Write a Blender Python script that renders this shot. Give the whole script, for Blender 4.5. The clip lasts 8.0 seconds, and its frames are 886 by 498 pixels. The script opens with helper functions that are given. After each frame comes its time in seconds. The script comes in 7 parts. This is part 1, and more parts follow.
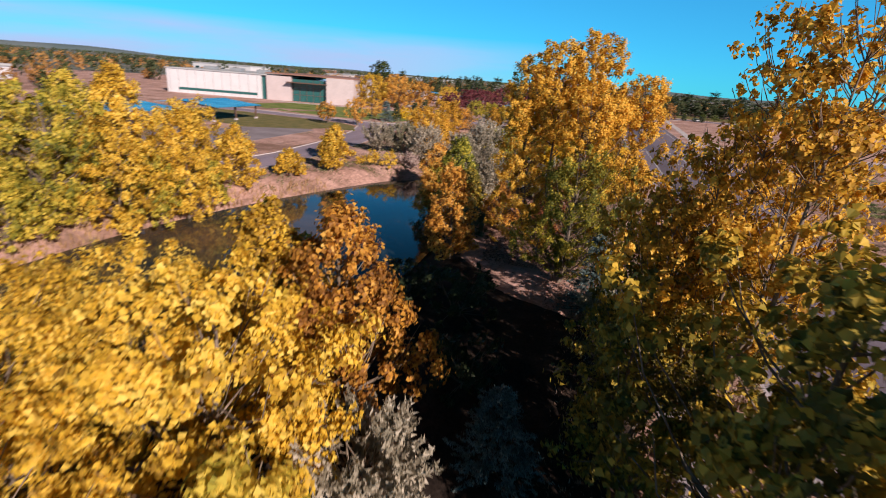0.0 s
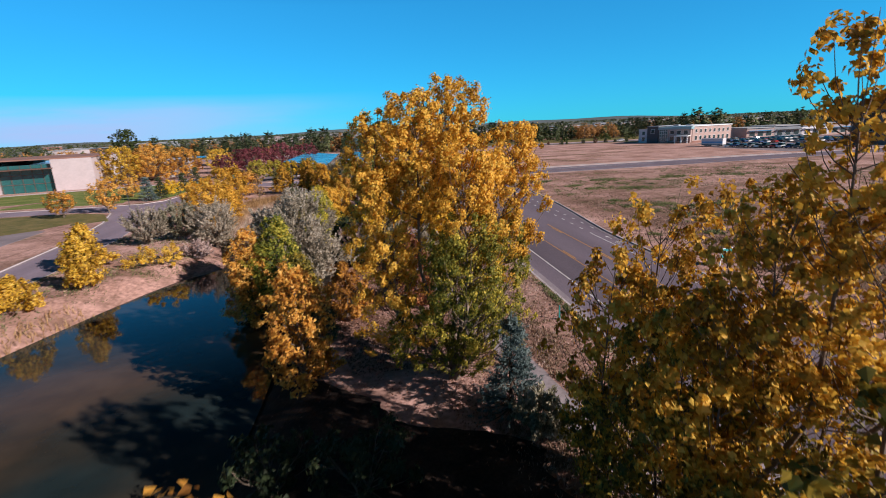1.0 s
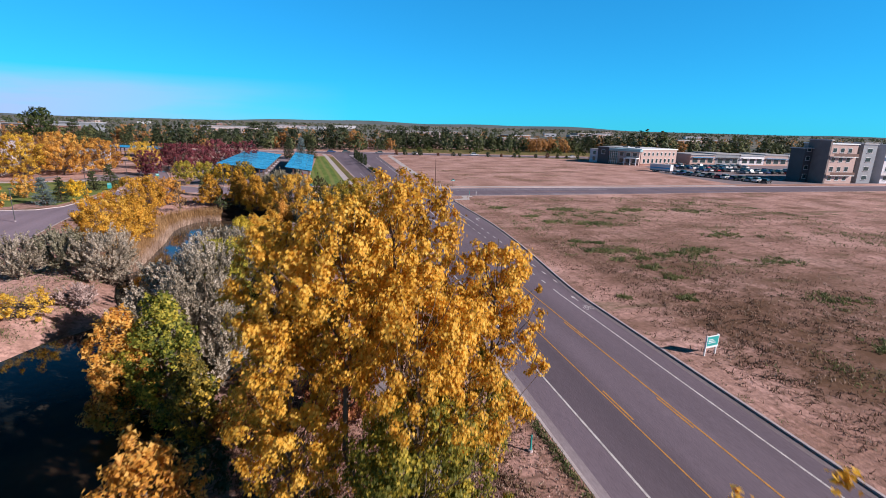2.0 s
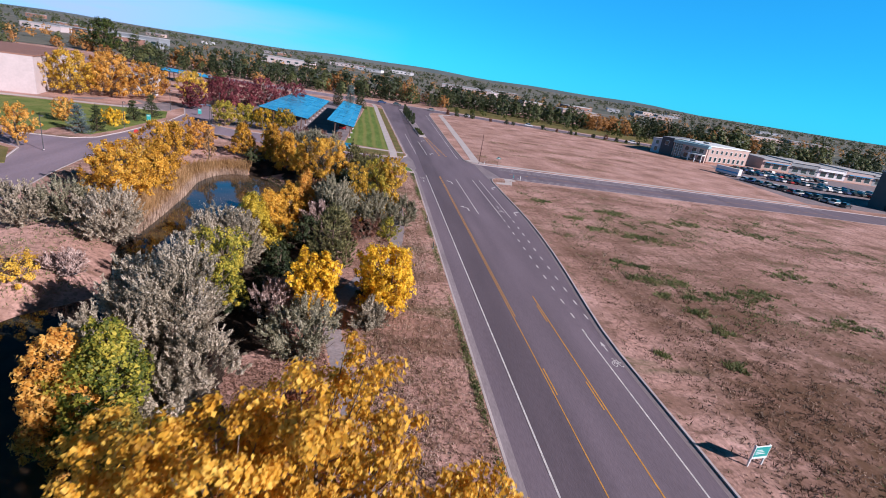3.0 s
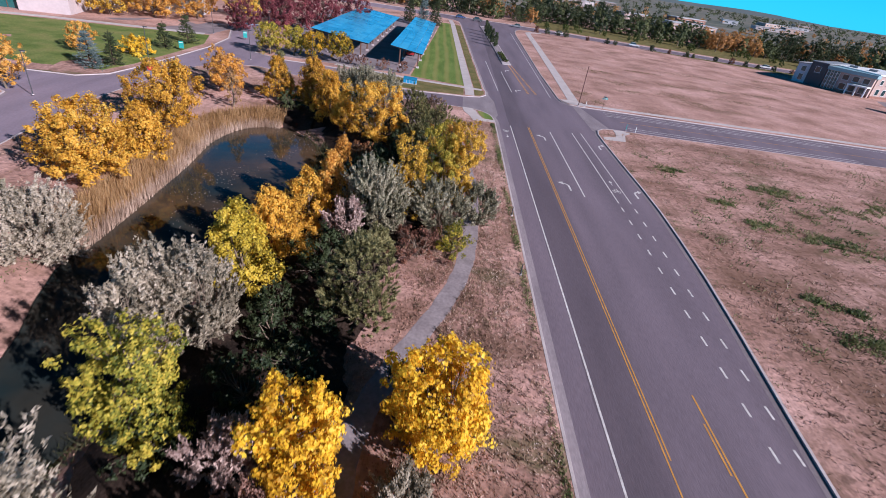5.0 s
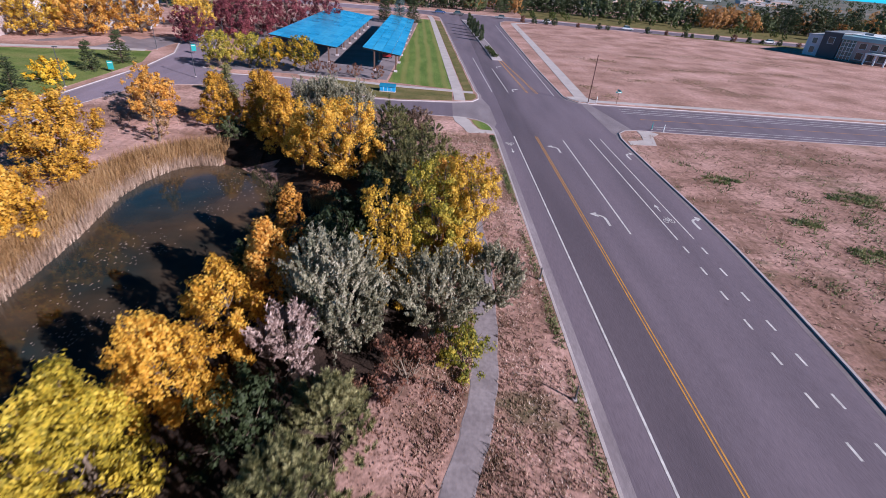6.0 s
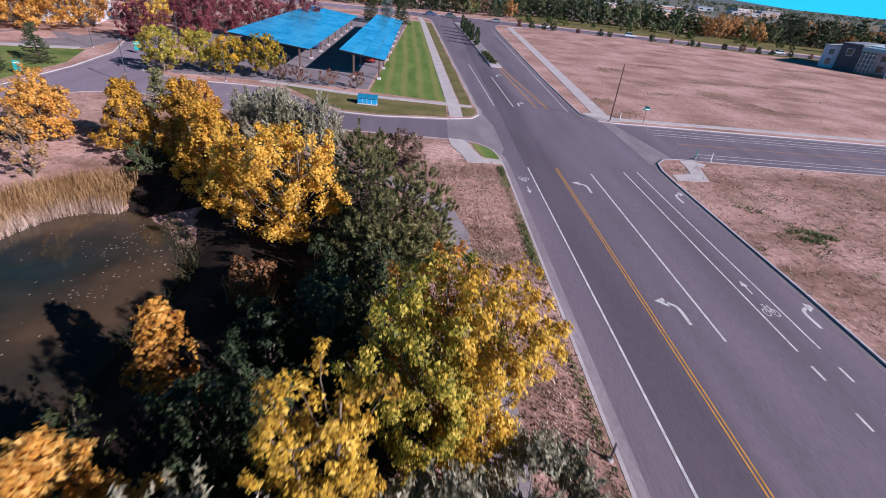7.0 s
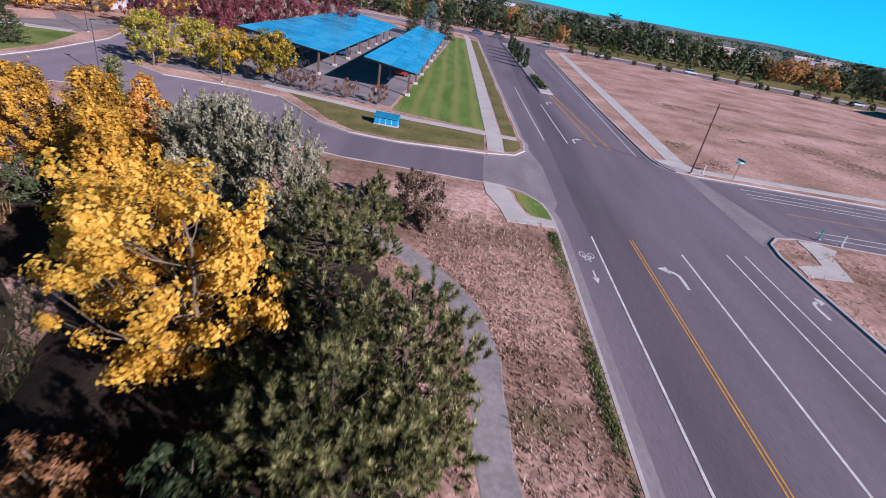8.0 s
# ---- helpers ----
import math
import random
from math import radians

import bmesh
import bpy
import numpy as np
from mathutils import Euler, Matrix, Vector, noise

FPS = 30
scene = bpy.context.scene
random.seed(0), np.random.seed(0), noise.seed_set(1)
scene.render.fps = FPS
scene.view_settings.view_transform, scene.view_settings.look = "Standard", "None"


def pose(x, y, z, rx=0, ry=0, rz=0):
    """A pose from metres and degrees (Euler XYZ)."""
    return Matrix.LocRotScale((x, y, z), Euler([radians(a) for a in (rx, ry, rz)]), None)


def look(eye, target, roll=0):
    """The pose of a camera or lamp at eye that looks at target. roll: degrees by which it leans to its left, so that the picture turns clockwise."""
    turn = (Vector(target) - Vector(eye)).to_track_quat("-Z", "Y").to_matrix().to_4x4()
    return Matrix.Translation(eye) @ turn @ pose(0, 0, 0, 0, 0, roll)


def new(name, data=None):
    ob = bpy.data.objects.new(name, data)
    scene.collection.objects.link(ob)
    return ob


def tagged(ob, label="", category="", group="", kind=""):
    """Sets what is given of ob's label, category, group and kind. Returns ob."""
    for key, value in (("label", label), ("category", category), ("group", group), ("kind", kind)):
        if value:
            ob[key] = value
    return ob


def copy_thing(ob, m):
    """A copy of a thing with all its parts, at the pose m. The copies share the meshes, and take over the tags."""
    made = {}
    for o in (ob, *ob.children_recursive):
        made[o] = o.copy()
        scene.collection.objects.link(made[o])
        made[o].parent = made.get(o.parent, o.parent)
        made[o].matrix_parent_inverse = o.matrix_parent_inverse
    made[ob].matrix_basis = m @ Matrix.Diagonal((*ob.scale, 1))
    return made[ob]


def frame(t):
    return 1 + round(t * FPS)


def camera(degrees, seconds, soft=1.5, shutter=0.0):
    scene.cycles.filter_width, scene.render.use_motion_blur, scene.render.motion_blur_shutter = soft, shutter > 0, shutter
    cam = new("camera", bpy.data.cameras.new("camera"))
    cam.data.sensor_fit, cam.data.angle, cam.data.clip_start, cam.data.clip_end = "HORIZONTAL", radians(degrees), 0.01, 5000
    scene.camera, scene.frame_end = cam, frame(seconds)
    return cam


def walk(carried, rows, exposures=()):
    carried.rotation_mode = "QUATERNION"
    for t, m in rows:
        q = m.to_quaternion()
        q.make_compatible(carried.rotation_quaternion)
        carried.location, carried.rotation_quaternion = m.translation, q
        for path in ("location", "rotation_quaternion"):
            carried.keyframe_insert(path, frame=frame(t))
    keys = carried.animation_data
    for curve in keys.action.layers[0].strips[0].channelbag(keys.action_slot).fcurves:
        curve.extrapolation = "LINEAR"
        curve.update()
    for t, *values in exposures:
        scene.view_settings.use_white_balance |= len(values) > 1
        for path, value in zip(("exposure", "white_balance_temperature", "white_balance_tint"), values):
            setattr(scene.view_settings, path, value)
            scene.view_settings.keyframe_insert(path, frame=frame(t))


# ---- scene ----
cam = camera(85.18, 8.0, soft=0.8, shutter=0.2)
PATH = [
    (0, (-14.274, -19.112, 11.971), (-19.458, -0.998, 5.261), 4.44),
    (0.5, (-17.502, -15.042, 11.563), (-18.236, 4.217, 6.218), -0.03),
    (1, (-18.407, -11.665, 12.778), (-15.740, 7.529, 7.832), -2.65),
    (1.5, (-18.107, -7.648, 14.250), (-13.756, 11.271, 9.439), -1.82),
    (2, (-16.960, -3.044, 16.264), (-12.136, 15.710, 11.263), 1.59),
    (3.5, (-13.527, 7.450, 20.545), (-11.030, 25.630, 12.593), 12.61),
    (4, (-13.018, 13.077, 20.473), (-11.502, 30.887, 11.502), 12.59),
    (5.5, (-13.923, 32.722, 19.121), (-13.143, 49.893, 8.898), 6.74),
    (6, (-13.880, 40.679, 17.859), (-12.930, 57.893, 7.721), 4.70),
    (6.5, (-14.012, 47.915, 16.974), (-12.748, 65.149, 6.905), 4.42),
    (7, (-13.922, 55.727, 15.692), (-12.489, 73.014, 5.737), 5.99),
    (7.5, (-13.569, 62.639, 14.329), (-12.508, 80.092, 4.619), 8.30),
    (8, (-13.374, 69.663, 13.224), (-13.008, 87.299, 3.798), 10.17),
]
walk(cam, [(t, look(eye, target, roll)) for t, eye, target, roll in PATH],
     exposures=[(0.0, 0.46, 7000, 25), (1.0, 0.40, 6550, 23), (2.0, 0.50, 6350, 25), (3.5, 0.61, 6000, 26), (5.5, 0.62, 5800, 26), (8.0, 0.60, 5700, 26)])

# ---------------------------------------------------------------- world, sun
SUN_AZ = Vector((0.80, -0.60))          # the way towards the sun on the plan
SUN_ELEV = 27.0
sun = new("sun", bpy.data.lights.new("sun", "SUN"))
sun.data.energy, sun.data.angle, sun.data.color = 5.0, radians(0.55), (1.0, 0.93, 0.82)
_sd = Vector((SUN_AZ.x, SUN_AZ.y, math.tan(radians(SUN_ELEV)) * SUN_AZ.length)).normalized()
sun.matrix_world = look(_sd * 300, (0, 0, 0))

world = bpy.data.worlds.new("world")
scene.world = world
world.use_nodes = True
_n, _l = world.node_tree.nodes, world.node_tree.links
_bg = _n["Background"]
_sky = _n.new("ShaderNodeTexSky")
_sky.sky_type, _sky.sun_disc = "NISHITA", False
_sky.sun_elevation, _sky.sun_rotation = radians(SUN_ELEV), math.atan2(SUN_AZ.x, SUN_AZ.y)
_sky.altitude, _sky.air_density, _sky.dust_density, _sky.ozone_density = 1600, 1.0, 0.0, 3.0
_hs = _n.new("ShaderNodeVectorMath")      # the camera's deep cyan-blue rendering of a clear dry sky
_hs.operation = "MULTIPLY"
_hs.inputs[1].default_value = (0.10, 1.86, 2.85)
_gm = _n.new("ShaderNodeGamma")
_gm.inputs["Gamma"].default_value = 0.62
_l.new(_sky.outputs[0], _gm.inputs["Color"])
_l.new(_gm.outputs[0], _hs.inputs[0])
# thin cloud veil low over the western horizon
_tc, _sep = _n.new("ShaderNodeTexCoord"), _n.new("ShaderNodeSeparateXYZ")
_l.new(_tc.outputs["Generated"], _sep.inputs[0])
_map = _n.new("ShaderNodeMapping")
_map.inputs["Scale"].default_value = (2, 2, 16)
_l.new(_tc.outputs["Generated"], _map.inputs[0])
_cn = _n.new("ShaderNodeTexNoise")
_cn.inputs["Scale"].default_value, _cn.inputs["Detail"].default_value = 1.3, 6
_l.new(_map.outputs[0], _cn.inputs["Vector"])
_h = _n.new("ShaderNodeMapRange")
_h.inputs["From Min"].default_value, _h.inputs["From Max"].default_value = 0.074, 0.05
_l.new(_sep.outputs["Z"], _h.inputs["Value"])
_w = _n.new("ShaderNodeMapRange")
_w.inputs["From Min"].default_value, _w.inputs["From Max"].default_value = 0.06, -0.45
_l.new(_sep.outputs["X"], _w.inputs["Value"])
_c = _n.new("ShaderNodeMapRange")
_c.inputs["From Min"].default_value, _c.inputs["From Max"].default_value = 0.2, 0.62
_l.new(_cn.outputs["Fac"], _c.inputs["Value"])
_m1, _m2 = _n.new("ShaderNodeMath"), _n.new("ShaderNodeMath")
_m1.operation = _m2.operation = "MULTIPLY"
_l.new(_h.outputs[0], _m1.inputs[0]), _l.new(_w.outputs[0], _m1.inputs[1])
_l.new(_m1.outputs[0], _m2.inputs[0]), _l.new(_c.outputs[0], _m2.inputs[1])
_mx = _n.new("ShaderNodeMix")
_mx.data_type = "RGBA"
_l.new(_m2.outputs[0], _mx.inputs["Factor"]), _l.new(_hs.outputs[0], _mx.inputs["A"])
_mx.inputs["B"].default_value = (3.7, 6.0, 9.3, 1)
_zen, _zm = _n.new("ShaderNodeMapRange"), _n.new("ShaderNodeVectorMath")      # deeper towards the zenith, as in dry high air
_zen.inputs["From Min"].default_value, _zen.inputs["From Max"].default_value = 0.22, 0.45
_zen.inputs["To Min"].default_value, _zen.inputs["To Max"].default_value = 1.0, 0.07
_l.new(_sep.outputs["Z"], _zen.inputs["Value"])
_zm.operation = "SCALE"
_l.new(_mx.outputs["Result"], _zm.inputs[0]), _l.new(_zen.outputs[0], _zm.inputs["Scale"])
_l.new(_zm.outputs[0], _bg.inputs["Color"])
_bg.inputs["Strength"].default_value = 0.075

# ---------------------------------------------------------------- materials


def material(name, colours, scale=1.0, rough=0.85, spec=0.25, bump=0.0, bump_scale=None, stretch=(1, 1, 1), fine=None,
             metal=0.0, translucent=0.0, island=0.0, obj_random=0.0, detail=6.0, lo=0.3, hi=0.7):
    """A procedural surface: a noise ramp through colours, a finer grain, bump, and optional variation by piece."""
    m = bpy.data.materials.new(name)
    m.use_nodes = True
    n, l = m.node_tree.nodes, m.node_tree.links
    p = n["Principled BSDF"]
    p.inputs["Roughness"].default_value, p.inputs["Metallic"].default_value = rough, metal
    p.inputs["Specular IOR Level"].default_value = spec
    tc, mp = n.new("ShaderNodeTexCoord"), n.new("ShaderNodeMapping")
    mp.inputs["Scale"].default_value = stretch
    l.new(tc.outputs["Object"], mp.inputs[0])
    nz = n.new("ShaderNodeTexNoise")
    nz.inputs["Scale"].default_value, nz.inputs["Detail"].default_value = scale, detail
    l.new(mp.outputs[0], nz.inputs["Vector"])
    fac = nz.outputs["Fac"]
    rp = n.new("ShaderNodeValToRGB")
    els = rp.color_ramp.elements
    for i, c in enumerate(colours):
        pos = lo + (hi - lo) * i / max(1, len(colours) - 1)
        e = els[i] if i < 2 else els.new(pos)
        e.position, e.color = pos, (*c, 1)
    if island:
        g, add = n.new("ShaderNodeNewGeometry"), n.new("ShaderNodeMath")
        add.operation = "MULTIPLY_ADD"
        l.new(g.outputs["Random Per Island"], add.inputs[0])
        add.inputs[1].default_value = island
        off = n.new("ShaderNodeMath")
        off.operation = "SUBTRACT"
        l.new(fac, off.inputs[0])
        off.inputs[1].default_value = island / 2
        l.new(off.outputs[0], add.inputs[2])
        fac = add.outputs[0]
    if obj_random:
        o, add = n.new("ShaderNodeObjectInfo"), n.new("ShaderNodeMath")
        add.operation = "MULTIPLY_ADD"
        l.new(o.outputs["Random"], add.inputs[0])
        add.inputs[1].default_value = obj_random
        off = n.new("ShaderNodeMath")
        off.operation = "SUBTRACT"
        l.new(fac, off.inputs[0])
        off.inputs[1].default_value = obj_random / 2
        l.new(off.outputs[0], add.inputs[2])
        fac = add.outputs[0]
    l.new(fac, rp.inputs["Fac"])
    col = rp.outputs["Color"]
    if fine:
        fs, amount = fine
        nf = n.new("ShaderNodeTexNoise")
        nf.inputs["Scale"].default_value, nf.inputs["Detail"].default_value = fs, 4
        l.new(mp.outputs[0], nf.inputs["Vector"])
        r2 = n.new("ShaderNodeMapRange")
        r2.inputs["From Min"].default_value, r2.inputs["From Max"].default_value = 0.3, 0.7
        r2.inputs["To Min"].default_value, r2.inputs["To Max"].default_value = 1 - amount, 1 + amount
        l.new(nf.outputs["Fac"], r2.inputs["Value"])
        mu = n.new("ShaderNodeVectorMath")
        mu.operation = "SCALE"
        l.new(col, mu.inputs[0]), l.new(r2.outputs[0], mu.inputs["Scale"])
        col = mu.outputs[0]
    l.new(col, p.inputs["Base Color"])
    if bump:
        nb, b = n.new("ShaderNodeTexNoise"), n.new("ShaderNodeBump")
        nb.inputs["Scale"].default_value, nb.inputs["Detail"].default_value = bump_scale or scale * 6, 5
        l.new(mp.outputs[0], nb.inputs["Vector"]), l.new(nb.outputs["Fac"], b.inputs["Height"])
        b.inputs["Strength"].default_value, b.inputs["Distance"].default_value = min(1, bump), 0.05
        l.new(b.outputs[0], p.inputs["Normal"])
    if translucent:
        t, mix = n.new("ShaderNodeBsdfTranslucent"), n.new("ShaderNodeMixShader")
        l.new(col, t.inputs["Color"])
        mix.inputs[0].default_value = translucent
        l.new(p.outputs[0], mix.inputs[1]), l.new(t.outputs[0], mix.inputs[2])
        l.new(mix.outputs[0], n["Material Output"].inputs["Surface"])
    return m


def dry_ground_material():
    """Dry grassland: pinkish straw, bare patches, and dull green weed patches at three scales."""
    m = material("dry_grassland", [(0.31, 0.185, 0.15), (0.45, 0.275, 0.235), (0.555, 0.355, 0.315)], 0.12, 0.95, 0.1,
                 0.8, 5.0, fine=(3.2, 0.26), lo=0.34, hi=0.66)
    n, l = m.node_tree.nodes, m.node_tree.links
    p = n["Principled BSDF"]
    base = p.inputs["Base Color"].links[0].from_socket
    tc = n.new("ShaderNodeTexCoord")

    split = n.new("ShaderNodeSeparateXYZ")
    l.new(tc.outputs["Object"], split.inputs[0])
    calm = n.new("ShaderNodeMapRange")      # the field north of the side street is mown and more even
    for k, val in zip(("From Min", "From Max", "To Min", "To Max"), (108.0, 124.0, 1.0, 0.3)):
        calm.inputs[k].default_value = val
    l.new(split.outputs["Y"], calm.inputs["Value"])

    def layer(base, colour, scale, lo, hi, amount, stretch=(1, 1, 1)):
        mp, nz, r, mx = n.new("ShaderNodeMapping"), n.new("ShaderNodeTexNoise"), n.new("ShaderNodeMapRange"), n.new("ShaderNodeMix")
        mp.inputs["Scale"].default_value = stretch
        l.new(tc.outputs["Object"], mp.inputs[0]), l.new(mp.outputs[0], nz.inputs["Vector"])
        nz.inputs["Scale"].default_value, nz.inputs["Detail"].default_value = scale, 7
        nz.inputs["Roughness"].default_value = 0.62
        r.inputs["From Min"].default_value, r.inputs["From Max"].default_value = lo, hi
        r.inputs["To Max"].default_value = amount
        l.new(nz.outputs["Fac"], r.inputs["Value"])
        mx.data_type = "RGBA"
        mu = n.new("ShaderNodeMath")
        mu.operation = "MULTIPLY"
        l.new(r.outputs[0], mu.inputs[0]), l.new(calm.outputs[0], mu.inputs[1])
        l.new(mu.outputs[0], mx.inputs["Factor"]), l.new(base, mx.inputs["A"])
        mx.inputs["B"].default_value = (*colour, 1)
        return mx.outputs["Result"]

    base = layer(base, (0.155, 0.088, 0.056), 1.1, 0.52, 0.62, 0.38, (1, 0.07, 1))
    base = layer(base, (0.145, 0.085, 0.055), 0.16, 0.47, 0.62, 0.65, (0.45, 1.2, 1))
    base = layer(base, (0.11, 0.066, 0.046), 0.9, 0.54, 0.63, 0.5, (0.8, 1.3, 1))
    base = layer(base, (0.075, 0.048, 0.035), 2.6, 0.55, 0.63, 0.4)
    base = layer(base, (0.10, 0.10, 0.045), 0.11, 0.57, 0.66, 0.75, (0.7, 1.5, 1))
    base = layer(base, (0.54, 0.345, 0.30), 0.03, 0.52, 0.68, 0.6)
    # brown weedy stubble in a broad band behind the east kerb, thinning to the north and east
    sx, fac = n.new("ShaderNodeSeparateXYZ"), None
    l.new(tc.outputs["Object"], sx.inputs[0])
    nz = n.new("ShaderNodeTexNoise")
    nz.inputs["Scale"].default_value, nz.inputs["Detail"].default_value, nz.inputs["Roughness"].default_value = 0.3, 9, 0.72
    l.new(tc.outputs["Object"], nz.inputs["Vector"])
    for socket, a, b, u, v in ((nz.outputs["Fac"], 0.37, 0.56, 0.22, 0.92), (sx.outputs["X"], 11.5, 15.0, 0.0, 1.0), (sx.outputs["X"], 26.0, 58.0, 1.0, 0.15), (sx.outputs["Y"], 30.0, 85.0, 1.0, 0.2)):
        r = n.new("ShaderNodeMapRange")
        for k, val in zip(("From Min", "From Max", "To Min", "To Max"), (a, b, u, v)):
            r.inputs[k].default_value = val
        l.new(socket, r.inputs["Value"])
        if fac is None:
            fac = r.outputs[0]
        else:
            mu = n.new("ShaderNodeMath")
            mu.operation = "MULTIPLY"
            l.new(fac, mu.inputs[0]), l.new(r.outputs[0], mu.inputs[1])
            fac = mu.outputs[0]
    mx = n.new("ShaderNodeMix")
    mx.data_type = "RGBA"
    l.new(fac, mx.inputs["Factor"]), l.new(base, mx.inputs["A"])
    mx.inputs["B"].default_value = (0.118, 0.068, 0.041, 1)
    l.new(mx.outputs["Result"], p.inputs["Base Color"])
    return m


def asphalt_material():
    m = material("asphalt", [(0.113, 0.093, 0.115), (0.162, 0.132, 0.163)], 0.35, 0.9, 0.25, 0.25, 40, (1, 0.12, 1), fine=(14, 0.12))
    n, l = m.node_tree.nodes, m.node_tree.links
    p = n["Principled BSDF"]
    base = p.inputs["Base Color"].links[0].from_socket
    # wheel tracks and older paving: slow change across the road, long along it
    tc, sx, wv = n.new("ShaderNodeTexCoord"), n.new("ShaderNodeSeparateXYZ"), n.new("ShaderNodeMapRange")
    l.new(tc.outputs["Object"], sx.inputs[0])
    nz, ad = n.new("ShaderNodeTexNoise"), n.new("ShaderNodeMath")
    nz.inputs["Scale"].default_value, nz.inputs["Detail"].default_value = 0.15, 4
    l.new(tc.outputs["Object"], nz.inputs["Vector"])
    ad.operation = "MULTIPLY_ADD"
    l.new(nz.outputs["Fac"], ad.inputs[0])
    ad.inputs[1].default_value = 0.4
    l.new(sx.outputs["X"], ad.inputs[2])
    wv.inputs["From Min"].default_value, wv.inputs["From Max"].default_value = -0.3, 1.2
    wv.inputs["To Min"].default_value, wv.inputs["To Max"].default_value = 0.80, 1.12
    l.new(ad.outputs[0], wv.inputs["Value"])
    # only the lane beside the cycle lane keeps the darker paving
    west, mxm = n.new("ShaderNodeMapRange"), n.new("ShaderNodeMath")
    west.inputs["From Min"].default_value, west.inputs["From Max"].default_value = -2.65, -2.85
    west.inputs["To Min"].default_value, west.inputs["To Max"].default_value = 0.0, 1.12
    l.new(ad.outputs[0], west.inputs["Value"])
    mxm.operation = "MAXIMUM"
    l.new(wv.outputs[0], mxm.inputs[0]), l.new(west.outputs[0], mxm.inputs[1])
    # older, paler paving on the drives in the west
    old, mult = n.new("ShaderNodeMapRange"), n.new("ShaderNodeMath")
    old.inputs["From Min"].default_value, old.inputs["From Max"].default_value = -22.0, -34.0
    old.inputs["To Min"].default_value, old.inputs["To Max"].default_value = 1.0, 1.5
    l.new(ad.outputs[0], old.inputs["Value"])
    mult.operation = "MULTIPLY"
    l.new(mxm.outputs[0], mult.inputs[0]), l.new(old.outputs[0], mult.inputs[1])
    mu = n.new("ShaderNodeVectorMath")
    mu.operation = "SCALE"
    l.new(base, mu.inputs[0]), l.new(mult.outputs[0], mu.inputs["Scale"])
    l.new(mu.outputs[0], p.inputs["Base Color"])
    return m


def lawn_material():
    m = material("mown_lawn", [(0.085, 0.145, 0.03), (0.15, 0.215, 0.055)], 0.5, 0.95, 0.1, 0.5, 12, (1, 0.25, 1), fine=(6, 0.25))
    n, l = m.node_tree.nodes, m.node_tree.links
    p = n["Principled BSDF"]
    base = p.inputs["Base Color"].links[0].from_socket
    tc, mp = n.new("ShaderNodeTexCoord"), n.new("ShaderNodeMapping")
    l.new(tc.outputs["Object"], mp.inputs[0])
    mp.inputs["Rotation"].default_value = (0, 0, radians(-2.2))
    wv = n.new("ShaderNodeTexWave")
    wv.inputs["Scale"].default_value, wv.inputs["Distortion"].default_value, wv.inputs["Detail"].default_value = 0.13, 1.6, 3
    wv.inputs["Detail Scale"].default_value = 0.4
    l.new(mp.outputs[0], wv.inputs["Vector"])
    mx = n.new("ShaderNodeMix")
    mx.data_type = "RGBA"
    l.new(base, mx.inputs["A"])
    mx.inputs["B"].default_value = (0.25, 0.235, 0.08, 1)
    r = n.new("ShaderNodeMapRange")
    r.inputs["From Min"].default_value, r.inputs["To Max"].default_value = 0.35, 0.6
    l.new(wv.outputs["Fac"], r.inputs["Value"])
    l.new(r.outputs[0], mx.inputs["Factor"])
    l.new(mx.outputs["Result"], p.inputs["Base Color"])
    return m


def solar_material():
    """Blue glazed photovoltaic panels with a fine cell grid."""
    m = material("solar_panel", [(0.018, 0.19, 0.33), (0.03, 0.25, 0.42), (0.05, 0.30, 0.46)], 0.25, 0.25, 0.5, fine=(1.5, 0.12), obj_random=0.35)
    return m


M_GROUND = dry_ground_material()
M_ASPHALT = asphalt_material()
M_LAWN = lawn_material()
M_SOLAR = solar_material()
M_GRASS = material("plain_lawn", [(0.085, 0.135, 0.03), (0.15, 0.19, 0.055), (0.21, 0.21, 0.075)], 0.25, 0.95, 0.1, 0.5, 12, fine=(5, 0.25))
M_LOT = material("lot_asphalt", [(0.175, 0.148, 0.16), (0.26, 0.222, 0.24)], 0.3, 0.9, 0.25, 0.2, 30, fine=(9, 0.12))
M_CONC = material("kerb_concrete", [(0.38, 0.335, 0.345), (0.50, 0.45, 0.455)], 0.7, 0.85, 0.25, 0.25, 30, fine=(8, 0.1))
M_GUTTER = material("gutter_concrete", [(0.19, 0.162, 0.18), (0.27, 0.235, 0.255)], 0.5, 0.85, 0.25, 0.25, 30, (1, 0.3, 1), fine=(8, 0.12))
M_WALK = material("pavement_concrete", [(0.40, 0.36, 0.36), (0.50, 0.46, 0.45)], 0.5, 0.85, 0.25, 0.2, 30, fine=(6, 0.08))
M_PAINT = material("white_road_paint", [(0.40, 0.385, 0.39), (0.66, 0.65, 0.65)], 2.2, 0.7, 0.3, fine=(11, 0.12))
M_YELLOW = material("yellow_road_paint", [(0.40, 0.20, 0.055), (0.60, 0.30, 0.06)], 1.8, 0.7, 0.3, fine=(9, 0.12))
M_GRAVEL = material("gravel_path", [(0.22, 0.192, 0.205), (0.30, 0.265, 0.28)], 0.8, 0.95, 0.1, 0.15, 9, fine=(5, 0.16))
M_TURF = material("dry_turf", [(0.10, 0.105, 0.035), (0.20, 0.16, 0.07)], 0.4, 0.95, 0.1, 0.6, 10, fine=(5, 0.25))
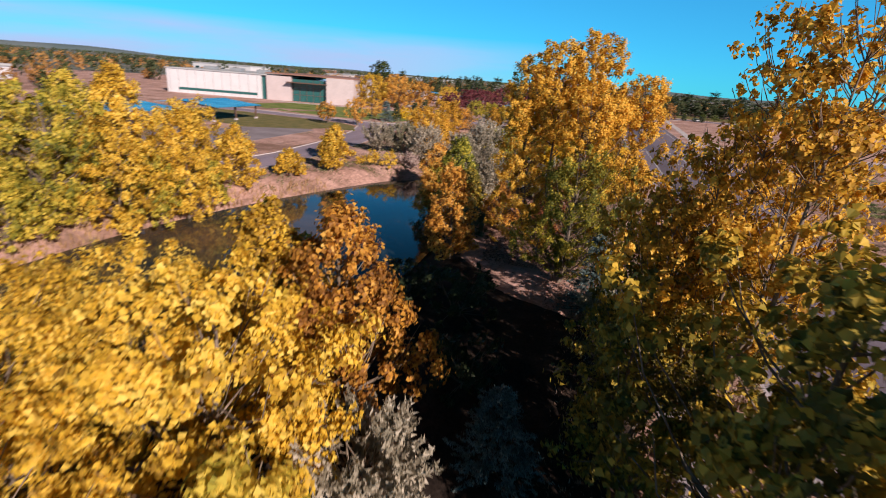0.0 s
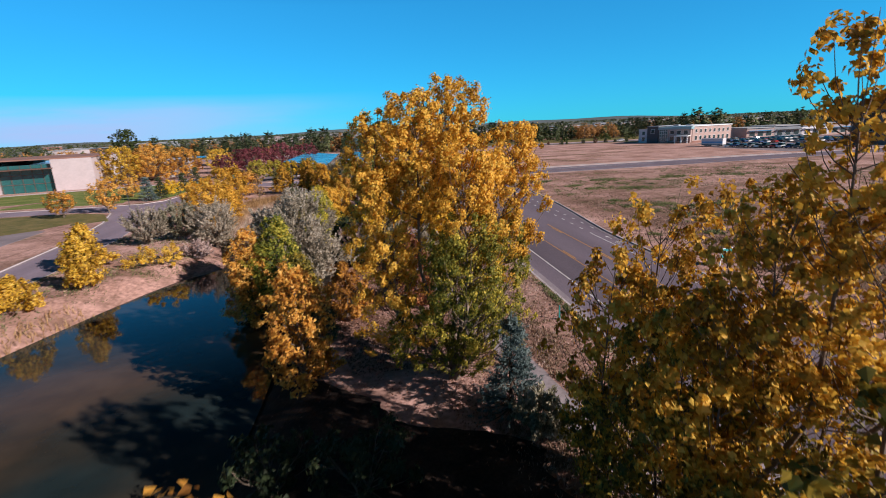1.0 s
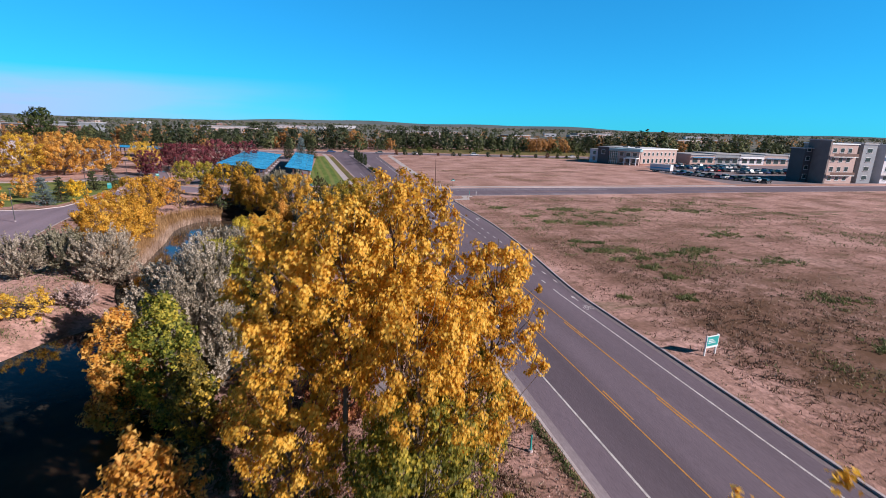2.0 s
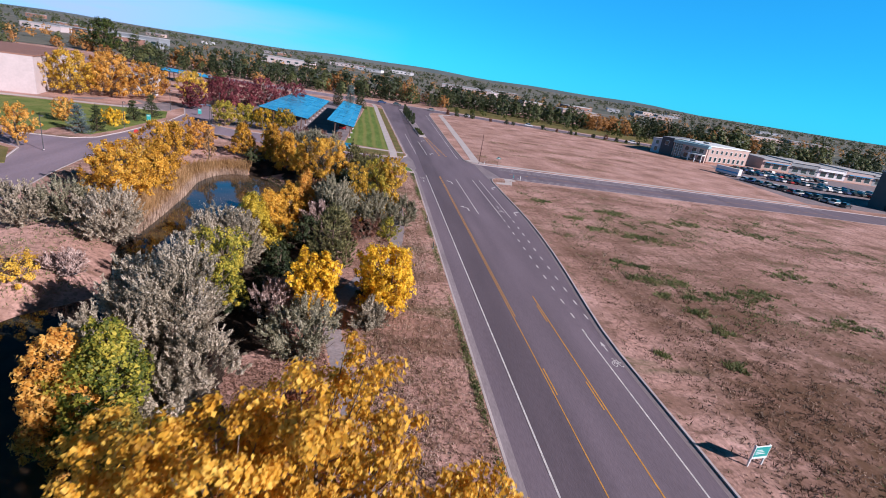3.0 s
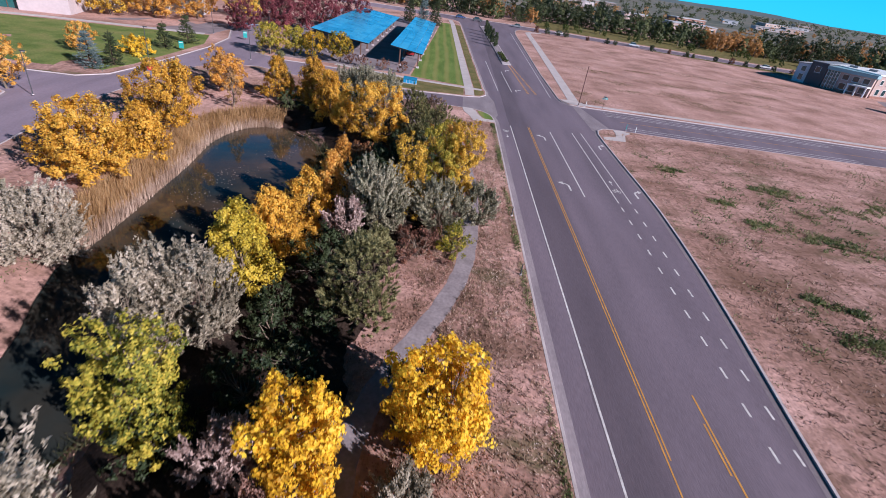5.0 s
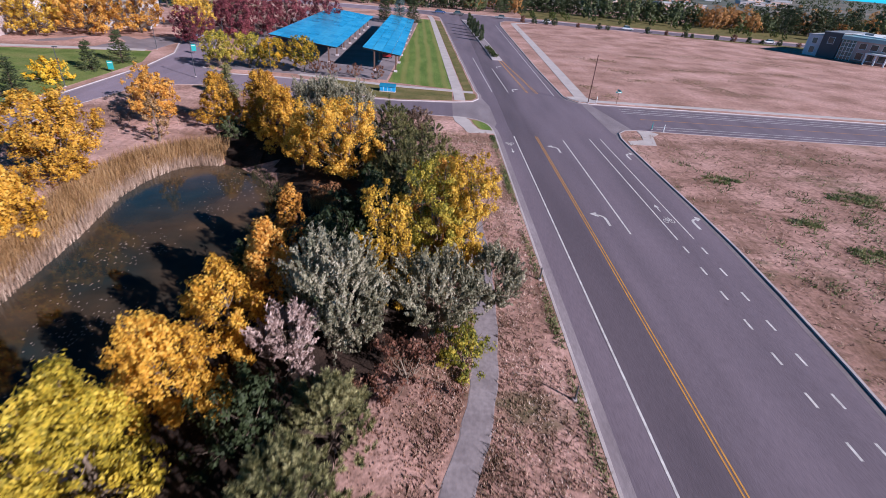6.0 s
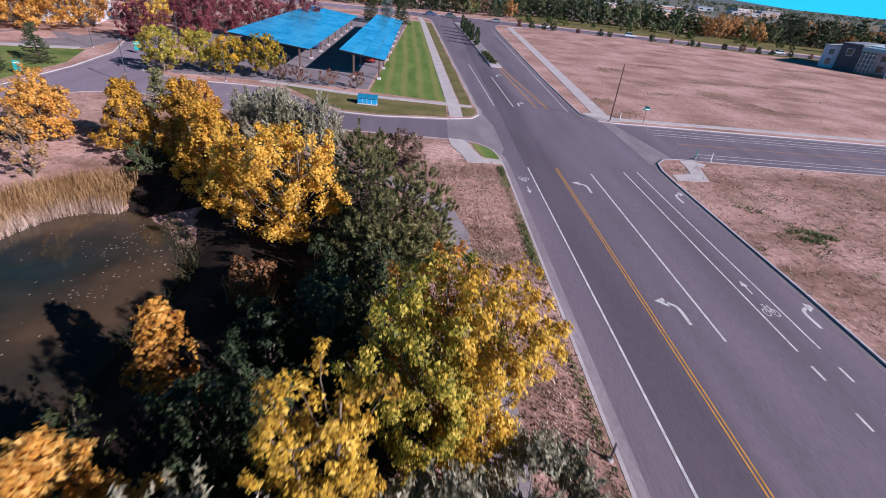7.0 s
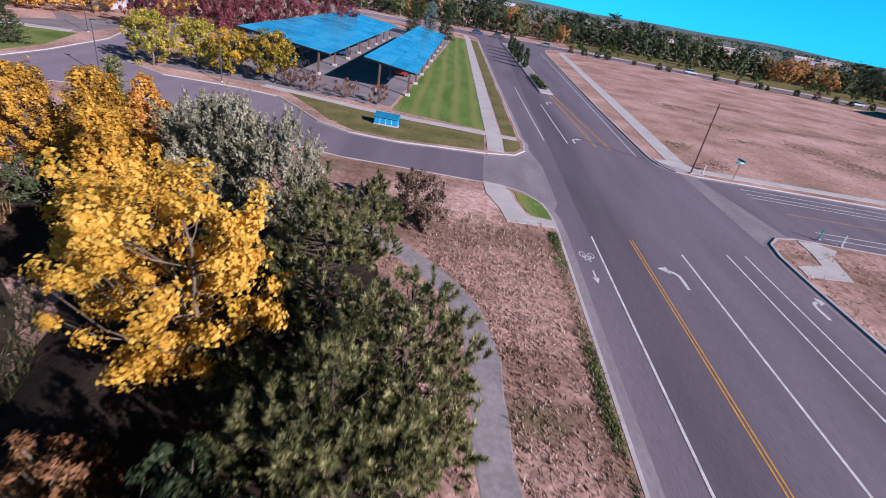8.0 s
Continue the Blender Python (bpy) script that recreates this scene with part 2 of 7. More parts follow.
M_BARK = material("bark", [(0.10, 0.075, 0.055), (0.24, 0.19, 0.15)], 3.0, 0.95, 0.1, 0.6, 18, (1, 1, 0.3))
M_DARKBARK = material("dark_pine_bark", [(0.045, 0.033, 0.026), (0.11, 0.08, 0.06)], 3.0, 0.95, 0.1, 0.6, 18, (1, 1, 0.3))


def leaf_mat(name, colours, scale=0.35, translucent=0.35, island=0.4, obj=0.25, rough=0.55):
    return material(name, colours, scale, rough, 0.25, translucent=translucent, island=island, obj_random=obj, detail=3)


L_GOLD = leaf_mat("golden_leaves", [(0.32, 0.19, 0.03), (0.62, 0.385, 0.04), (0.81, 0.525, 0.06), (0.87, 0.64, 0.13)], 0.5, 0.46, 0.4)
L_ORANGE = leaf_mat("orange_leaves", [(0.28, 0.125, 0.03), (0.55, 0.26, 0.042), (0.74, 0.385, 0.065), (0.80, 0.50, 0.13)], 0.5, 0.46, 0.4)
L_YGREEN = leaf_mat("yellow_green_leaves", [(0.14, 0.15, 0.025), (0.36, 0.32, 0.045), (0.60, 0.47, 0.065), (0.78, 0.58, 0.10)], 0.5, 0.46, 0.4)
L_LEMON = leaf_mat("lemon_yellow_leaves", [(0.25, 0.205, 0.026), (0.53, 0.41, 0.04), (0.72, 0.54, 0.055), (0.80, 0.63, 0.10)], 0.5, 0.46, 0.4)
L_AMBER = leaf_mat("amber_leaves", [(0.29, 0.15, 0.024), (0.585, 0.32, 0.036), (0.775, 0.445, 0.05), (0.83, 0.55, 0.10)], 0.5, 0.46, 0.4)
L_SCARLET = leaf_mat("rust_red_leaves", [(0.14, 0.045, 0.028), (0.30, 0.105, 0.045), (0.45, 0.20, 0.07)], 0.5, 0.4)
L_FARORANGE = leaf_mat("far_orange_leaves", [(0.27, 0.125, 0.04), (0.42, 0.21, 0.065), (0.50, 0.275, 0.095)], 0.1, 0.3, 0.12)
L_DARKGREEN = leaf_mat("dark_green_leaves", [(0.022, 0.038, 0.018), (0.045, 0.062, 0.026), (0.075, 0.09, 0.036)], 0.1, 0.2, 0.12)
L_FARGREEN = leaf_mat("far_green_leaves", [(0.05, 0.07, 0.028), (0.095, 0.115, 0.042), (0.15, 0.155, 0.06)], 0.1, 0.2, 0.12)
L_LIME = leaf_mat("lime_green_leaves", [(0.07, 0.10, 0.018), (0.20, 0.22, 0.035), (0.40, 0.37, 0.05), (0.66, 0.53, 0.08)], 0.5, 0.46, 0.4)
L_TURN = leaf_mat("turning_leaves", [(0.06, 0.07, 0.012), (0.20, 0.17, 0.018), (0.46, 0.29, 0.02), (0.70, 0.40, 0.03)], 0.5, 0.36, 0.4)
L_OLIVE = leaf_mat("olive_green_leaves", [(0.10, 0.09, 0.018), (0.24, 0.19, 0.03), (0.43, 0.30, 0.04), (0.68, 0.44, 0.06)], 0.35, 0.3)
L_BRIGHT = leaf_mat("bright_yellow_leaves", [(0.46, 0.26, 0.02), (0.80, 0.49, 0.026), (0.90, 0.61, 0.035), (0.92, 0.69, 0.09)], 0.5, 0.45, 0.35)
L_SILVER = leaf_mat("silver_grey_leaves", [(0.20, 0.176, 0.126), (0.415, 0.364, 0.278), (0.59, 0.515, 0.42)], 0.45, 0.34, 0.4, 0.12)
L_SAGE = leaf_mat("sage_grey_leaves", [(0.15, 0.147, 0.09), (0.315, 0.295, 0.20), (0.475, 0.43, 0.325)], 0.45, 0.3, 0.4, 0.12)
L_PINKGREY = leaf_mat("pinkish_grey_leaves", [(0.26, 0.18, 0.16), (0.46, 0.34, 0.31), (0.58, 0.46, 0.42)], 0.5, 0.25, 0.5, 0.1)
L_GREEN = leaf_mat("green_leaves", [(0.025, 0.045, 0.012), (0.065, 0.095, 0.02), (0.13, 0.15, 0.03)])
L_PINE = leaf_mat("pine_needles", [(0.03, 0.038, 0.014), (0.145, 0.145, 0.052), (0.37, 0.335, 0.15)], 1.4, 0.15, 0.3, 0.1)
L_OLIVEPINE = leaf_mat("olive_pine_needles", [(0.05, 0.055, 0.022), (0.19, 0.185, 0.075), (0.42, 0.385, 0.19)], 1.4, 0.15, 0.3, 0.1)
L_DARKPINE = leaf_mat("dark_conifer_needles", [(0.02, 0.034, 0.014), (0.05, 0.072, 0.028), (0.10, 0.115, 0.05)], 0.1, 0.15, 0.5, 0.2)
L_SPRUCE = leaf_mat("blue_spruce_needles", [(0.05, 0.085, 0.085), (0.12, 0.175, 0.17), (0.20, 0.26, 0.25)], 0.6, 0.15, 0.4, 0.1)
L_MAROON = leaf_mat("maroon_leaves", [(0.08, 0.018, 0.024), (0.20, 0.045, 0.058), (0.32, 0.09, 0.10)], 0.5, 0.3, 0.4, 0.15)
L_BRONZE = leaf_mat("bronze_leaves", [(0.14, 0.06, 0.028), (0.29, 0.135, 0.058), (0.40, 0.215, 0.10)], 0.5, 0.3, 0.4, 0.15)
L_RUST = leaf_mat("rust_leaves", [(0.09, 0.04, 0.03), (0.20, 0.085, 0.055), (0.28, 0.15, 0.10)], 0.6, 0.25, 0.4, 0.15)
L_REED = leaf_mat("dry_reed", [(0.20, 0.112, 0.046), (0.36, 0.215, 0.095), (0.48, 0.32, 0.165)], 0.3, 0.25, 0.5, 0.1)
L_PALEREED = leaf_mat("bleached_reed", [(0.34, 0.24, 0.18), (0.50, 0.37, 0.29), (0.62, 0.49, 0.40)], 0.3, 0.25, 0.5, 0.1)
L_WEED = leaf_mat("weeds", [(0.05, 0.08, 0.028), (0.13, 0.17, 0.055), (0.23, 0.23, 0.10)], 0.3, 0.2, 0.5, 0.1)
L_SHADESEDGE = leaf_mat("shade_toned_sedge", [(0.02, 0.028, 0.012), (0.05, 0.055, 0.022), (0.11, 0.09, 0.04)], 0.3, 0.2, 0.5, 0.1)
L_BROWNWEED = leaf_mat("brown_weeds", [(0.075, 0.048, 0.032), (0.155, 0.098, 0.065), (0.25, 0.17, 0.115)], 0.3, 0.2, 0.5, 0.1)
L_FARWEED = leaf_mat("olive_brown_weeds", [(0.15, 0.11, 0.06), (0.23, 0.175, 0.10), (0.32, 0.235, 0.15)], 0.3, 0.2, 0.5, 0.1)
L_STUBBLE = leaf_mat("dry_stubble", [(0.11, 0.072, 0.046), (0.205, 0.135, 0.088), (0.31, 0.22, 0.15)], 0.3, 0.2, 0.5, 0.1)
# leaf mould, darkened until the shade below the trees is in its colour
M_SHADED_MOULD = material("shaded_leaf_mould", [(0.016, 0.012, 0.011), (0.031, 0.022, 0.018), (0.064, 0.043, 0.034)], 0.5, 0.95, 0.08, 0.8, 9, fine=(7, 0.35))
# far fields, their greens and tans shifted to blue for distance haze
M_FARLAND = material("hazed_far_fields", [(0.085, 0.10, 0.085), (0.14, 0.145, 0.12), (0.24, 0.19, 0.16)], 0.012, 0.95, 0.1, fine=(0.06, 0.25), stretch=(0.35, 1.6, 1))
L_STRAW = leaf_mat("straw_grass", [(0.24, 0.15, 0.105), (0.40, 0.265, 0.195), (0.52, 0.37, 0.29)], 0.3, 0.2, 0.5, 0.1)
L_PALESTRAW = leaf_mat("bleached_straw", [(0.44, 0.33, 0.28), (0.58, 0.45, 0.39), (0.68, 0.56, 0.50)], 0.3, 0.2, 0.5, 0.1)
L_DARKLITTER = leaf_mat("old_fallen_leaves", [(0.10, 0.054, 0.041), (0.18, 0.098, 0.072), (0.27, 0.155, 0.118)], 0.4, 0.1, 0.6, 0.1)
L_LITTER = leaf_mat("fallen_leaves", [(0.17, 0.085, 0.06), (0.29, 0.155, 0.11), (0.42, 0.26, 0.19)], 0.4, 0.1, 0.6, 0.1)


def plain(name, c, rough=0.5, metal=0.0, spec=0.4, var=0.12, scale=1.5):
    a, b = tuple(v * (1 - var) for v in c), tuple(min(1, v * (1 + var)) for v in c)
    return material(name, [a, b], scale, rough, spec, metal=metal, fine=(scale * 6, 0.05))


M_WHITEWALL = plain("white_metal_panel", (0.56, 0.55, 0.57), 0.6, var=0.05, scale=0.3)
M_PINKWALL = plain("pale_pink_stucco", (0.47, 0.40, 0.40), 0.9, var=0.06, scale=0.4)
M_DARKWALL = plain("dark_grey_panel", (0.055, 0.058, 0.065), 0.6, scale=0.3)
M_GREYWALL = plain("grey_panel", (0.22, 0.24, 0.26), 0.7, scale=0.3)
M_TANWALL = plain("tan_stucco", (0.42, 0.31, 0.275), 0.9, var=0.06, scale=0.4)
M_TAUPE = plain("shaded_taupe_stucco", (0.17, 0.145, 0.14), 0.9, scale=0.4)
M_PALEPANEL = plain("pale_blue_grey_panel", (0.46, 0.50, 0.54), 0.6, var=0.05, scale=0.3)
M_SEAFOAM = plain("seafoam_metal_fascia", (0.22, 0.36, 0.39), 0.5, var=0.06, scale=0.3)
M_BRICK = plain("red_brown_brick", (0.25, 0.13, 0.10), 0.9, scale=0.8)
M_ROOF = plain("roof_membrane", (0.36, 0.37, 0.38), 0.8, scale=0.2)
M_STEEL = plain("painted_steel", (0.14, 0.08, 0.06), 0.5, 0.2)
M_RUST = plain("rusted_pole", (0.09, 0.035, 0.03), 0.7, 0.1)
M_TEAL = plain("teal_sign_paint", (0.02, 0.30, 0.29), 0.4)
M_BLUE = plain("blue_panel", (0.02, 0.28, 0.55), 0.35)
M_SIGNW = plain("white_sign_paint", (0.70, 0.74, 0.74), 0.5)
M_GLASS = plain("dark_window_glass", (0.02, 0.045, 0.05), 0.08, 0.0, 0.8)
M_TEALGLASS = plain("teal_curtain_glass", (0.015, 0.10, 0.10), 0.1, 0.0, 0.8)
M_TYRE = plain("tyre_rubber", (0.02, 0.02, 0.02), 0.9)
M_RIM = plain("alloy_rim", (0.4, 0.4, 0.4), 0.35, 0.8)
M_LAMP = plain("headlamp_lens", (0.6, 0.6, 0.58), 0.2)

# ---------------------------------------------------------------- mesh helpers


def part(name, bm, mat, parent=None, label=""):
    """Links a bmesh as one mesh object, under a thing where one is given."""
    me = bpy.data.meshes.new(name)
    bm.to_mesh(me)
    bm.free()
    me.materials.append(mat)
    ob = new(name, me)
    if parent is not None:
        ob.parent = parent
    return tagged(ob, label)


def raw(name, verts, faces, mat, parent=None, label="", smooth=False):
    """A mesh object from arrays of vertices and equal-sided faces."""
    me = bpy.data.meshes.new(name)
    verts, faces = np.asarray(verts, np.float32), np.asarray(faces, np.int32)
    k = faces.shape[1]
    me.vertices.add(len(verts))
    me.vertices.foreach_set("co", verts.ravel())
    me.loops.add(faces.size)
    me.loops.foreach_set("vertex_index", faces.ravel())
    me.polygons.add(len(faces))
    me.polygons.foreach_set("loop_start", np.arange(0, faces.size, k, dtype=np.int32))
    me.polygons.foreach_set("use_smooth", np.full(len(faces), smooth))
    me.update(calc_edges=True)
    me.materials.append(mat)
    ob = new(name, me)
    if parent is not None:
        ob.parent = parent
    return tagged(ob, label)


def empty(name, x, y, z=0.0, rz=0.0, **tags):
    ob = new(name)
    ob.empty_display_size = 0.3
    ob.matrix_basis = pose(x, y, z, 0, 0, rz)
    return tagged(ob, **tags)


def box(bm, x0, x1, y0, y1, z0, z1, bevel=0.0):
    r = bmesh.ops.create_cube(bm, size=1.0, matrix=Matrix.LocRotScale(((x0 + x1) / 2, (y0 + y1) / 2, (z0 + z1) / 2), None, (x1 - x0, y1 - y0, z1 - z0)))
    if bevel:
        es = list({e for v in r["verts"] for e in v.link_edges})
        bmesh.ops.bevel(bm, geom=es, offset=bevel, segments=1, affect="EDGES")
    return bm


def boxed(name, dims, mat, parent=None, label="", bevel=0.0):
    return part(name, box(bmesh.new(), *dims, bevel), mat, parent, label)


def cyl(bm, p, q, r0, r1=None, sides=10):
    p, q = Vector(p), Vector(q)
    m = Matrix.Translation((p + q) / 2) @ (q - p).to_track_quat("Z", "Y").to_matrix().to_4x4()
    bmesh.ops.create_cone(bm, cap_ends=True, segments=sides, radius1=r0, radius2=r0 if r1 is None else r1, depth=(q - p).length, matrix=m)
    return bm


def prism(pts, z0, z1):
    """A flat slab over a plan polygon."""
    bm = bmesh.new()
    f = bm.faces.new([bm.verts.new((x, y, z1)) for x, y in pts])
    if f.normal_update() or f.normal.z < 0:
        f.normal_flip()
    r = bmesh.ops.extrude_face_region(bm, geom=[f])
    for v in r["geom"]:
        if isinstance(v, bmesh.types.BMVert):
            v.co.z = z0
    bmesh.ops.recalc_face_normals(bm, faces=bm.faces)
    bmesh.ops.triangulate(bm, faces=[f for f in bm.faces if len(f.verts) > 4])
    return bm


def offset_line(pts, d):
    """A plan polyline moved d to its left."""
    p = np.asarray(pts, float)
    t = np.gradient(p, axis=0)
    seg = np.diff(p, axis=0)
    seg /= np.linalg.norm(seg, axis=1, keepdims=True)
    n0 = np.vstack([seg[:1], seg])
    n1 = np.vstack([seg, seg[-1:]])
    nn = n0 + n1
    nn /= np.linalg.norm(nn, axis=1, keepdims=True)
    c = (nn * n0).sum(1, keepdims=True)
    nrm = np.stack([-nn[:, 1], nn[:, 0]], 1)
    return p + nrm * d / np.maximum(c, 0.6)


def smooth_line(pts, step=1.0):
    """A Catmull-Rom line through plan points."""
    p = np.asarray(pts, float)
    p = np.vstack([2 * p[0] - p[1], p, 2 * p[-1] - p[-2]])
    out = []
    for i in range(1, len(p) - 2):
        k = max(2, int(np.linalg.norm(p[i + 1] - p[i]) / step))
        for u in np.arange(k) / k:
            a, b, c, d = p[i - 1], p[i], p[i + 1], p[i + 2]
            out.append(0.5 * (2 * b + (c - a) * u + (2 * a - 5 * b + 4 * c - d) * u * u + (3 * b - a - 3 * c + d) * u ** 3))
    out.append(p[-2])
    return np.array(out)


def strip(name, lines, zs, mat, parent=None, label=""):
    """A ribbon of faces through parallel plan lines at the heights zs."""
    n = len(lines[0])
    v = np.concatenate([np.c_[l, np.full(n, z)] for l, z in zip(lines, zs)])
    f = [(a * n + i, a * n + i + 1, (a + 1) * n + i + 1, (a + 1) * n + i) for a in range(len(lines) - 1) for i in range(n - 1)]
    return raw(name, v, f, mat, parent, label)


def inside(poly, x, y):
    """Which of the points x, y lie inside the plan polygon."""
    x, y = np.asarray(x, float), np.asarray(y, float)
    r = np.zeros(x.shape, bool)
    q = np.asarray(poly, float)
    for (x0, y0), (x1, y1) in zip(q, np.roll(q, -1, 0)):
        c = (y0 > y) != (y1 > y)
        r ^= c & (x < (x1 - x0) * (y - y0) / (y1 - y0 + 1e-12) + x0)
    return r


def edge_distance(poly, x, y):
    x, y = np.asarray(x, float), np.asarray(y, float)
    best = np.full(x.shape, 1e9)
    q = np.asarray(poly, float)
    for a, b in zip(q, np.roll(q, -1, 0)):
        d = b - a
        u = np.clip(((x - a[0]) * d[0] + (y - a[1]) * d[1]) / (d @ d), 0, 1)
        best = np.minimum(best, np.hypot(x - a[0] - u * d[0], y - a[1] - u * d[1]))
    return best

# ---------------------------------------------------------------- plan of the ground
VERGE = 0.12            # height of the land beside the kerbs
WATER = -1.2
# kerb lines of the street net, each running with the road on its right
WEST_KERB = [(-5.4, -300), (-5.4, 99.5), (-5.5, 101.8), (-5.9, 104), (-7.2, 105.8), (-9, 106.5)]
LOT_DRIVE_EAST = [(-16.8, 106.7), (-22, 106.8), (-30, 108.5), (-40, 112.5), (-47, 115), (-52, 113.5), (-55, 108.5), (-56.5, 100), (-56.5, 86),
                  (-55, 72), (-52.5, 58), (-51, 40), (-52, 20), (-58, 0), (-66, -30), (-76, -70)]
LOT_DRIVE_WEST = [(-83, -70), (-72.5, -30), (-64.5, 0), (-58.6, 20), (-57.4, 40), (-59, 58), (-62, 72), (-66, 83), (-72, 86), (-130, 88)]
LAWN_DRIVE = [(-130, 95), (-72, 93.5), (-65, 94), (-62.3, 97), (-61.5, 104), (-61, 118), (-60.8, 126), (-62, 138), (-70, 160)]
SIDE_STREET = [(-63, 163), (-55, 138), (-52, 127), (-46, 123.8), (-38, 123.8), (-33, 123), (-30, 120), (-26.5, 116), (-23, 114.2), (-18.6, 113.8), (-10, 115)]
NORTH_WEST = [(-7.2, 116), (-6.1, 118), (-5.9, 121), (-6.2, 123), (-10.6, 234), (-11.5, 250), (-14, 255), (-19, 258), (-40, 260), (-200, 266)]
NORTH_FAR = [(-200, 284), (-40, 279), (24, 272), (125, 255), (225, 238)]
NORTH_EAST = [(222, 224), (120, 241), (30, 255.5), (20, 256), (15, 253), (12.6, 247), (11.2, 235), (9.1, 150), (9.0, 124), (9.4, 121.8), (10.6, 120.2), (12.4, 119.7),
              (33, 119.8), (230, 119.5)]
EAST_KERB = [(230, 107), (92, 107), (60, 106), (22.4, 105.5), (15, 105.7), (13.2, 105.2), (12.0, 103.8), (11.5, 101.5), (11.4, 98), (11.4, 90), (11.45, 80), (11.35, 73.5), (11.0, 67),
             (10.45, 60), (9.7, 53), (8.7, 45), (8.15, 40), (7.95, 36), (7.95, 26), (7.95, -300)]
ROAD = WEST_KERB + LOT_DRIVE_EAST + LOT_DRIVE_WEST + LAWN_DRIVE + SIDE_STREET + NORTH_WEST + NORTH_FAR + NORTH_EAST + EAST_KERB
POND = [tuple(p) for p in smooth_line([
    (-52, -60), (-50, -30), (-47.5, -8), (-47.6, 5.8), (-46, 17), (-42, 30), (-38.5, 38), (-35.2, 41.5), (-36, 46), (-38.3, 52), (-38.9, 62),
    (-39.5, 72), (-40.3, 79), (-39.3, 84.5), (-36.5, 87.6), (-32.5, 87), (-28.8, 83.5), (-27, 79.5), (-27.2, 74), (-27.3, 66), (-28.6, 56),
    (-29.8, 48), (-28.6, 40), (-29.3, 33), (-26.5, 25), (-25.2, 16), (-25.5, 6), (-26.5, -4), (-29, -16), (-33, -30), (-37, -50), (-43, -66), (-52, -60)], 3.0)][:-1]


def land(x, y):
    """Height of the ground: the verge level, dipping to the pond."""
    x, y = np.asarray(x, float), np.asarray(y, float)
    d = edge_distance(POND, x, y) * np.where(inside(POND, x, y), -1, 1)
    u = np.clip((d + 1.2) / 5.0, 0, 1)
    z = VERGE + (WATER - 0.45 - VERGE) * (1 - u * u * (3 - 2 * u))
    far = np.hypot(x + 10, y - 60)
    return z + 0.05 * np.sin(x * 0.7 + 2.1 * np.sin(y * 0.31)) * np.sin(y * 0.53) * np.clip((d - 3) / 6, 0, 1) * np.clip((260 - far) / 60, 0, 1) * np.clip((-17 - x) / 4, 0, 1) * 0.6


def land1(x, y):
    return float(land(np.array([x]), np.array([y]))[0])


def build_ground():
    from mathutils import geometry
    pts = []
    step = lambda a, b, s: np.arange(a, b, s)  # noqa: E731
    gx, gy = np.meshgrid(step(-56, -20, 1.7), step(-66, 94, 1.7))
    pts.append(np.c_[gx.ravel(), gy.ravel()])
    gx, gy = np.meshgrid(np.r_[step(-130, -56, 7), step(-20, 140, 6)], step(-120, 300, 7))
    pts.append(np.c_[gx.ravel(), gy.ravel()])
    for r in (420, 700, 1200, 2200, 4200):
        a = np.linspace(0, 2 * math.pi, 48, endpoint=False)
        pts.append(np.c_[r * np.cos(a), 60 + r * np.sin(a)])
    p = np.concatenate(pts)
    p = p + np.random.RandomState(4).uniform(-0.15, 0.15, p.shape)
    keep = (edge_distance(ROAD, p[:, 0], p[:, 1]) > 0.7) & ~inside(ROAD, p[:, 0], p[:, 1])
    p = p[keep]
    n = len(ROAD)
    verts = [Vector(q) for q in ROAD] + [Vector(q) for q in p]
    edges = [(i, (i + 1) % n) for i in range(n)]
    co, _, faces, *_ = geometry.delaunay_2d_cdt(verts, edges, [], 0, 1e-4)
    co = np.array([(c[0], c[1]) for c in co])
    f = np.array([t for t in faces if len(t) == 3])
    mid = co[f].mean(1)
    f = f[~inside(ROAD, mid[:, 0], mid[:, 1])]
    a, b, c = co[f[:, 0]], co[f[:, 1]], co[f[:, 2]]
    flip = ((b - a)[:, 0] * (c - a)[:, 1] - (b - a)[:, 1] * (c - a)[:, 0]) < 0
    f[flip] = f[flip][:, ::-1]
    z = land(co[:, 0], co[:, 1])
    return raw("ground", np.c_[co, z], f, M_GROUND, smooth=True)


tagged(build_ground(), "dry pinkish grassland with sparse weeds and bare earth", "ground", kind="structure")
tagged(part("road", prism(ROAD, -0.25, 0.0), M_ASPHALT), "worn grey asphalt street with side streets and a crossing", "road", kind="structure")


def far_land():
    """The built-up and farmed plain beyond the woods, out to the horizon."""
    n = 64
    rings = [(330, 0.2), (420, 0.5), (900, 0.9), (2000, 1.4), (4100, 2.0)]
    v = [(-10 + r * math.cos(2 * math.pi * i / n), 60 + r * math.sin(2 * math.pi * i / n), z) for r, z in rings for i in range(n)]
    f = [(a * n + i, (a + 1) * n + i, (a + 1) * n + (i + 1) % n, a * n + (i + 1) % n) for a in range(len(rings) - 1) for i in range(n)]
    return tagged(raw("far_land", v, f, M_FARLAND), "dull green and tan plain with a bluish haze tint, reaching the horizon", "plain", kind="structure")


far_land()


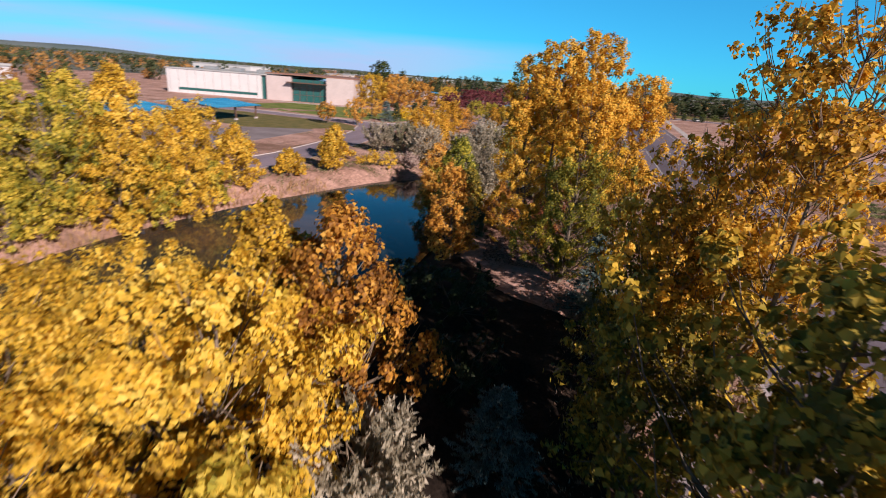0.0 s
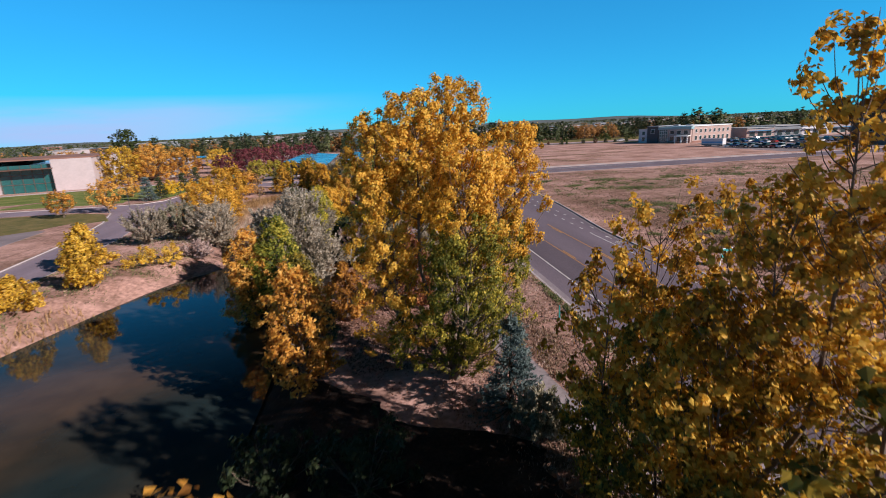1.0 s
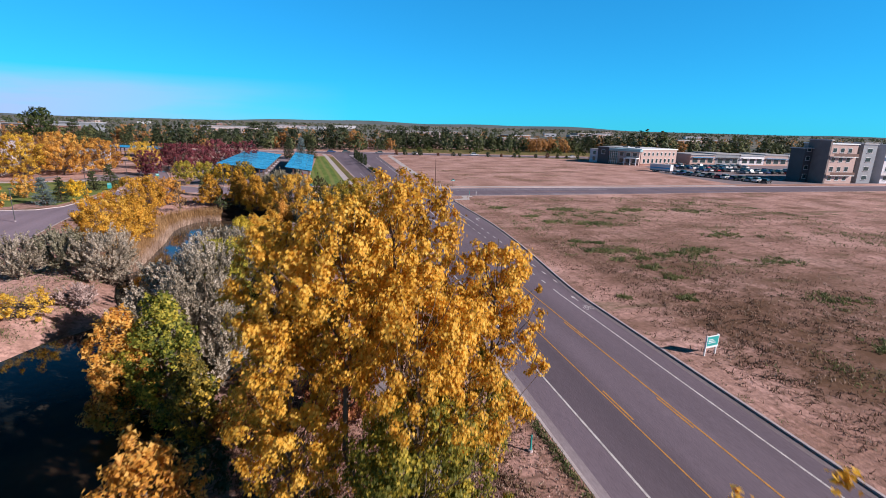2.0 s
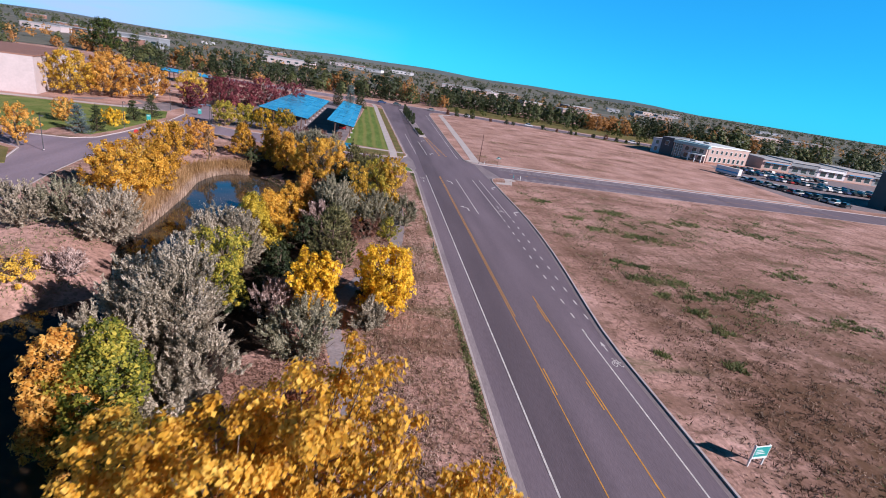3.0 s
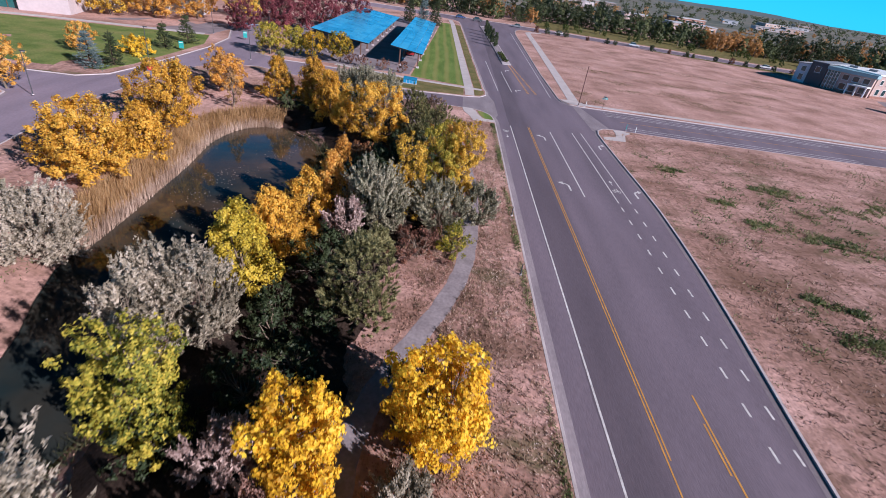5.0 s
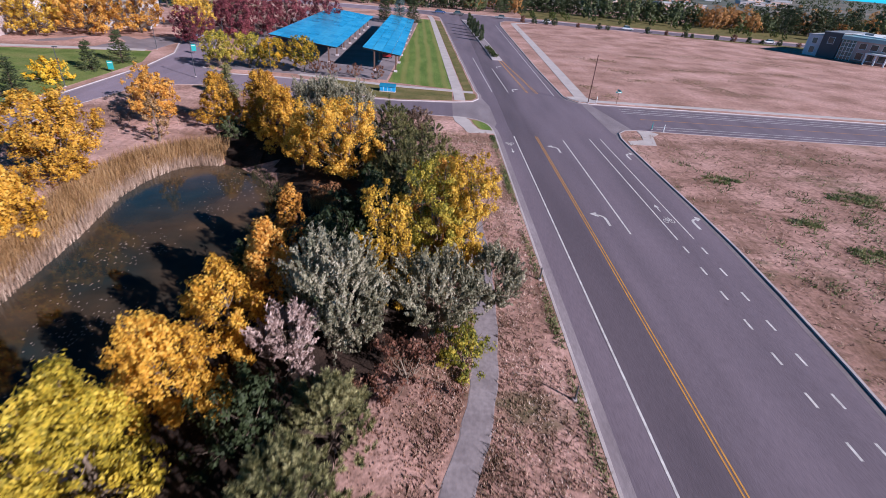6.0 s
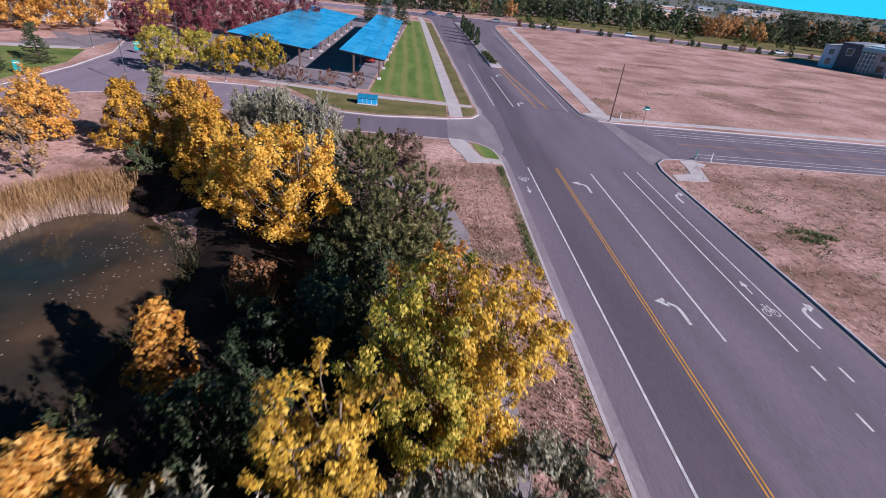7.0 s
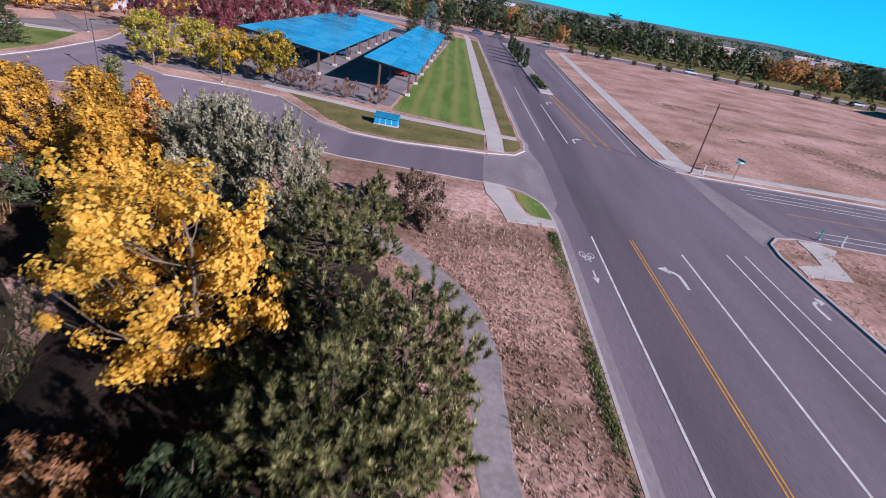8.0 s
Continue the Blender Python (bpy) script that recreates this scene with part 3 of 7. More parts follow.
def grove_shade_floor():
    """Leaf mould with the grove's shade painted into its dark colour, draped on the bank."""
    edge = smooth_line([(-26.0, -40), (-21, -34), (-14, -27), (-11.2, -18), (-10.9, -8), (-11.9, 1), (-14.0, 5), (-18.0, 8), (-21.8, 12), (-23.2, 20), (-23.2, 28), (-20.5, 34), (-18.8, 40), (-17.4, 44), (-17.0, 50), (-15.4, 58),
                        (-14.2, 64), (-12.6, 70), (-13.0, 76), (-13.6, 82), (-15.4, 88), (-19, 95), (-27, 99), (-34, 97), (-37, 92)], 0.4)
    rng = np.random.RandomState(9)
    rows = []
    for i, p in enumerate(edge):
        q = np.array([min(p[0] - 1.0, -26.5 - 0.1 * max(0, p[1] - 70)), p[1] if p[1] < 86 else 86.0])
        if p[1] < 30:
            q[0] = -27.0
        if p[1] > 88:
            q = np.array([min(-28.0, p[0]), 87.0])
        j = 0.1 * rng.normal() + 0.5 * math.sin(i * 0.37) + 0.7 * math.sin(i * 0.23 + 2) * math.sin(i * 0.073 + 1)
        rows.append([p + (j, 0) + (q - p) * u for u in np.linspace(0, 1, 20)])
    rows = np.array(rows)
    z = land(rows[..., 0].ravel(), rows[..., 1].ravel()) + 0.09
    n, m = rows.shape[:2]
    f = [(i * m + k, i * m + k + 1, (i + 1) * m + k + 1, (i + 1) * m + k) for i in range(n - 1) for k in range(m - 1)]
    return tagged(raw("grove_shade_floor", np.c_[rows.reshape(-1, 2), z], f, M_SHADED_MOULD, smooth=True), "leaf mould with the grove's shade painted in, below the trees", "ground", kind="structure")


grove_shade_floor()


def water_material():
    m = material("pond_water", [(0.017, 0.029, 0.031), (0.038, 0.034, 0.026), (0.082, 0.054, 0.033)], 0.085, 0.035, 0.3, 0.1, 1.6, fine=(0.6, 0.15), lo=0.38, hi=0.62)
    return m


tagged(part("water", prism(POND, WATER - 0.03, WATER), water_material()), "still slate and brown pond water reflecting trees and sky", "pond", kind="structure")


# ---------------------------------------------------------------- kerbs, pavements, paint


def kerb_run(pts, gutter=0.45):
    """Concrete kerb with an upright face and a gutter pan, along a road edge that keeps the road on its right."""
    top, face, pan = offset_line(pts, 0.02), offset_line(pts, -0.16), offset_line(pts, -0.16 - gutter)
    k = strip("kerb", [offset_line(pts, 0.05), top, face, offset_line(pts, -0.19)], [0.02, VERGE + 0.015, VERGE + 0.015, 0.045], M_CONC)
    strip("gutter", [offset_line(pts, -0.185), pan], [0.052, 0.004], M_GUTTER, k, "grey concrete gutter pan")
    return tagged(k, "pale concrete kerb with a gutter pan", "kerb", kind="structure")


def along(q):
    """The same line with a point every dozen metres."""
    out = [q[0]]
    for u, v in zip(q, q[1:]):
        k = max(1, int(math.dist(u, v) / 12))
        out += [(u[0] + (v[0] - u[0]) * j / k, u[1] + (v[1] - u[1]) * j / k) for j in range(1, k + 1)]
    return np.array(out)


for line, pan in ((WEST_KERB, 0.6), (WEST_KERB[-1:] + LOT_DRIVE_EAST, 0.3), (LOT_DRIVE_WEST, 0.3), (LAWN_DRIVE, 0.3), (SIDE_STREET, 0.3),
                  (SIDE_STREET[-1:] + NORTH_WEST, 0.45), (NORTH_FAR, 0.45), (NORTH_EAST, 0.45), (EAST_KERB, 0.45)):
    kerb_run(along(line), pan)


def slab(name, pts, mat, label, category, z0=0.0, z1=VERGE + 0.02, kind="structure"):
    return tagged(part(name, prism(pts, z0, z1), mat), label, category, kind=kind)


def ribbon(pts, w):
    return [tuple(p) for p in offset_line(pts, w / 2)] + [tuple(p) for p in offset_line(pts, -w / 2)[::-1]]


def paving(name, pts, w, label, joint=1.5, mat=M_WALK):
    """A concrete walk of separate slabs with open joints between them."""
    walk_ob = empty(name, 0, 0, label=label, category="pavement", kind="structure")
    p = np.asarray(pts, float)
    seg = np.r_[0, np.cumsum(np.linalg.norm(np.diff(p, axis=0), axis=1))]
    cuts = np.arange(0, seg[-1] - joint * 0.5, joint)
    for a in cuts:
        b = min(a + joint - 0.025, seg[-1])
        c = np.array([[np.interp(s, seg, p[:, k]) for k in (0, 1)] for s in (a, b)])
        z = 0.155 + 0.004 * math.sin(a * 7.3)
        part("slab", prism(ribbon(c, w), VERGE - 0.1, z), mat, walk_ob)
    return walk_ob


paving("pavement_west", [(-9.0, 116), (-9.1, 122), (-14.0, 238), (-15.2, 252)], 1.7, "pale concrete footway beside the mown lawn", 2.4)
paving("pavement_lawn", [(-36, 126.6), (-24, 123.8), (-18.4, 122.8), (-6.6, 121.9)], 1.3, "narrow concrete footway across the lawn", 2.0)
paving("pavement_east", [(11.8, 122.2), (13.2, 150), (15.5, 200), (17.4, 246), (24, 252)], 2.1, "pale concrete footway along the dry field", 2.6)
paving("pavement_hall", [(-120, 126.4), (-96, 132.6), (-82, 135.6), (-67, 138.6)], 2.0, "pale concrete footway along the hall", 3.0)
paving("pavement_side", [(13.5, 121.6), (34, 121.9), (110, 121.9)], 1.5, "pale concrete footway along the side street", 3.0)

slab("crosspan", [(-10.4, 106.2), (-8.6, 106.4), (-6.5, 104.9), (-5.35, 102), (-4.5, 105), (-4.6, 114), (-5.5, 119.5), (-6.4, 117.4), (-8, 115.8), (-10.2, 115)],
     M_GUTTER, "pale concrete apron across the side street mouth", "apron", -0.02, 0.006)
slab("crosspan", [(10.9, 120.0), (12.3, 119.7), (14.6, 106), (13.4, 105.3), (12.2, 104.2), (11.6, 102), (11.0, 104), (10.9, 113)],
     M_GUTTER, "pale concrete drainage pan across the street mouth", "apron", -0.02, 0.006)
slab("corner_ramp", [(-10.4, 106.8), (-10.2, 104.4), (-9.2, 101.6), (-8.8, 99.6), (-5.3, 99.9), (-5.3, 101.0), (-7.2, 101.2), (-7.9, 103.4), (-8.2, 105.4), (-8.8, 106.6)],
     M_WALK, "pale concrete corner ramp with a bend", "pavement", 0, VERGE + 0.035)
slab("corner_turf", [(-7.9, 105.6), (-7.7, 103.6), (-7.0, 101.4), (-5.5, 101.2), (-5.65, 102.8), (-6.2, 104.4), (-7.0, 105.2)],
     M_LAWN, "small green corner planting inside the ramp", "turf", 0, VERGE + 0.02)
slab("corner_ramp", [(11.75, 98.9), (15.2, 99.3), (16.2, 103.0), (17.6, 104.6), (16.6, 105.5), (14.9, 105.4), (14.7, 103.2), (14.2, 101.2), (11.9, 100.4)],
     M_WALK, "pale concrete corner ramp with a bend", "pavement", 0, VERGE + 0.035)
slab("corner_ramp", [(9.3, 123.6), (9.6, 122), (10.8, 120.6), (13.6, 120.1), (13.6, 122.4), (12.9, 123.8), (11, 124.2)],
     M_WALK, "pale concrete corner ramp", "pavement", 0, VERGE + 0.055)
# mown lawn and the drier strip by the kerb
slab("lawn", [(-20.8, 125.6), (-10.1, 123.4), (-14.6, 236), (-18.4, 236), (-19.2, 190)], M_LAWN, "striped mown green lawn", "lawn", 0, VERGE + 0.025)
slab("lawn", [(-33, 125.6), (-28, 119.9), (-25.5, 116.6), (-22.6, 114.8), (-18.4, 114.4), (-10.2, 115.6), (-10.1, 121.3), (-18.6, 122.1), (-24.2, 123)],
     M_TURF, "dry yellowish turf beside the kerb", "turf", 0, VERGE + 0.02)
slab("turf_strip", [(-8.1, 122.8), (-6.5, 122.6), (-10.9, 234), (-13.0, 236)], M_TURF, "dry yellowish grass strip between kerb and footway", "turf", 0, VERGE + 0.02)
slab("turf_strip", [(-8.1, 116.4), (-7.0, 117), (-6.3, 118.6), (-6.3, 121.1), (-8.1, 121.2)], M_TURF, "small dry turf corner", "turf", 0, VERGE + 0.02)
slab("lawn", [(-64, 98.5), (-63, 104), (-62.6, 118), (-62.6, 128), (-66, 138), (-80, 134), (-95, 130.5), (-112, 126.5), (-116, 110), (-100, 97.5), (-72, 97)], M_GRASS, "green lawn with conifers by the drive", "lawn", 0, VERGE + 0.02)
slab("lawn", [(-62, 74), (-66.5, 82), (-72, 84.8), (-110, 86.5), (-110, 70), (-80, 60)], M_TURF, "dry green turf beside the drive", "turf", 0, VERGE + 0.02)
# car park under the solar canopies and by the large hall
slab("car_park", [(-30, 126.8), (-21.2, 127), (-19.6, 190), (-19, 236), (-60, 236), (-58, 168), (-50, 140), (-48.5, 127)], M_LOT, "worn grey asphalt car park", "car park", 0, VERGE + 0.015)
slab("car_park", [(-112, 84), (-112, 20), (-70, 15), (-66, 40), (-68, 78)], M_LOT, "worn grey asphalt car park", "car park", 0, VERGE + 0.012)
slab("car_park", [(112, 125), (112, 160), (128, 192), (160, 196), (300, 205), (300, 125)], M_LOT, "worn grey asphalt car park", "car park", 0, VERGE + 0.012)
slab("car_park", [(-66.5, 139), (-80, 137.2), (-90, 140.5), (-84, 150), (-66, 158)], M_LOT, "worn grey asphalt forecourt of the hall", "forecourt", 0, VERGE + 0.012)
slab("street_turf", [(72, 248.4), (120, 240.5), (221, 223.6), (219, 213), (118, 233.5), (72, 245.6)], M_TURF, "dry green turf between the field and the far street", "turf", 0, VERGE + 0.02)
slab("far_turf", [(26, 276.5), (125, 260), (226, 243), (250, 290), (140, 318), (30, 330)], M_TURF, "dry green turf beyond the far street", "turf", 0, VERGE + 0.02)
# gravel trail
TRAIL = smooth_line([(-8.5, -60), (-8.7, -25), (-9.2, -5), (-10.8, 9), (-12.8, 20), (-13.6, 25), (-14.6, 30.5), (-15.9, 36), (-15.9, 41), (-14.4, 46),
                     (-12.1, 51.5), (-10.6, 56.5), (-9.9, 62), (-9.6, 68), (-9.7, 75), (-10.35, 81), (-10.7, 86), (-12.2, 90), (-15.2, 93.2), (-19, 96)], 1.0)
_ta, _tb = offset_line(TRAIL, 0.64) + np.c_[0.07 * np.sin(np.arange(len(TRAIL)) * 2.3), 0 * TRAIL[:, 0]], offset_line(TRAIL, -0.64) + np.c_[0.07 * np.sin(np.arange(len(TRAIL)) * 1.9), 0 * TRAIL[:, 0]]
tagged(strip("trail", [offset_line(TRAIL, 0.77), _ta, TRAIL, _tb, offset_line(TRAIL, -0.77)], [0.10, 0.13, 0.134, 0.13, 0.10], M_GRAVEL),
       "grey gravel trail through dry grass", "path", kind="structure")


def mark(name, x, y0, y1, w, mat, label, y2=None, x1=None):
    """A painted line along the street."""
    n = max(1, int(abs(y1 - y0) / 6))
    x1 = x if x1 is None else x1
    p = np.array([(x + (x1 - x) * i / n, y0 + (y1 - y0) * i / n) for i in range(n + 1)])
    return tagged(strip(name, [offset_line(p, w / 2), offset_line(p, -w / 2)], [0.007, 0.007], mat), label, "road marking", kind="structure")


mark("edge_line", -2.9, -290, 99.8, 0.125, M_PAINT, "white painted edge line of the cycle lane")
mark("centre_line", -0.10, -290, 100.3, 0.085, M_YELLOW, "yellow painted centre line")
mark("centre_line", 0.10, 41.5, 100.3, 0.085, M_YELLOW, "yellow painted centre line")
mark("turn_lane_line", 3.26, -290, 46.3, 0.11, M_YELLOW, "yellow painted line of the turning lane")
for k in range(10):                        # broken inner lines of the two-way turning lane
    mark("centre_dash", 0.12, 30.2 - 12.2 * k, 33.4 - 12.2 * k, 0.11, M_YELLOW, "yellow painted broken line")
    mark("centre_dash", 3.04, 41.0 - 12.2 * k, 44.2 - 12.2 * k, 0.11, M_YELLOW, "yellow painted broken line")
mark("edge_line", 6.05, -290, 39.5, 0.12, M_PAINT, "white painted edge line of the cycle lane")
mark("lane_line", 3.25, 75.0, 99.3, 0.145, M_PAINT, "white painted lane line at the crossing")
mark("lane_line", 6.95, 74.5, 100.6, 0.13, M_PAINT, "white painted cycle lane line")
mark("lane_line", 8.45, 74.8, 100.9, 0.12, M_PAINT, "white painted cycle lane line")
for k in range(12):                        # dotted cycle lane where the right-turn lane opens
    y = 72.9 - 3.03 * k
    mark("lane_dash", 6.1 + 0.83 * (y - 39) / 34, y - 0.5, y + 0.5, 0.15, M_PAINT, "short white painted dash")
    if k < 11:
        mark("lane_dash", 7.55 + 0.88 * (y - 42) / 31, y - 0.5, y + 0.5, 0.15, M_PAINT, "short white painted dash")
# north of the crossing
mark("lane_line", -3.2, 124, 158, 0.13, M_PAINT, "white painted lane line", x1=-4.2)
mark("lane_line", -0.4, 124.5, 146, 0.14, M_PAINT, "white painted lane line", x1=-1.0)
for dx in (-0.13, 0.13, 1.5, 1.8):
    mark("centre_line", 3.0 + dx, 125, 158, 0.10, M_YELLOW, "faded yellow painted line", x1=1.6 + dx * 0.4)
mark("edge_line", 7.4, 124, 235, 0.13, M_PAINT, "white painted edge line", x1=9.4)
for y, n in ((118.0, 0), (116.6, 1), (115.6, 2), (107.4, 3), (108.6, 4)):
    p0, p1 = (16.5 if n < 3 else 18.5), (60 if n else 110)
    tagged(strip("lane_line", [[(p0, y + 0.07), (p1, y + 0.07)], [(p0, y - 0.07), (p1, y - 0.07)]], [0.007, 0.007], M_PAINT), "white painted line across the side street", "road marking", kind="structure")
tagged(strip("centre_line", [[(18, 112.4), (110, 112.2)], [(18, 112.28), (110, 112.08)]], [0.007, 0.007], M_YELLOW), "yellow painted centre line", "road marking", kind="structure")


def flat(name, polys, mat, m, label):
    """Flat painted outline shapes at the pose m."""
    bm = bmesh.new()
    for q in polys:
        bm.faces.new([bm.verts.new(m @ Vector((x, y, 0.008))) for x, y in q])
    bmesh.ops.recalc_face_normals(bm, faces=bm.faces)
    for f in bm.faces:
        f.normal_update()
        if f.normal.z < 0:
            f.normal_flip()
    bmesh.ops.triangulate(bm, faces=bm.faces)
    return tagged(part(name, bm, mat), label, "road marking", kind="structure")


def turn_arrow(x, y, side, s=1.0):
    """A turn arrow: a stem that bends to one side and ends in a head."""
    a = [(0.0, -1.3), (0.0, 0.0), (-0.15, 0.45), (-0.6, 0.75)]
    line = smooth_line(a, 0.2)
    l, r = offset_line(line, 0.11), offset_line(line, -0.11)
    quads = [[tuple(l[i]), tuple(l[i + 1]), tuple(r[i + 1]), tuple(r[i])] for i in range(len(line) - 1)]
    head = [(-0.55, 1.2), (-0.48, 0.28), (-1.2, 0.85)]
    polys = [[(px * side, py) for px, py in q] for q in quads + [head]]
    return flat("turn_arrow", polys, M_PAINT, pose(x, y, 0) @ Matrix.Diagonal((s, s, 1, 1)), "white painted turn arrow")


def bike_mark(x, y, rz=0):
    """A cycle symbol with two wheels and a frame, and an arrow ahead of it."""
    polys = []
    for cx in (-0.42, 0.42):
        for k in range(12):
            a0, a1 = k * math.pi / 6, (k + 1) * math.pi / 6
            polys.append([(cx + r * math.cos(a), r * math.sin(a)) for r, a in ((0.33, a0), (0.33, a1), (0.25, a1), (0.25, a0))])
    for u, v in (((-0.42, 0), (-0.15, 0.5)), ((-0.15, 0.5), (0.3, 0.5)), ((0.42, 0), (0.25, 0.68)), ((-0.15, 0.5), (0.05, 0)), ((0.05, 0), (0.3, 0.5)), ((-0.3, 0.66), (-0.02, 0.66))):
        l, r = offset_line([u, v], 0.045), offset_line([u, v], -0.045)
        polys.append([tuple(l[0]), tuple(l[1]), tuple(r[1]), tuple(r[0])])
    flat("cycle_symbol", polys, M_PAINT, pose(x, y, 0, 0, 0, rz) @ Matrix.Diagonal((0.66, 1.15, 1, 1)), "white painted cycle symbol")
    ar = [[(-0.07, 0), (0.07, 0), (0.07, 0.9), (-0.07, 0.9)], [(-0.28, 0.85), (0.28, 0.85), (0, 1.5)]]
    flat("lane_arrow", ar, M_PAINT, pose(x, y, 0, 0, 0, rz) @ pose(0, 1.9, 0) @ Matrix.Diagonal((0.75, 1, 1, 1)), "white painted lane arrow")


turn_arrow(1.95, 77.6, 1)
turn_arrow(1.85, 95.8, 1)
turn_arrow(9.9, 77.9, -1)
turn_arrow(9.9, 95.0, -1)
bike_mark(7.7, 77.9)
bike_mark(6.95, 34.6)
bike_mark(-3.85, 96.8, 180)
turn_arrow(0.6, 126.5, -1)
turn_arrow(0.2, 148, -1)

# ---------------------------------------------------------------- trees


def tube(path, r0, r1, sides=6):
    """Vertices and quads of a tapered limb along a path of points."""
    p = np.asarray(path, float)
    n = len(p)
    t = np.gradient(p, axis=0)
    t /= np.linalg.norm(t, axis=1, keepdims=True) + 1e-9
    ref = np.where(np.abs(t[:, :1]) < 0.9, [[1.0, 0, 0]], [[0, 1.0, 0]])
    u = np.cross(t, ref)
    u /= np.linalg.norm(u, axis=1, keepdims=True) + 1e-9
    w = np.cross(t, u)
    r = np.linspace(r0, r1, n)[:, None, None]
    a = np.linspace(0, 2 * math.pi, sides, endpoint=False)
    ring = p[:, None] + r * (u[:, None] * np.cos(a)[None, :, None] + w[:, None] * np.sin(a)[None, :, None])
    f = [(i * sides + k, i * sides + (k + 1) % sides, (i + 1) * sides + (k + 1) % sides, (i + 1) * sides + k) for i in range(n - 1) for k in range(sides)]
    return ring.reshape(-1, 3), np.array(f)


def join(pieces):
    vs, fs, o = [], [], 0
    for v, f in pieces:
        vs.append(v), fs.append(f + o)
        o += len(v)
    return np.concatenate(vs), np.concatenate(fs)


def leaves(rng, centre, axis, length, width, fold=0.25):
    """Deltoid leaf blades at the centres, along the axes."""
    n = len(centre)
    axis = axis / (np.linalg.norm(axis, axis=1, keepdims=True) + 1e-9)
    side = np.cross(axis, rng.normal(size=(n, 3)))
    side /= np.linalg.norm(side, axis=1, keepdims=True) + 1e-9
    nrm = np.cross(axis, side)
    l, w = np.broadcast_to(length, n)[:, None], np.broadcast_to(width, n)[:, None]
    foot = centre - axis * l * 0.45
    v = np.stack([foot - side * w / 2, foot + side * w / 2 + nrm * w * fold, centre + axis * l * 0.55], 1)
    return v.reshape(-1, 3), np.arange(3 * n).reshape(-1, 3)


def unit(rng, n):
    v = rng.normal(size=(n, 3))
    return v / np.linalg.norm(v, axis=1, keepdims=True)


def crown_clumps(rng, h, base, rx, count, shape, lean=(0, 0)):
    """Centres and radii of leaf clumps in a crown from base to h, with an uneven outline."""
    out = []
    lobes = unit(rng, 7)
    amp = rng.uniform(0.1, 0.42, 7)
    while len(out) < count:
        d = unit(rng, 1)[0]
        s = rng.uniform(0.25, 1) ** 0.45
        u = (d[2] * s + 1) / 2
        prof = {"round": 1.0, "egg": 1.15 - 0.55 * u, "vase": 0.6 + 0.5 * u, "column": 1.0, "cone": 1.35 * (1 - u) + 0.08, "low": 1.2 - 0.6 * u}[shape]
        bulge = 0.78 + sum(a * max(0, d @ q) ** 4 for a, q in zip(amp, lobes))
        r = rx * prof * bulge
        out.append((d[0] * s * r + lean[0] * u, d[1] * s * r + lean[1] * u, base + (h - base) * u * min(1.04, 0.86 + 0.18 * bulge), rng.uniform(0.75, 1.25)))
    return np.array(out)


def facing_leaves(rng, centre, face, length, width, droop=0.3, kite=False):
    """Deltoid leaf blades at the centres that look the way of face and hang a little."""
    n = len(centre)
    face = face / (np.linalg.norm(face, axis=1, keepdims=True) + 1e-9)
    axis = np.cross(face, unit(rng, n)) + (0, 0, -droop)
    axis /= np.linalg.norm(axis, axis=1, keepdims=True) + 1e-9
    side = np.cross(axis, face)
    side /= np.linalg.norm(side, axis=1, keepdims=True) + 1e-9
    l, w = length[:, None], width[:, None]
    foot = centre - axis * l * 0.45
    if kite:
        mid = centre - axis * l * 0.12
        v = np.stack([foot, mid + side * w / 2 + face * w * 0.12, centre + axis * l * 0.55, mid - side * w / 2 + face * w * 0.12], 1)
        return v.reshape(-1, 3), np.arange(4 * n).reshape(-1, 4)
    v = np.stack([foot - side * w / 2, foot + side * w / 2, centre + axis * l * 0.55], 1)
    return v.reshape(-1, 3), np.arange(3 * n).reshape(-1, 3)


def crown_profile(shape, u):
    """How wide a crown is at the share u of its height."""
    if shape == "round":
        return math.sqrt(max(0.02, 1 - (1.72 * u - 0.78) ** 2))
    if shape == "egg":
        return (1.15 * (1 - u) ** 0.75 + 0.06) * min(1, 0.55 + 2.2 * u)
    if shape == "column":
        return 0.95 * math.sqrt(max(0.03, 1 - u ** 2.2)) * min(1, 0.6 + 2 * u)
    if shape == "broad":
        return (0.8 + 0.35 * u) * math.sqrt(max(0.03, 1 - (0.965 * u) ** 9))
    return math.sqrt(max(0.02, 1 - u * u))


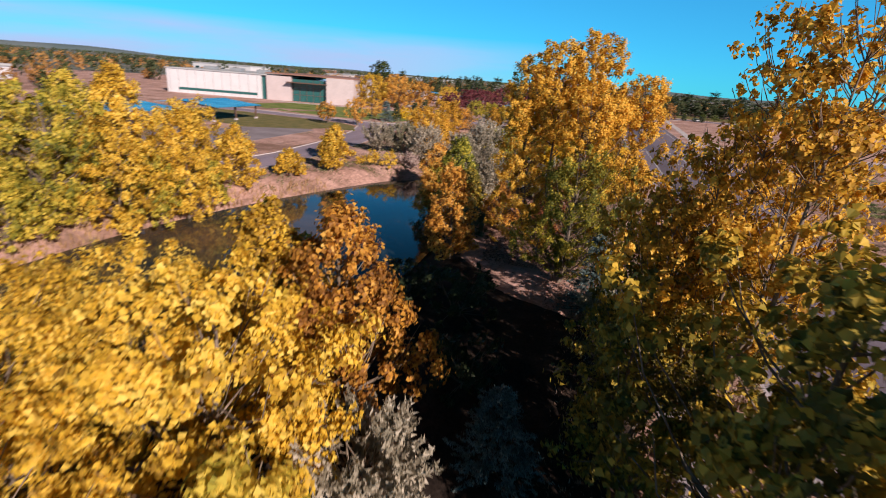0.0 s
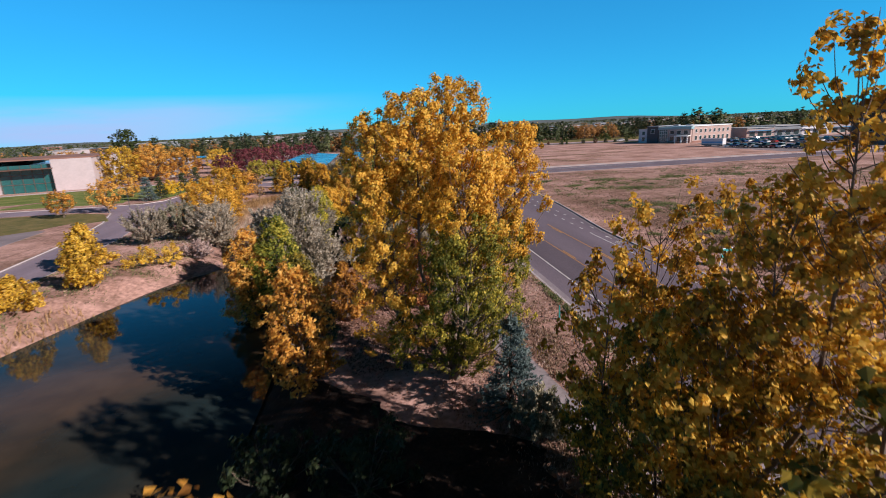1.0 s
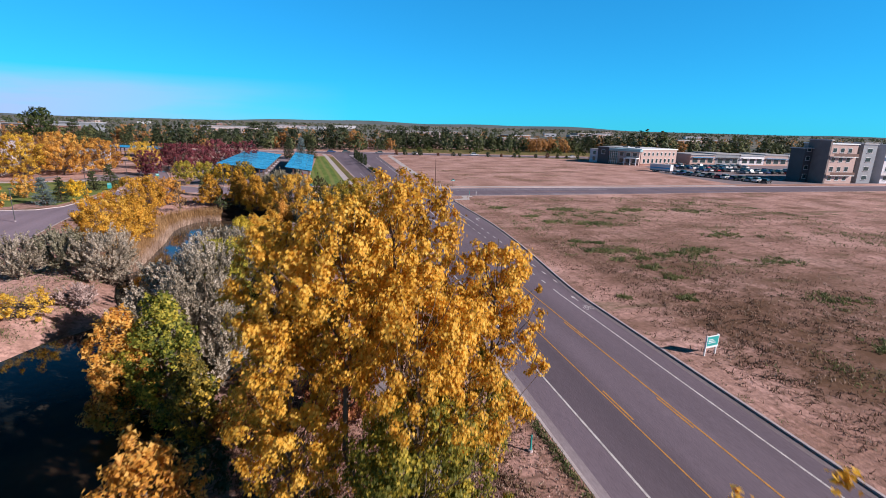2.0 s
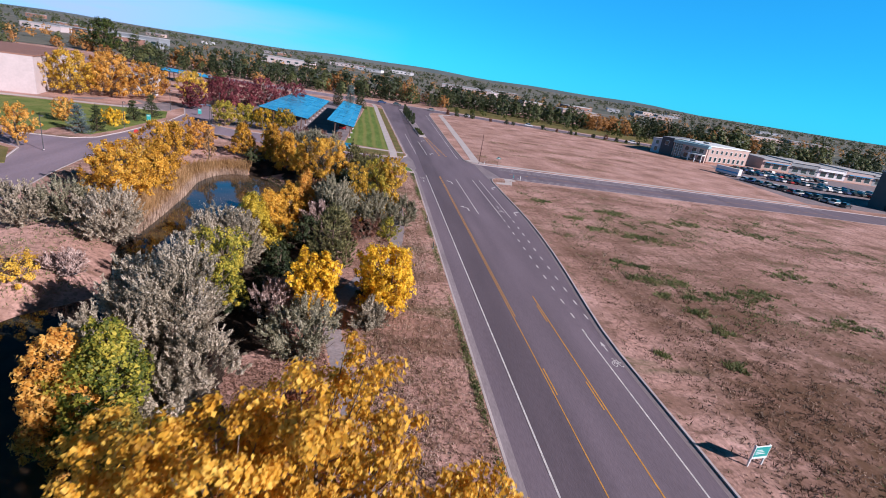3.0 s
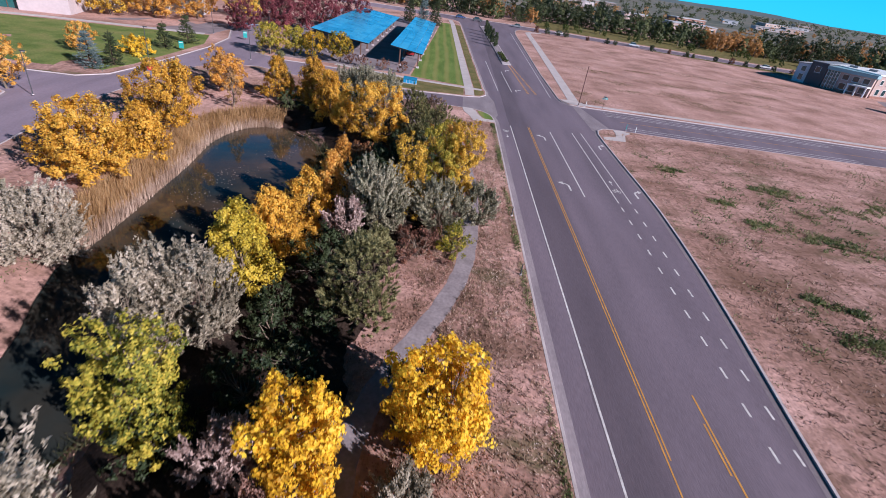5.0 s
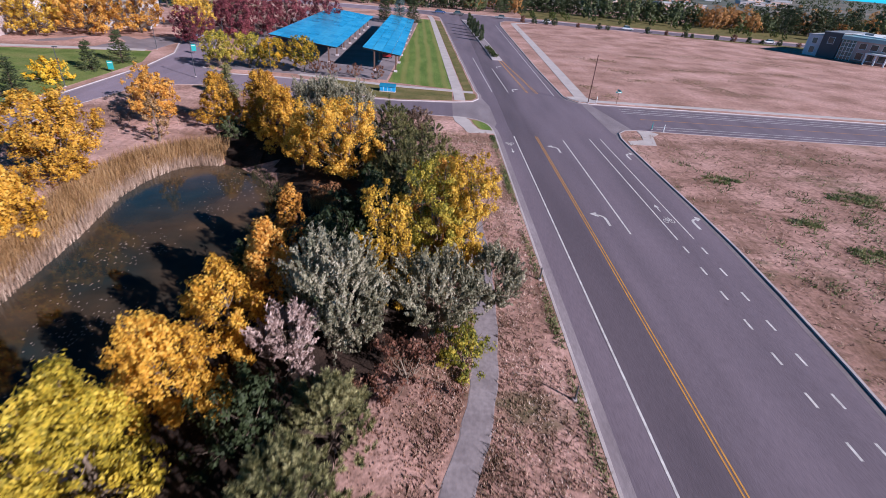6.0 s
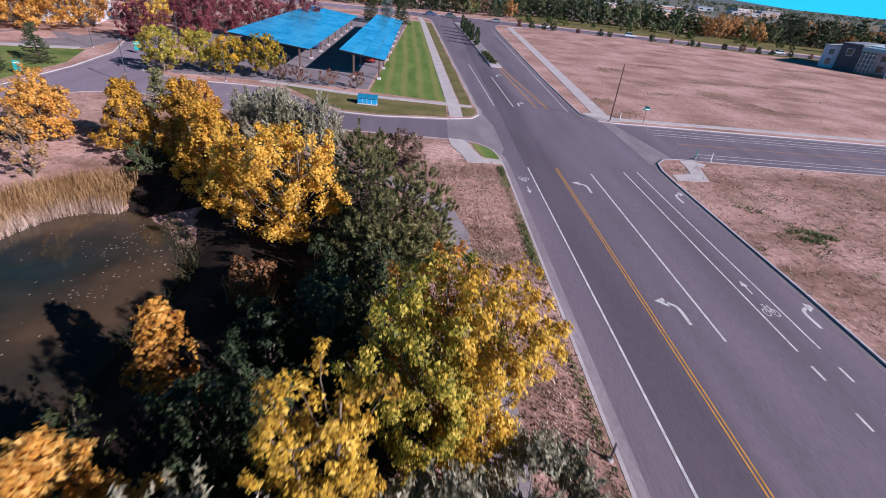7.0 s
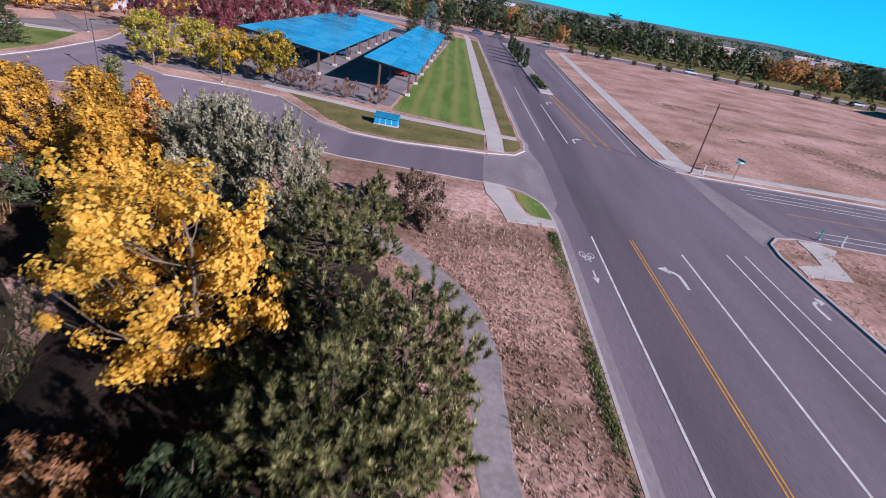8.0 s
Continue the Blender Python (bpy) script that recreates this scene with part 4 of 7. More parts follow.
def deciduous_mesh(seed, h, base, rx, plumes, total, leaf, shape="egg", trunk_r=0.16, stems=1, slim=0.75, limbs=60, fat=1.0, clump=1.0, droop=0.3, fill=0.5, kite=False, loose=0.6):
    """Trunk with limbs that sweep out and up, and leaves in clumps along the limbs with gaps between. Returns both meshes' arrays."""
    rng = np.random.RandomState(seed)
    wood, stem_lines = [], []
    for s in range(stems):
        ang = 2 * math.pi * s / stems + rng.uniform(0, 6)
        off = (0.45 * rx * (stems > 1)) * np.array([math.cos(ang), math.sin(ang)])
        k = 7
        u = np.linspace(0, 1, k)
        p = np.c_[off[0] * u + 0.07 * np.cumsum(rng.normal(size=k)), off[1] * u + 0.07 * np.cumsum(rng.normal(size=k)), u * h * 0.9 * (1 if s == 0 else rng.uniform(0.75, 1))]
        p[0] = (0.12 * math.cos(ang) * (stems > 1), 0.12 * math.sin(ang) * (stems > 1), -0.25)
        wood.append(tube(p, trunk_r / math.sqrt(stems), trunk_r * 0.15, 7))
        stem_lines.append(p)
    lobes, amp = rng.uniform(0, 6.28, 4), rng.uniform(0.05, 0.22, 4)
    curves, weight = [], []
    for i in range(plumes):
        st = stem_lines[i % stems]
        u = ((i + rng.uniform(0, 1)) / plumes) ** 0.85
        a = i * 2.39996 + rng.uniform(-0.5, 0.5)
        prof = crown_profile(shape, u)
        rad = rx * prof * rng.uniform(0.68, 1.12) * (0.86 + sum(q * math.cos((k + 1) * a + l) for k, (q, l) in enumerate(zip(amp, lobes))))
        if rng.uniform() < 0.3:
            rad *= rng.uniform(0.45, 1)
        ztip = base + (h - base) * min(1.03, u + rng.uniform(-0.04, 0.06))
        z0 = np.clip(ztip - rad * rng.uniform(0.5, 1.25) - 0.13 * (h - base) * rng.uniform(0.3, 1.2), 0.12 * h, 0.86 * h)
        p0 = np.array([np.interp(z0, st[:, 2], st[:, k]) for k in range(3)])
        off = np.array([np.interp(ztip, st[:, 2], st[:, k]) for k in range(2)]) * 0.9
        p2 = np.array([off[0] + math.cos(a) * rad, off[1] + math.sin(a) * rad, ztip])
        p1 = np.array([*(p0[:2] + 0.72 * (p2 - p0)[:2]), p0[2] + 0.32 * (p2[2] - p0[2])]) + rng.normal(size=3) * 0.08 * rad
        curves.append((p0, p1, p2))
        ln = np.linalg.norm(p2 - p0)
        weight.append((0.35 + ln) ** 1.7)
        if i % max(1, plumes // limbs) == 0 or plumes <= limbs:
            v = np.linspace(0, 1, 4)[:, None]
            wood.append(tube((1 - v) ** 2 * p0 + 2 * v * (1 - v) * p1 + v * v * p2, max(0.014, trunk_r * 0.30 * (1 - 0.6 * z0 / h)), 0.008, 4))
    c = np.array(curves)
    w = np.array(weight)
    size = clump * max(1.25 * leaf, 0.13 + 0.095 * rx)
    per = int(np.clip(10.5 * size * size / leaf ** 2, 9, 190))
    count = max(len(c), int(total / per))
    k = np.r_[np.arange(len(c)), rng.choice(len(c), size=count - len(c), p=w / w.sum())]
    v = np.r_[rng.uniform(0.86, 1.0, len(c)), rng.uniform(0.12, 1, count - len(c)) ** 0.62][:, None]
    ln = np.linalg.norm(c[k, 2] - c[k, 0], axis=1)[:, None]
    way = 2 * (1 - v) * (c[k, 1] - c[k, 0]) + 2 * v * (c[k, 2] - c[k, 1])
    way /= np.linalg.norm(way, axis=1, keepdims=True) + 1e-9
    heart = (1 - v) ** 2 * c[k, 0] + 2 * v * (1 - v) * c[k, 1] + v * v * c[k, 2]
    heart = heart + rng.normal(size=(count, 3)) * fat * np.clip(0.16 * ln, 0.05, 0.55) * (1.15 - 0.75 * v)
    free = np.arange(len(c), count)[rng.uniform(size=count - len(c)) < fill]      # clumps on twigs between the limbs, near the crown's outline
    bumps = rng.uniform(0, 6.28, (5, 2))
    for i in free:
        u, a = rng.uniform(0.02, 0.98), rng.uniform(0, 6.28)
        wave = sum(math.sin((1 + q % 3) * a + (2 + q) * 1.9 * u + e) * 0.085 for q, (e, _) in enumerate(bumps))
        r = rx * crown_profile(shape, u) * (0.86 + wave) * rng.uniform(0.5, 1.0) ** 0.5
        heart[i] = (r * math.cos(a) + 0.5 * (stem_lines[0][3, 0]), r * math.sin(a) + 0.5 * stem_lines[0][3, 1], base + (h - base) * u)
    big = size * rng.uniform(0.55, 1.2, (count, 1)) * (1.12 - 0.42 * v)
    j = np.repeat(np.arange(count), per)
    n = len(j)
    out = heart - (0, 0, 0)
    out[:, 2] = 0.35 * (heart[:, 2] - base - 0.4 * (h - base))
    out /= np.linalg.norm(out, axis=1, keepdims=True) + 1e-9
    d = unit(rng, n) + 0.4 * out[j] + (0, 0, 0.12)
    d /= np.linalg.norm(d, axis=1, keepdims=True)
    far = np.clip(np.abs(rng.normal(0.85, 0.36, (n, 1))), 0.15, 1.9)
    pos = heart[j] + d * far * big[j] * (1, 1, 0.85) + way[j] * (d * way[j]).sum(1, keepdims=True) * big[j] * 0.5
    face = d * 0.8 + loose * unit(rng, n) + (0, 0, 0.15) + (0.9 - loose) * 1.2 * out[j]
    blade = leaf * rng.uniform(0.6, 1.3, n)
    return join(wood), facing_leaves(rng, pos, face, blade, blade * slim * (1.35 if kite else 1.2), droop, kite)


def silver_mesh(seed, h, base, rx, clumps, per, leaf, clump_r, shape="round", trunk_r=0.12, stems=3):
    """Feathery silver foliage: upright sprays of narrow leaves on thin twigs."""
    rng = np.random.RandomState(seed)
    wood, _ = deciduous_mesh(seed, h * 0.95, base, rx * 0.9, 26, 10, 0.1, shape, trunk_r, stems)
    rng = np.random.RandomState(seed)
    c = crown_clumps(rng, h, base, rx, clumps, shape, rng.uniform(-0.4, 0.4, 2))
    sprays = 9
    n = len(c) * sprays
    k = np.repeat(np.arange(len(c)), sprays)
    root = c[k, :3] + unit(rng, n) * clump_r * 0.45 * c[k, 3:4]
    out = root - (0, 0, base + (h - base) * 0.45)
    way = out / (np.linalg.norm(out, axis=1, keepdims=True) + 1e-9) * 0.5 + unit(rng, n) * 0.45 + (0, 0, 0.75)
    way /= np.linalg.norm(way, axis=1, keepdims=True)
    ln = clump_r * rng.uniform(0.6, 1.5, n)
    m = per // sprays
    j = np.repeat(np.arange(n), m)
    u = rng.uniform(0, 1, n * m)
    pos = root[j] + way[j] * (ln[j] * u)[:, None] + rng.normal(size=(n * m, 3)) * 0.045
    ax = way[j] * 0.9 + unit(rng, n * m) * 0.8
    ax /= np.linalg.norm(ax, axis=1, keepdims=True)
    face = root[j] - c[k, :3][j] + 0.25 * clump_r * unit(rng, n * m) + (0, 0, 0.12 * clump_r)
    size = leaf * rng.uniform(0.7, 1.3, n * m)
    return wood, facing_along(rng, pos, ax, face / (np.linalg.norm(face, axis=1, keepdims=True) + 1e-9), size, (size * 0.52)[:, None])


def facing_along(rng, centre, axis, face, length, width):
    """Needle blades along their axes, each with its flat side the way of face."""
    side = np.cross(axis, face) + 0.5 * unit(rng, len(centre))
    side /= np.linalg.norm(side, axis=1, keepdims=True) + 1e-9
    l = length[:, None]
    v = np.stack([centre - axis * l * 0.45 - side * width / 2, centre - axis * l * 0.45 + side * width / 2, centre + axis * l * 0.55], 1)
    return v.reshape(-1, 3), np.arange(3 * len(centre)).reshape(-1, 3)


def conifer_mesh(seed, h, base, rx, tufts, blades, blade, kind="pine", rows=1.0):
    """Conifer: whorled limbs that carry upright tufts of needles."""
    rng = np.random.RandomState(seed)
    wood = [tube([(0, 0, -0.2), (0.05, 0, h * 0.5), (0, 0, h * 0.97)], 0.05 * h ** 0.7, 0.015, 7)]
    pos, way = [], []
    levels = int(h * rows * (2.6 if kind == "pine" else 3.4))
    lobe = rng.uniform(0, 6.28, 3)
    per = max(3, tufts // (levels * 6))
    for i in range(levels):
        u = (i + rng.uniform(0.2, 0.8)) / levels
        z = base + (h - base) * u
        wide = rx * ((1 - u ** 1.45) ** 0.72 * (0.6 + 0.4 * min(1, u * 4 + 0.3)) if kind == "pine" else (1 - u) ** 0.95 + 0.03)
        for b in range(6 if kind == "pine" else 7):
            a = rng.uniform(0, 6.28)
            r = wide * (rng.uniform(0.6, 0.9) if kind == "pine" else rng.uniform(0.62, 1.12)) * (1 + 0.16 * math.sin(2 * a + lobe[0]))
            rise = r * (0.30 if kind == "pine" else -0.12)
            end = np.array([math.cos(a) * r, math.sin(a) * r, z + rise])
            st = np.array([0, 0, z - 0.1 * r])
            wood.append(tube([st, (st + end) / 2 - (0, 0, 0.06 * r), end], 0.035 + 0.01 * r, 0.01, 4))
            for _ in range(per if kind == "spruce" else 0):
                s = rng.uniform(0.3, 1.06) ** 0.6
                pos.append(st + (end - st) * s + rng.normal(size=3) * (0.22, 0.22, 0.12) * (0.5 + 0.3 * r))
                way.append((end - st) / (np.linalg.norm(end - st) + 1e-6) + (0, 0, 0.25) + rng.normal(size=3) * 0.2)
    if kind == "pine":      # candles in rounded heads on the limbs' ends, most of them at the crown's outside
        heads = 26
        hu, ha = rng.uniform(0, 1, heads) ** 1.15, np.arange(heads) * 2.39996 + rng.uniform(-0.4, 0.4, heads)
        hw = np.array([rx * (1 - u ** 1.5) ** 0.7 * (0.72 + 0.28 * min(1, 3 * u)) for u in hu])
        for _ in range(tufts):
            i = rng.randint(heads)
            d = unit(rng, 1)[0] * rng.uniform(0.55, 1.0) ** 0.5
            size = 0.2 * rx + 0.16 * hw[i]
            c = np.array([math.cos(ha[i]) * hw[i] * 0.78, math.sin(ha[i]) * hw[i] * 0.78, base + 0.3 + (h - base - 0.7) * hu[i]])
            q = c + d * size * (1, 1, 1.1)
            pos.append(q)
            way.append(0.55 * d + 0.3 * np.array([c[0], c[1], 0]) / rx + (0, 0, 0.75) + rng.normal(size=3) * 0.15)
    pos.append((0, 0, h)), way.append((0, 0, 1))
    pos, way = np.array(pos), np.array(way)
    way /= np.linalg.norm(way, axis=1, keepdims=True)
    k = np.repeat(np.arange(len(pos)), blades)
    n = len(k)
    u = rng.uniform(0, 1, n)
    if kind == "pine":      # brushes: needles that stand off an upright shoot
        tall = (blade * rng.uniform(0.9, 1.8, len(pos)))[k]
        off = np.cross(way[k], unit(rng, n))
        off /= np.linalg.norm(off, axis=1, keepdims=True) + 1e-9
        ax = way[k] * rng.uniform(0.5, 1.5, n)[:, None] + off
        ax /= np.linalg.norm(ax, axis=1, keepdims=True)
        p = pos[k] + way[k] * (u * tall)[:, None] + ax * blade * 0.3
        return join(wood), facing_along(rng, p, ax, off, blade * rng.uniform(0.55, 0.9, n), blade * 0.13)
    p = pos[k] + way[k] * (u * blade * 2.0)[:, None] + rng.normal(size=(n, 3)) * 0.03
    ax = way[k] * 0.75 + unit(rng, n) * 0.8
    return join(wood), leaves(rng, p, ax, blade * rng.uniform(0.6, 1.0, n), blade * 0.26, 0.1)


def plant_tree(name, meshes, x, y, rz, label, category, leaf_mat_, bark=None, group="", sink=0.0, z=None):
    """A tree as one thing with a trunk and a crown."""
    z = land1(x, y) if z is None else z
    t = empty(name, x, y, z - sink, rz, label=label, category=category, group=group)
    (wv, wf), (lv, lf) = meshes
    raw("trunk", wv, wf, bark or M_BARK, t, smooth=True)
    raw("crown", lv, lf, leaf_mat_, t)
    return t


G_POND, G_PATH = "trees round the pond", "trees along the trail"


def broadleaf(seed, x, y, h, base, rx, leafm, label, density=1.0, leaf=0.24, shape="egg", stems=1, group=G_POND, sparse=1.0, name="cottonwood_tree", bark=None, fat=1.0, clump=1.0, kite=False):
    """A deciduous tree whose top stands at height h above the street."""
    z = land1(x, y)
    hh = h - z
    plumes = int(np.clip(14 + 3.1 * sparse * rx * (hh - base) ** 0.8, 14, 150))
    leaf *= 1.02 if kite else 0.82
    total = density * 36 * (rx + 0.3) * (hh - base + 0.4) / leaf ** 1.6
    me = deciduous_mesh(seed, hh * 0.985, base, rx * 1.14, plumes, np.clip(0.94 * total, 700, 40000), leaf, shape, 0.05 + 0.017 * hh, stems, fat=fat, clump=clump, kite=kite)
    return plant_tree(name, me, x, y, seed * 47 % 360, label, "tree", leafm, bark, group, z=z)


def lobed_tree(seed, x, y, lobes, leafm, lowm, label, leaf, group, name="cottonwood_tree", fat=1.0, limb=1.0, fill=0.5):
    """A broad tree whose crown is made of several heads on limbs that part from one foot. Each lobe: dx, dy, top, base, radius, leaves, whether it is greener."""
    z = land1(x, y)
    t = empty(name, x, y, z, 0, label=label, category="tree", group=group)
    woods, crowns = [], ([], [])
    for k, (dx, dy, top, base, rad, count, low) in enumerate(lobes):
        hh = top - z
        (wv, wf), (lv, lf) = deciduous_mesh(seed + 17 * k, hh * 0.985, base, rad, int(22 + 9 * rad), count, leaf, "round", limb * (0.05 + 0.012 * hh), 1, limbs=30, fat=fat, clump=0.82, fill=fill, kite=True)
        for v in (wv, lv):
            u = np.clip(v[:, 2:3] / (0.45 * hh), 0, 1)
            v[:, :2] += np.array([dx, dy]) * (u * u * (3 - 2 * u))
        woods.append((wv, wf)), crowns[low].append((lv, lf))
    raw("trunk", *join(woods), M_BARK, t, smooth=True)
    for pieces, mat in zip(crowns, (leafm, lowm)):
        if pieces:
            raw("crown", *join(pieces), mat, t, "" if mat is leafm else "greener lower crown")
    return t


def silver(seed, x, y, h, base, rx, label, mat=None, shape="round", group=G_POND, name="olive_tree"):
    z = land1(x, y)
    hh = h - z
    clumps = int(np.clip(24 + rx * rx * hh * 0.9, 18, 150))
    return plant_tree(name, silver_mesh(seed, hh - 0.3, base, rx * 0.82, clumps, int(np.clip(8400 * rx / clumps, 110, 330)), 0.185, 0.26 * (rx + 0.6), shape), x, y, seed * 31 % 360, label, "tree", mat or L_SILVER, None, group, z=z)


def conifer(seed, x, y, h, rx, label, kind="pine", group=G_POND, tufts=620, blades=26, blade=0.24, base=0.5, mat=None, name=None):
    z = land1(x, y)
    me = conifer_mesh(seed, h - z, base, rx, tufts, blades, blade, kind)
    return plant_tree(name or kind + "_tree", me, x, y, seed * 53 % 360, label, "tree", mat or (L_PINE if kind == "pine" else L_SPRUCE), M_DARKBARK, group, z=z)


# the large cottonwoods beside the trail
lobed_tree(1, -15.0, 10.5, ((0.5, 0.2, 15.1, 9.4, 2.1, 17900, 0), (-1.6, -0.6, 14.4, 9.0, 2.0, 17900, 0), (-3.1, 0.2, 13.7, 9.4, 1.5, 10500, 0), (-3.2, -0.3, 11.4, 6.0, 1.8, 12600, 0), (3.1, -0.2, 13.0, 9.8, 1.25, 7300, 0),
                             (2.1, -0.3, 11.6, 6.4, 2.0, 14700, 0), (0.3, -2.0, 12.4, 8.2, 2.0, 10500, 0), (0.4, -2.4, 9.3, 5.0, 2.1, 8500, 1), (0.4, 1.6, 12.2, 5.0, 1.9, 8400, 0), (2.2, 0.2, 8.8, 3.2, 2.0, 11600, 1), (-2.8, -0.6, 8.4, 2.6, 2.0, 11600, 0),
                             (0.2, -1.6, 8.0, 2.6, 2.3, 12600, 1), (1.6, -0.4, 5.2, 0.8, 2.0, 7300, 1), (-1.6, -0.8, 4.8, 1.4, 1.9, 6300, 1)), L_AMBER, L_YGREEN, "tall golden cottonwood with a dense many-headed crown", 0.1, G_PATH, limb=0.7)
lobed_tree(61, -9.6, -0.8, ((-0.3, -3.2, 14.6, 10.2, 1.4, 1700, 0), (1.3, -3.4, 15.0, 10.4, 1.7, 2200, 0), (0.2, -5.2, 15.2, 10.0, 1.5, 3000, 0), (-0.9, -2.6, 11.6, 7.4, 1.8, 3600, 0), (0.5, -4.0, 12.2, 7.4, 2.0, 3600, 0),
                            (-0.4, 1.8, 10.7, 6.0, 2.0, 3600, 0), (1.6, 0.6, 11.0, 6.0, 2.0, 3200, 0), (-2.5, 0.7, 9.2, 5.2, 1.8, 3400, 0), (-1.9, -2.6, 9.2, 5.0, 1.8, 5200, 0), (-1.6, -1.4, 8.4, 4.0, 2.1, 4600, 1),
                            (1.0, -2.4, 10.6, 5.0, 2.2, 4200, 0), (0.0, 0.6, 7.8, 2.4, 3.0, 6400, 0), (-1.8, -0.6, 5.8, 1.0, 2.8, 8000, 1), (1.4, -1.6, 7.4, 1.6, 2.6, 7000, 1)),
           L_AMBER, L_OLIVE, "broad thinning cottonwood with amber leaves, thin twigs and loose leaders", 0.135, G_PATH, fat=1.3, limb=0.45, fill=0.3)
broadleaf(172, -9.0, -9.4, 9.8, 0.6, 3.4, L_OLIVE, "dark olive-green cottonwood just turning yellow", 0.9, 0.22, "round", 1, G_PATH, kite=True)
broadleaf(173, -11.6, -5.4, 5.8, 0.3, 2.2, L_OLIVE, "olive-green tree in the shade of the cottonwoods", 0.8, 0.2, "round", 1, G_PATH)
# unseen tree, added to keep the sun off the trees north-west of it
broadleaf(191, -6.9, -12.2, 11.0, 0.6, 2.9, L_OLIVE, "tall olive-green cottonwood added out of view for its shade", 0.9, 0.26, "round", 1, G_PATH)
# low tree added to block the sun from the ground west of the trail
broadleaf(207, -9.8, 2.4, 4.2, 0.1, 2.0, L_OLIVE, "low olive-green cottonwood added to shade the ground beside the trail", 1.0, 0.2, "round", 2, G_PATH)
silver(208, -12.2, 5.0, 1.9, 0.1, 1.2, "low grey-green bush beside the blue spruce", L_SAGE, group=G_PATH, name="olive_bush")
broadleaf(4, -21.2, -6.1, 7.9, 0.6, 2.7, L_ORANGE, "orange cottonwood on the pond bank", 1.0, 0.16, "egg", kite=True)
broadleaf(5, -24.6, -5.4, 7.4, 0.6, 3.0, L_GOLD, "golden cottonwood on the pond bank", 1.0, 0.16, "egg", kite=True)
broadleaf(6, -22.6, -11.0, 7.4, 0.5, 3.2, L_GOLD, "golden cottonwood with a broad crown on the bank", 1.0, 0.16, "round", kite=True)
broadleaf(7, -28.0, -8.6, 6.2, 0.5, 3.0, L_GOLD, "golden cottonwood at the water's edge", 1.0, 0.16, "round")
broadleaf(170, -19.6, -14.2, 5.4, 0.3, 1.8, L_YGREEN, "yellow-green cottonwood sapling on the bank", 1.0, 0.2, "egg", 2)
broadleaf(193, -27.6, -13.0, 6.8, 0.4, 3.2, L_GOLD, "golden cottonwood leaning over the water", 1.0, 0.16, "round")
broadleaf(195, -24.6, -15.4, 5.6, 0.4, 2.6, L_GOLD, "small golden cottonwood on the bank", 1.0, 0.2, "round")
silver(8, -19.0, -9.6, 3.6, 0.2, 2.0, "low silver-grey olive bush in the shade")
conifer(9, -15.6, -6.8, 3.2, 1.3, "young blue spruce in the shade", "spruce", tufts=520, blade=0.16, base=0.1)
conifer(10, -13.0, 7.0, 4.6, 1.6, "blue spruce beside the trail", "spruce", tufts=620, blade=0.17, base=0.1)
broadleaf(11, -22.6, 11.6, 6.5, 0.4, 1.95, L_ORANGE, "slender bright orange cottonwood on the bank", 1.1, 0.20, "column")
broadleaf(12, -26.0, 25.2, 6.8, 0.4, 2.6, L_LIME, "cottonwood turning from green to yellow", 1.0, 0.21)
broadleaf(13, -28.0, 25.2, 6.0, 0.4, 2.4, L_ORANGE, "orange cottonwood leaning over the bank", 1.0, 0.21)
broadleaf(14, -23.8, 21.6, 4.6, 0.4, 1.8, L_OLIVE, "small olive-green cottonwood beside the grove", 1.0, 0.2)
broadleaf(15, -16.3, 22.0, 5.7, 0.2, 2.0, L_SCARLET, "rust-red maple beside the trail", 1.5, 0.2)
broadleaf(16, -21.0, 20.4, 4.0, 0.3, 1.9, L_ORANGE, "small orange cottonwood beside the grove", 1.0, 0.2)
silver(18, -25.6, 32.6, 7.0, 0.4, 3.3, "large silver-grey olive tree at the bank")
silver(174, -28.4, 33.4, 6.4, 0.4, 2.2, "silver-grey olive tree over the water")
silver(19, -23.2, 28.6, 4.0, 0.2, 2.4, "silver-grey olive tree at the bank")
silver(203, -26.4, 29.0, 4.2, 0.2, 2.6, "silver-grey olive tree at the bank")
silver(204, -28.6, 29.4, 4.6, 0.2, 2.0, "silver-grey olive tree over the water")
silver(205, -24.0, 26.6, 2.8, 0.1, 1.9, "low silver-grey olive bush at the bank", name="olive_bush")
broadleaf(20, -24.7, 39.4, 6.8, 0.4, 1.8, L_LIME, "green cottonwood turning yellow", 1.2, 0.17, "broad")
silver(21, -24.8, 45.6, 6.2, 0.3, 2.1, "silver-grey olive tree with upright sprays")
silver(175, -28.0, 44.6, 5.6, 0.3, 2.1, "silver-grey olive tree over the water")
silver(22, -26.7, 46.0, 5.8, 0.3, 2.8, "broad silver-grey olive tree over the water")
broadleaf(23, -17.7, 38.0, 5.9, 0.5, 1.5, L_BRIGHT, "small bright yellow cottonwood beside the grove", 2.0, 0.17, "broad", kite=True)
broadleaf(24, -12.0, 40.4, 6.0, 0.4, 1.9, L_BRIGHT, "bright yellow cottonwood beside the trail", 2.0, 0.17, "broad", 2, kite=True)
silver(25, -17.9, 32.9, 4.1, 0.1, 2.5, "low silver-grey olive bush beside the trail", L_SAGE)
silver(26, -13.2, 37.4, 2.4, 0.1, 1.4, "low grey-green bush below a yellow tree", name="olive_bush")
silver(206, -20.7, 37.8, 3.2, 0.1, 1.6, "twiggy pinkish-grey olive bush below the cottonwoods", L_PINKGREY, name="olive_bush")
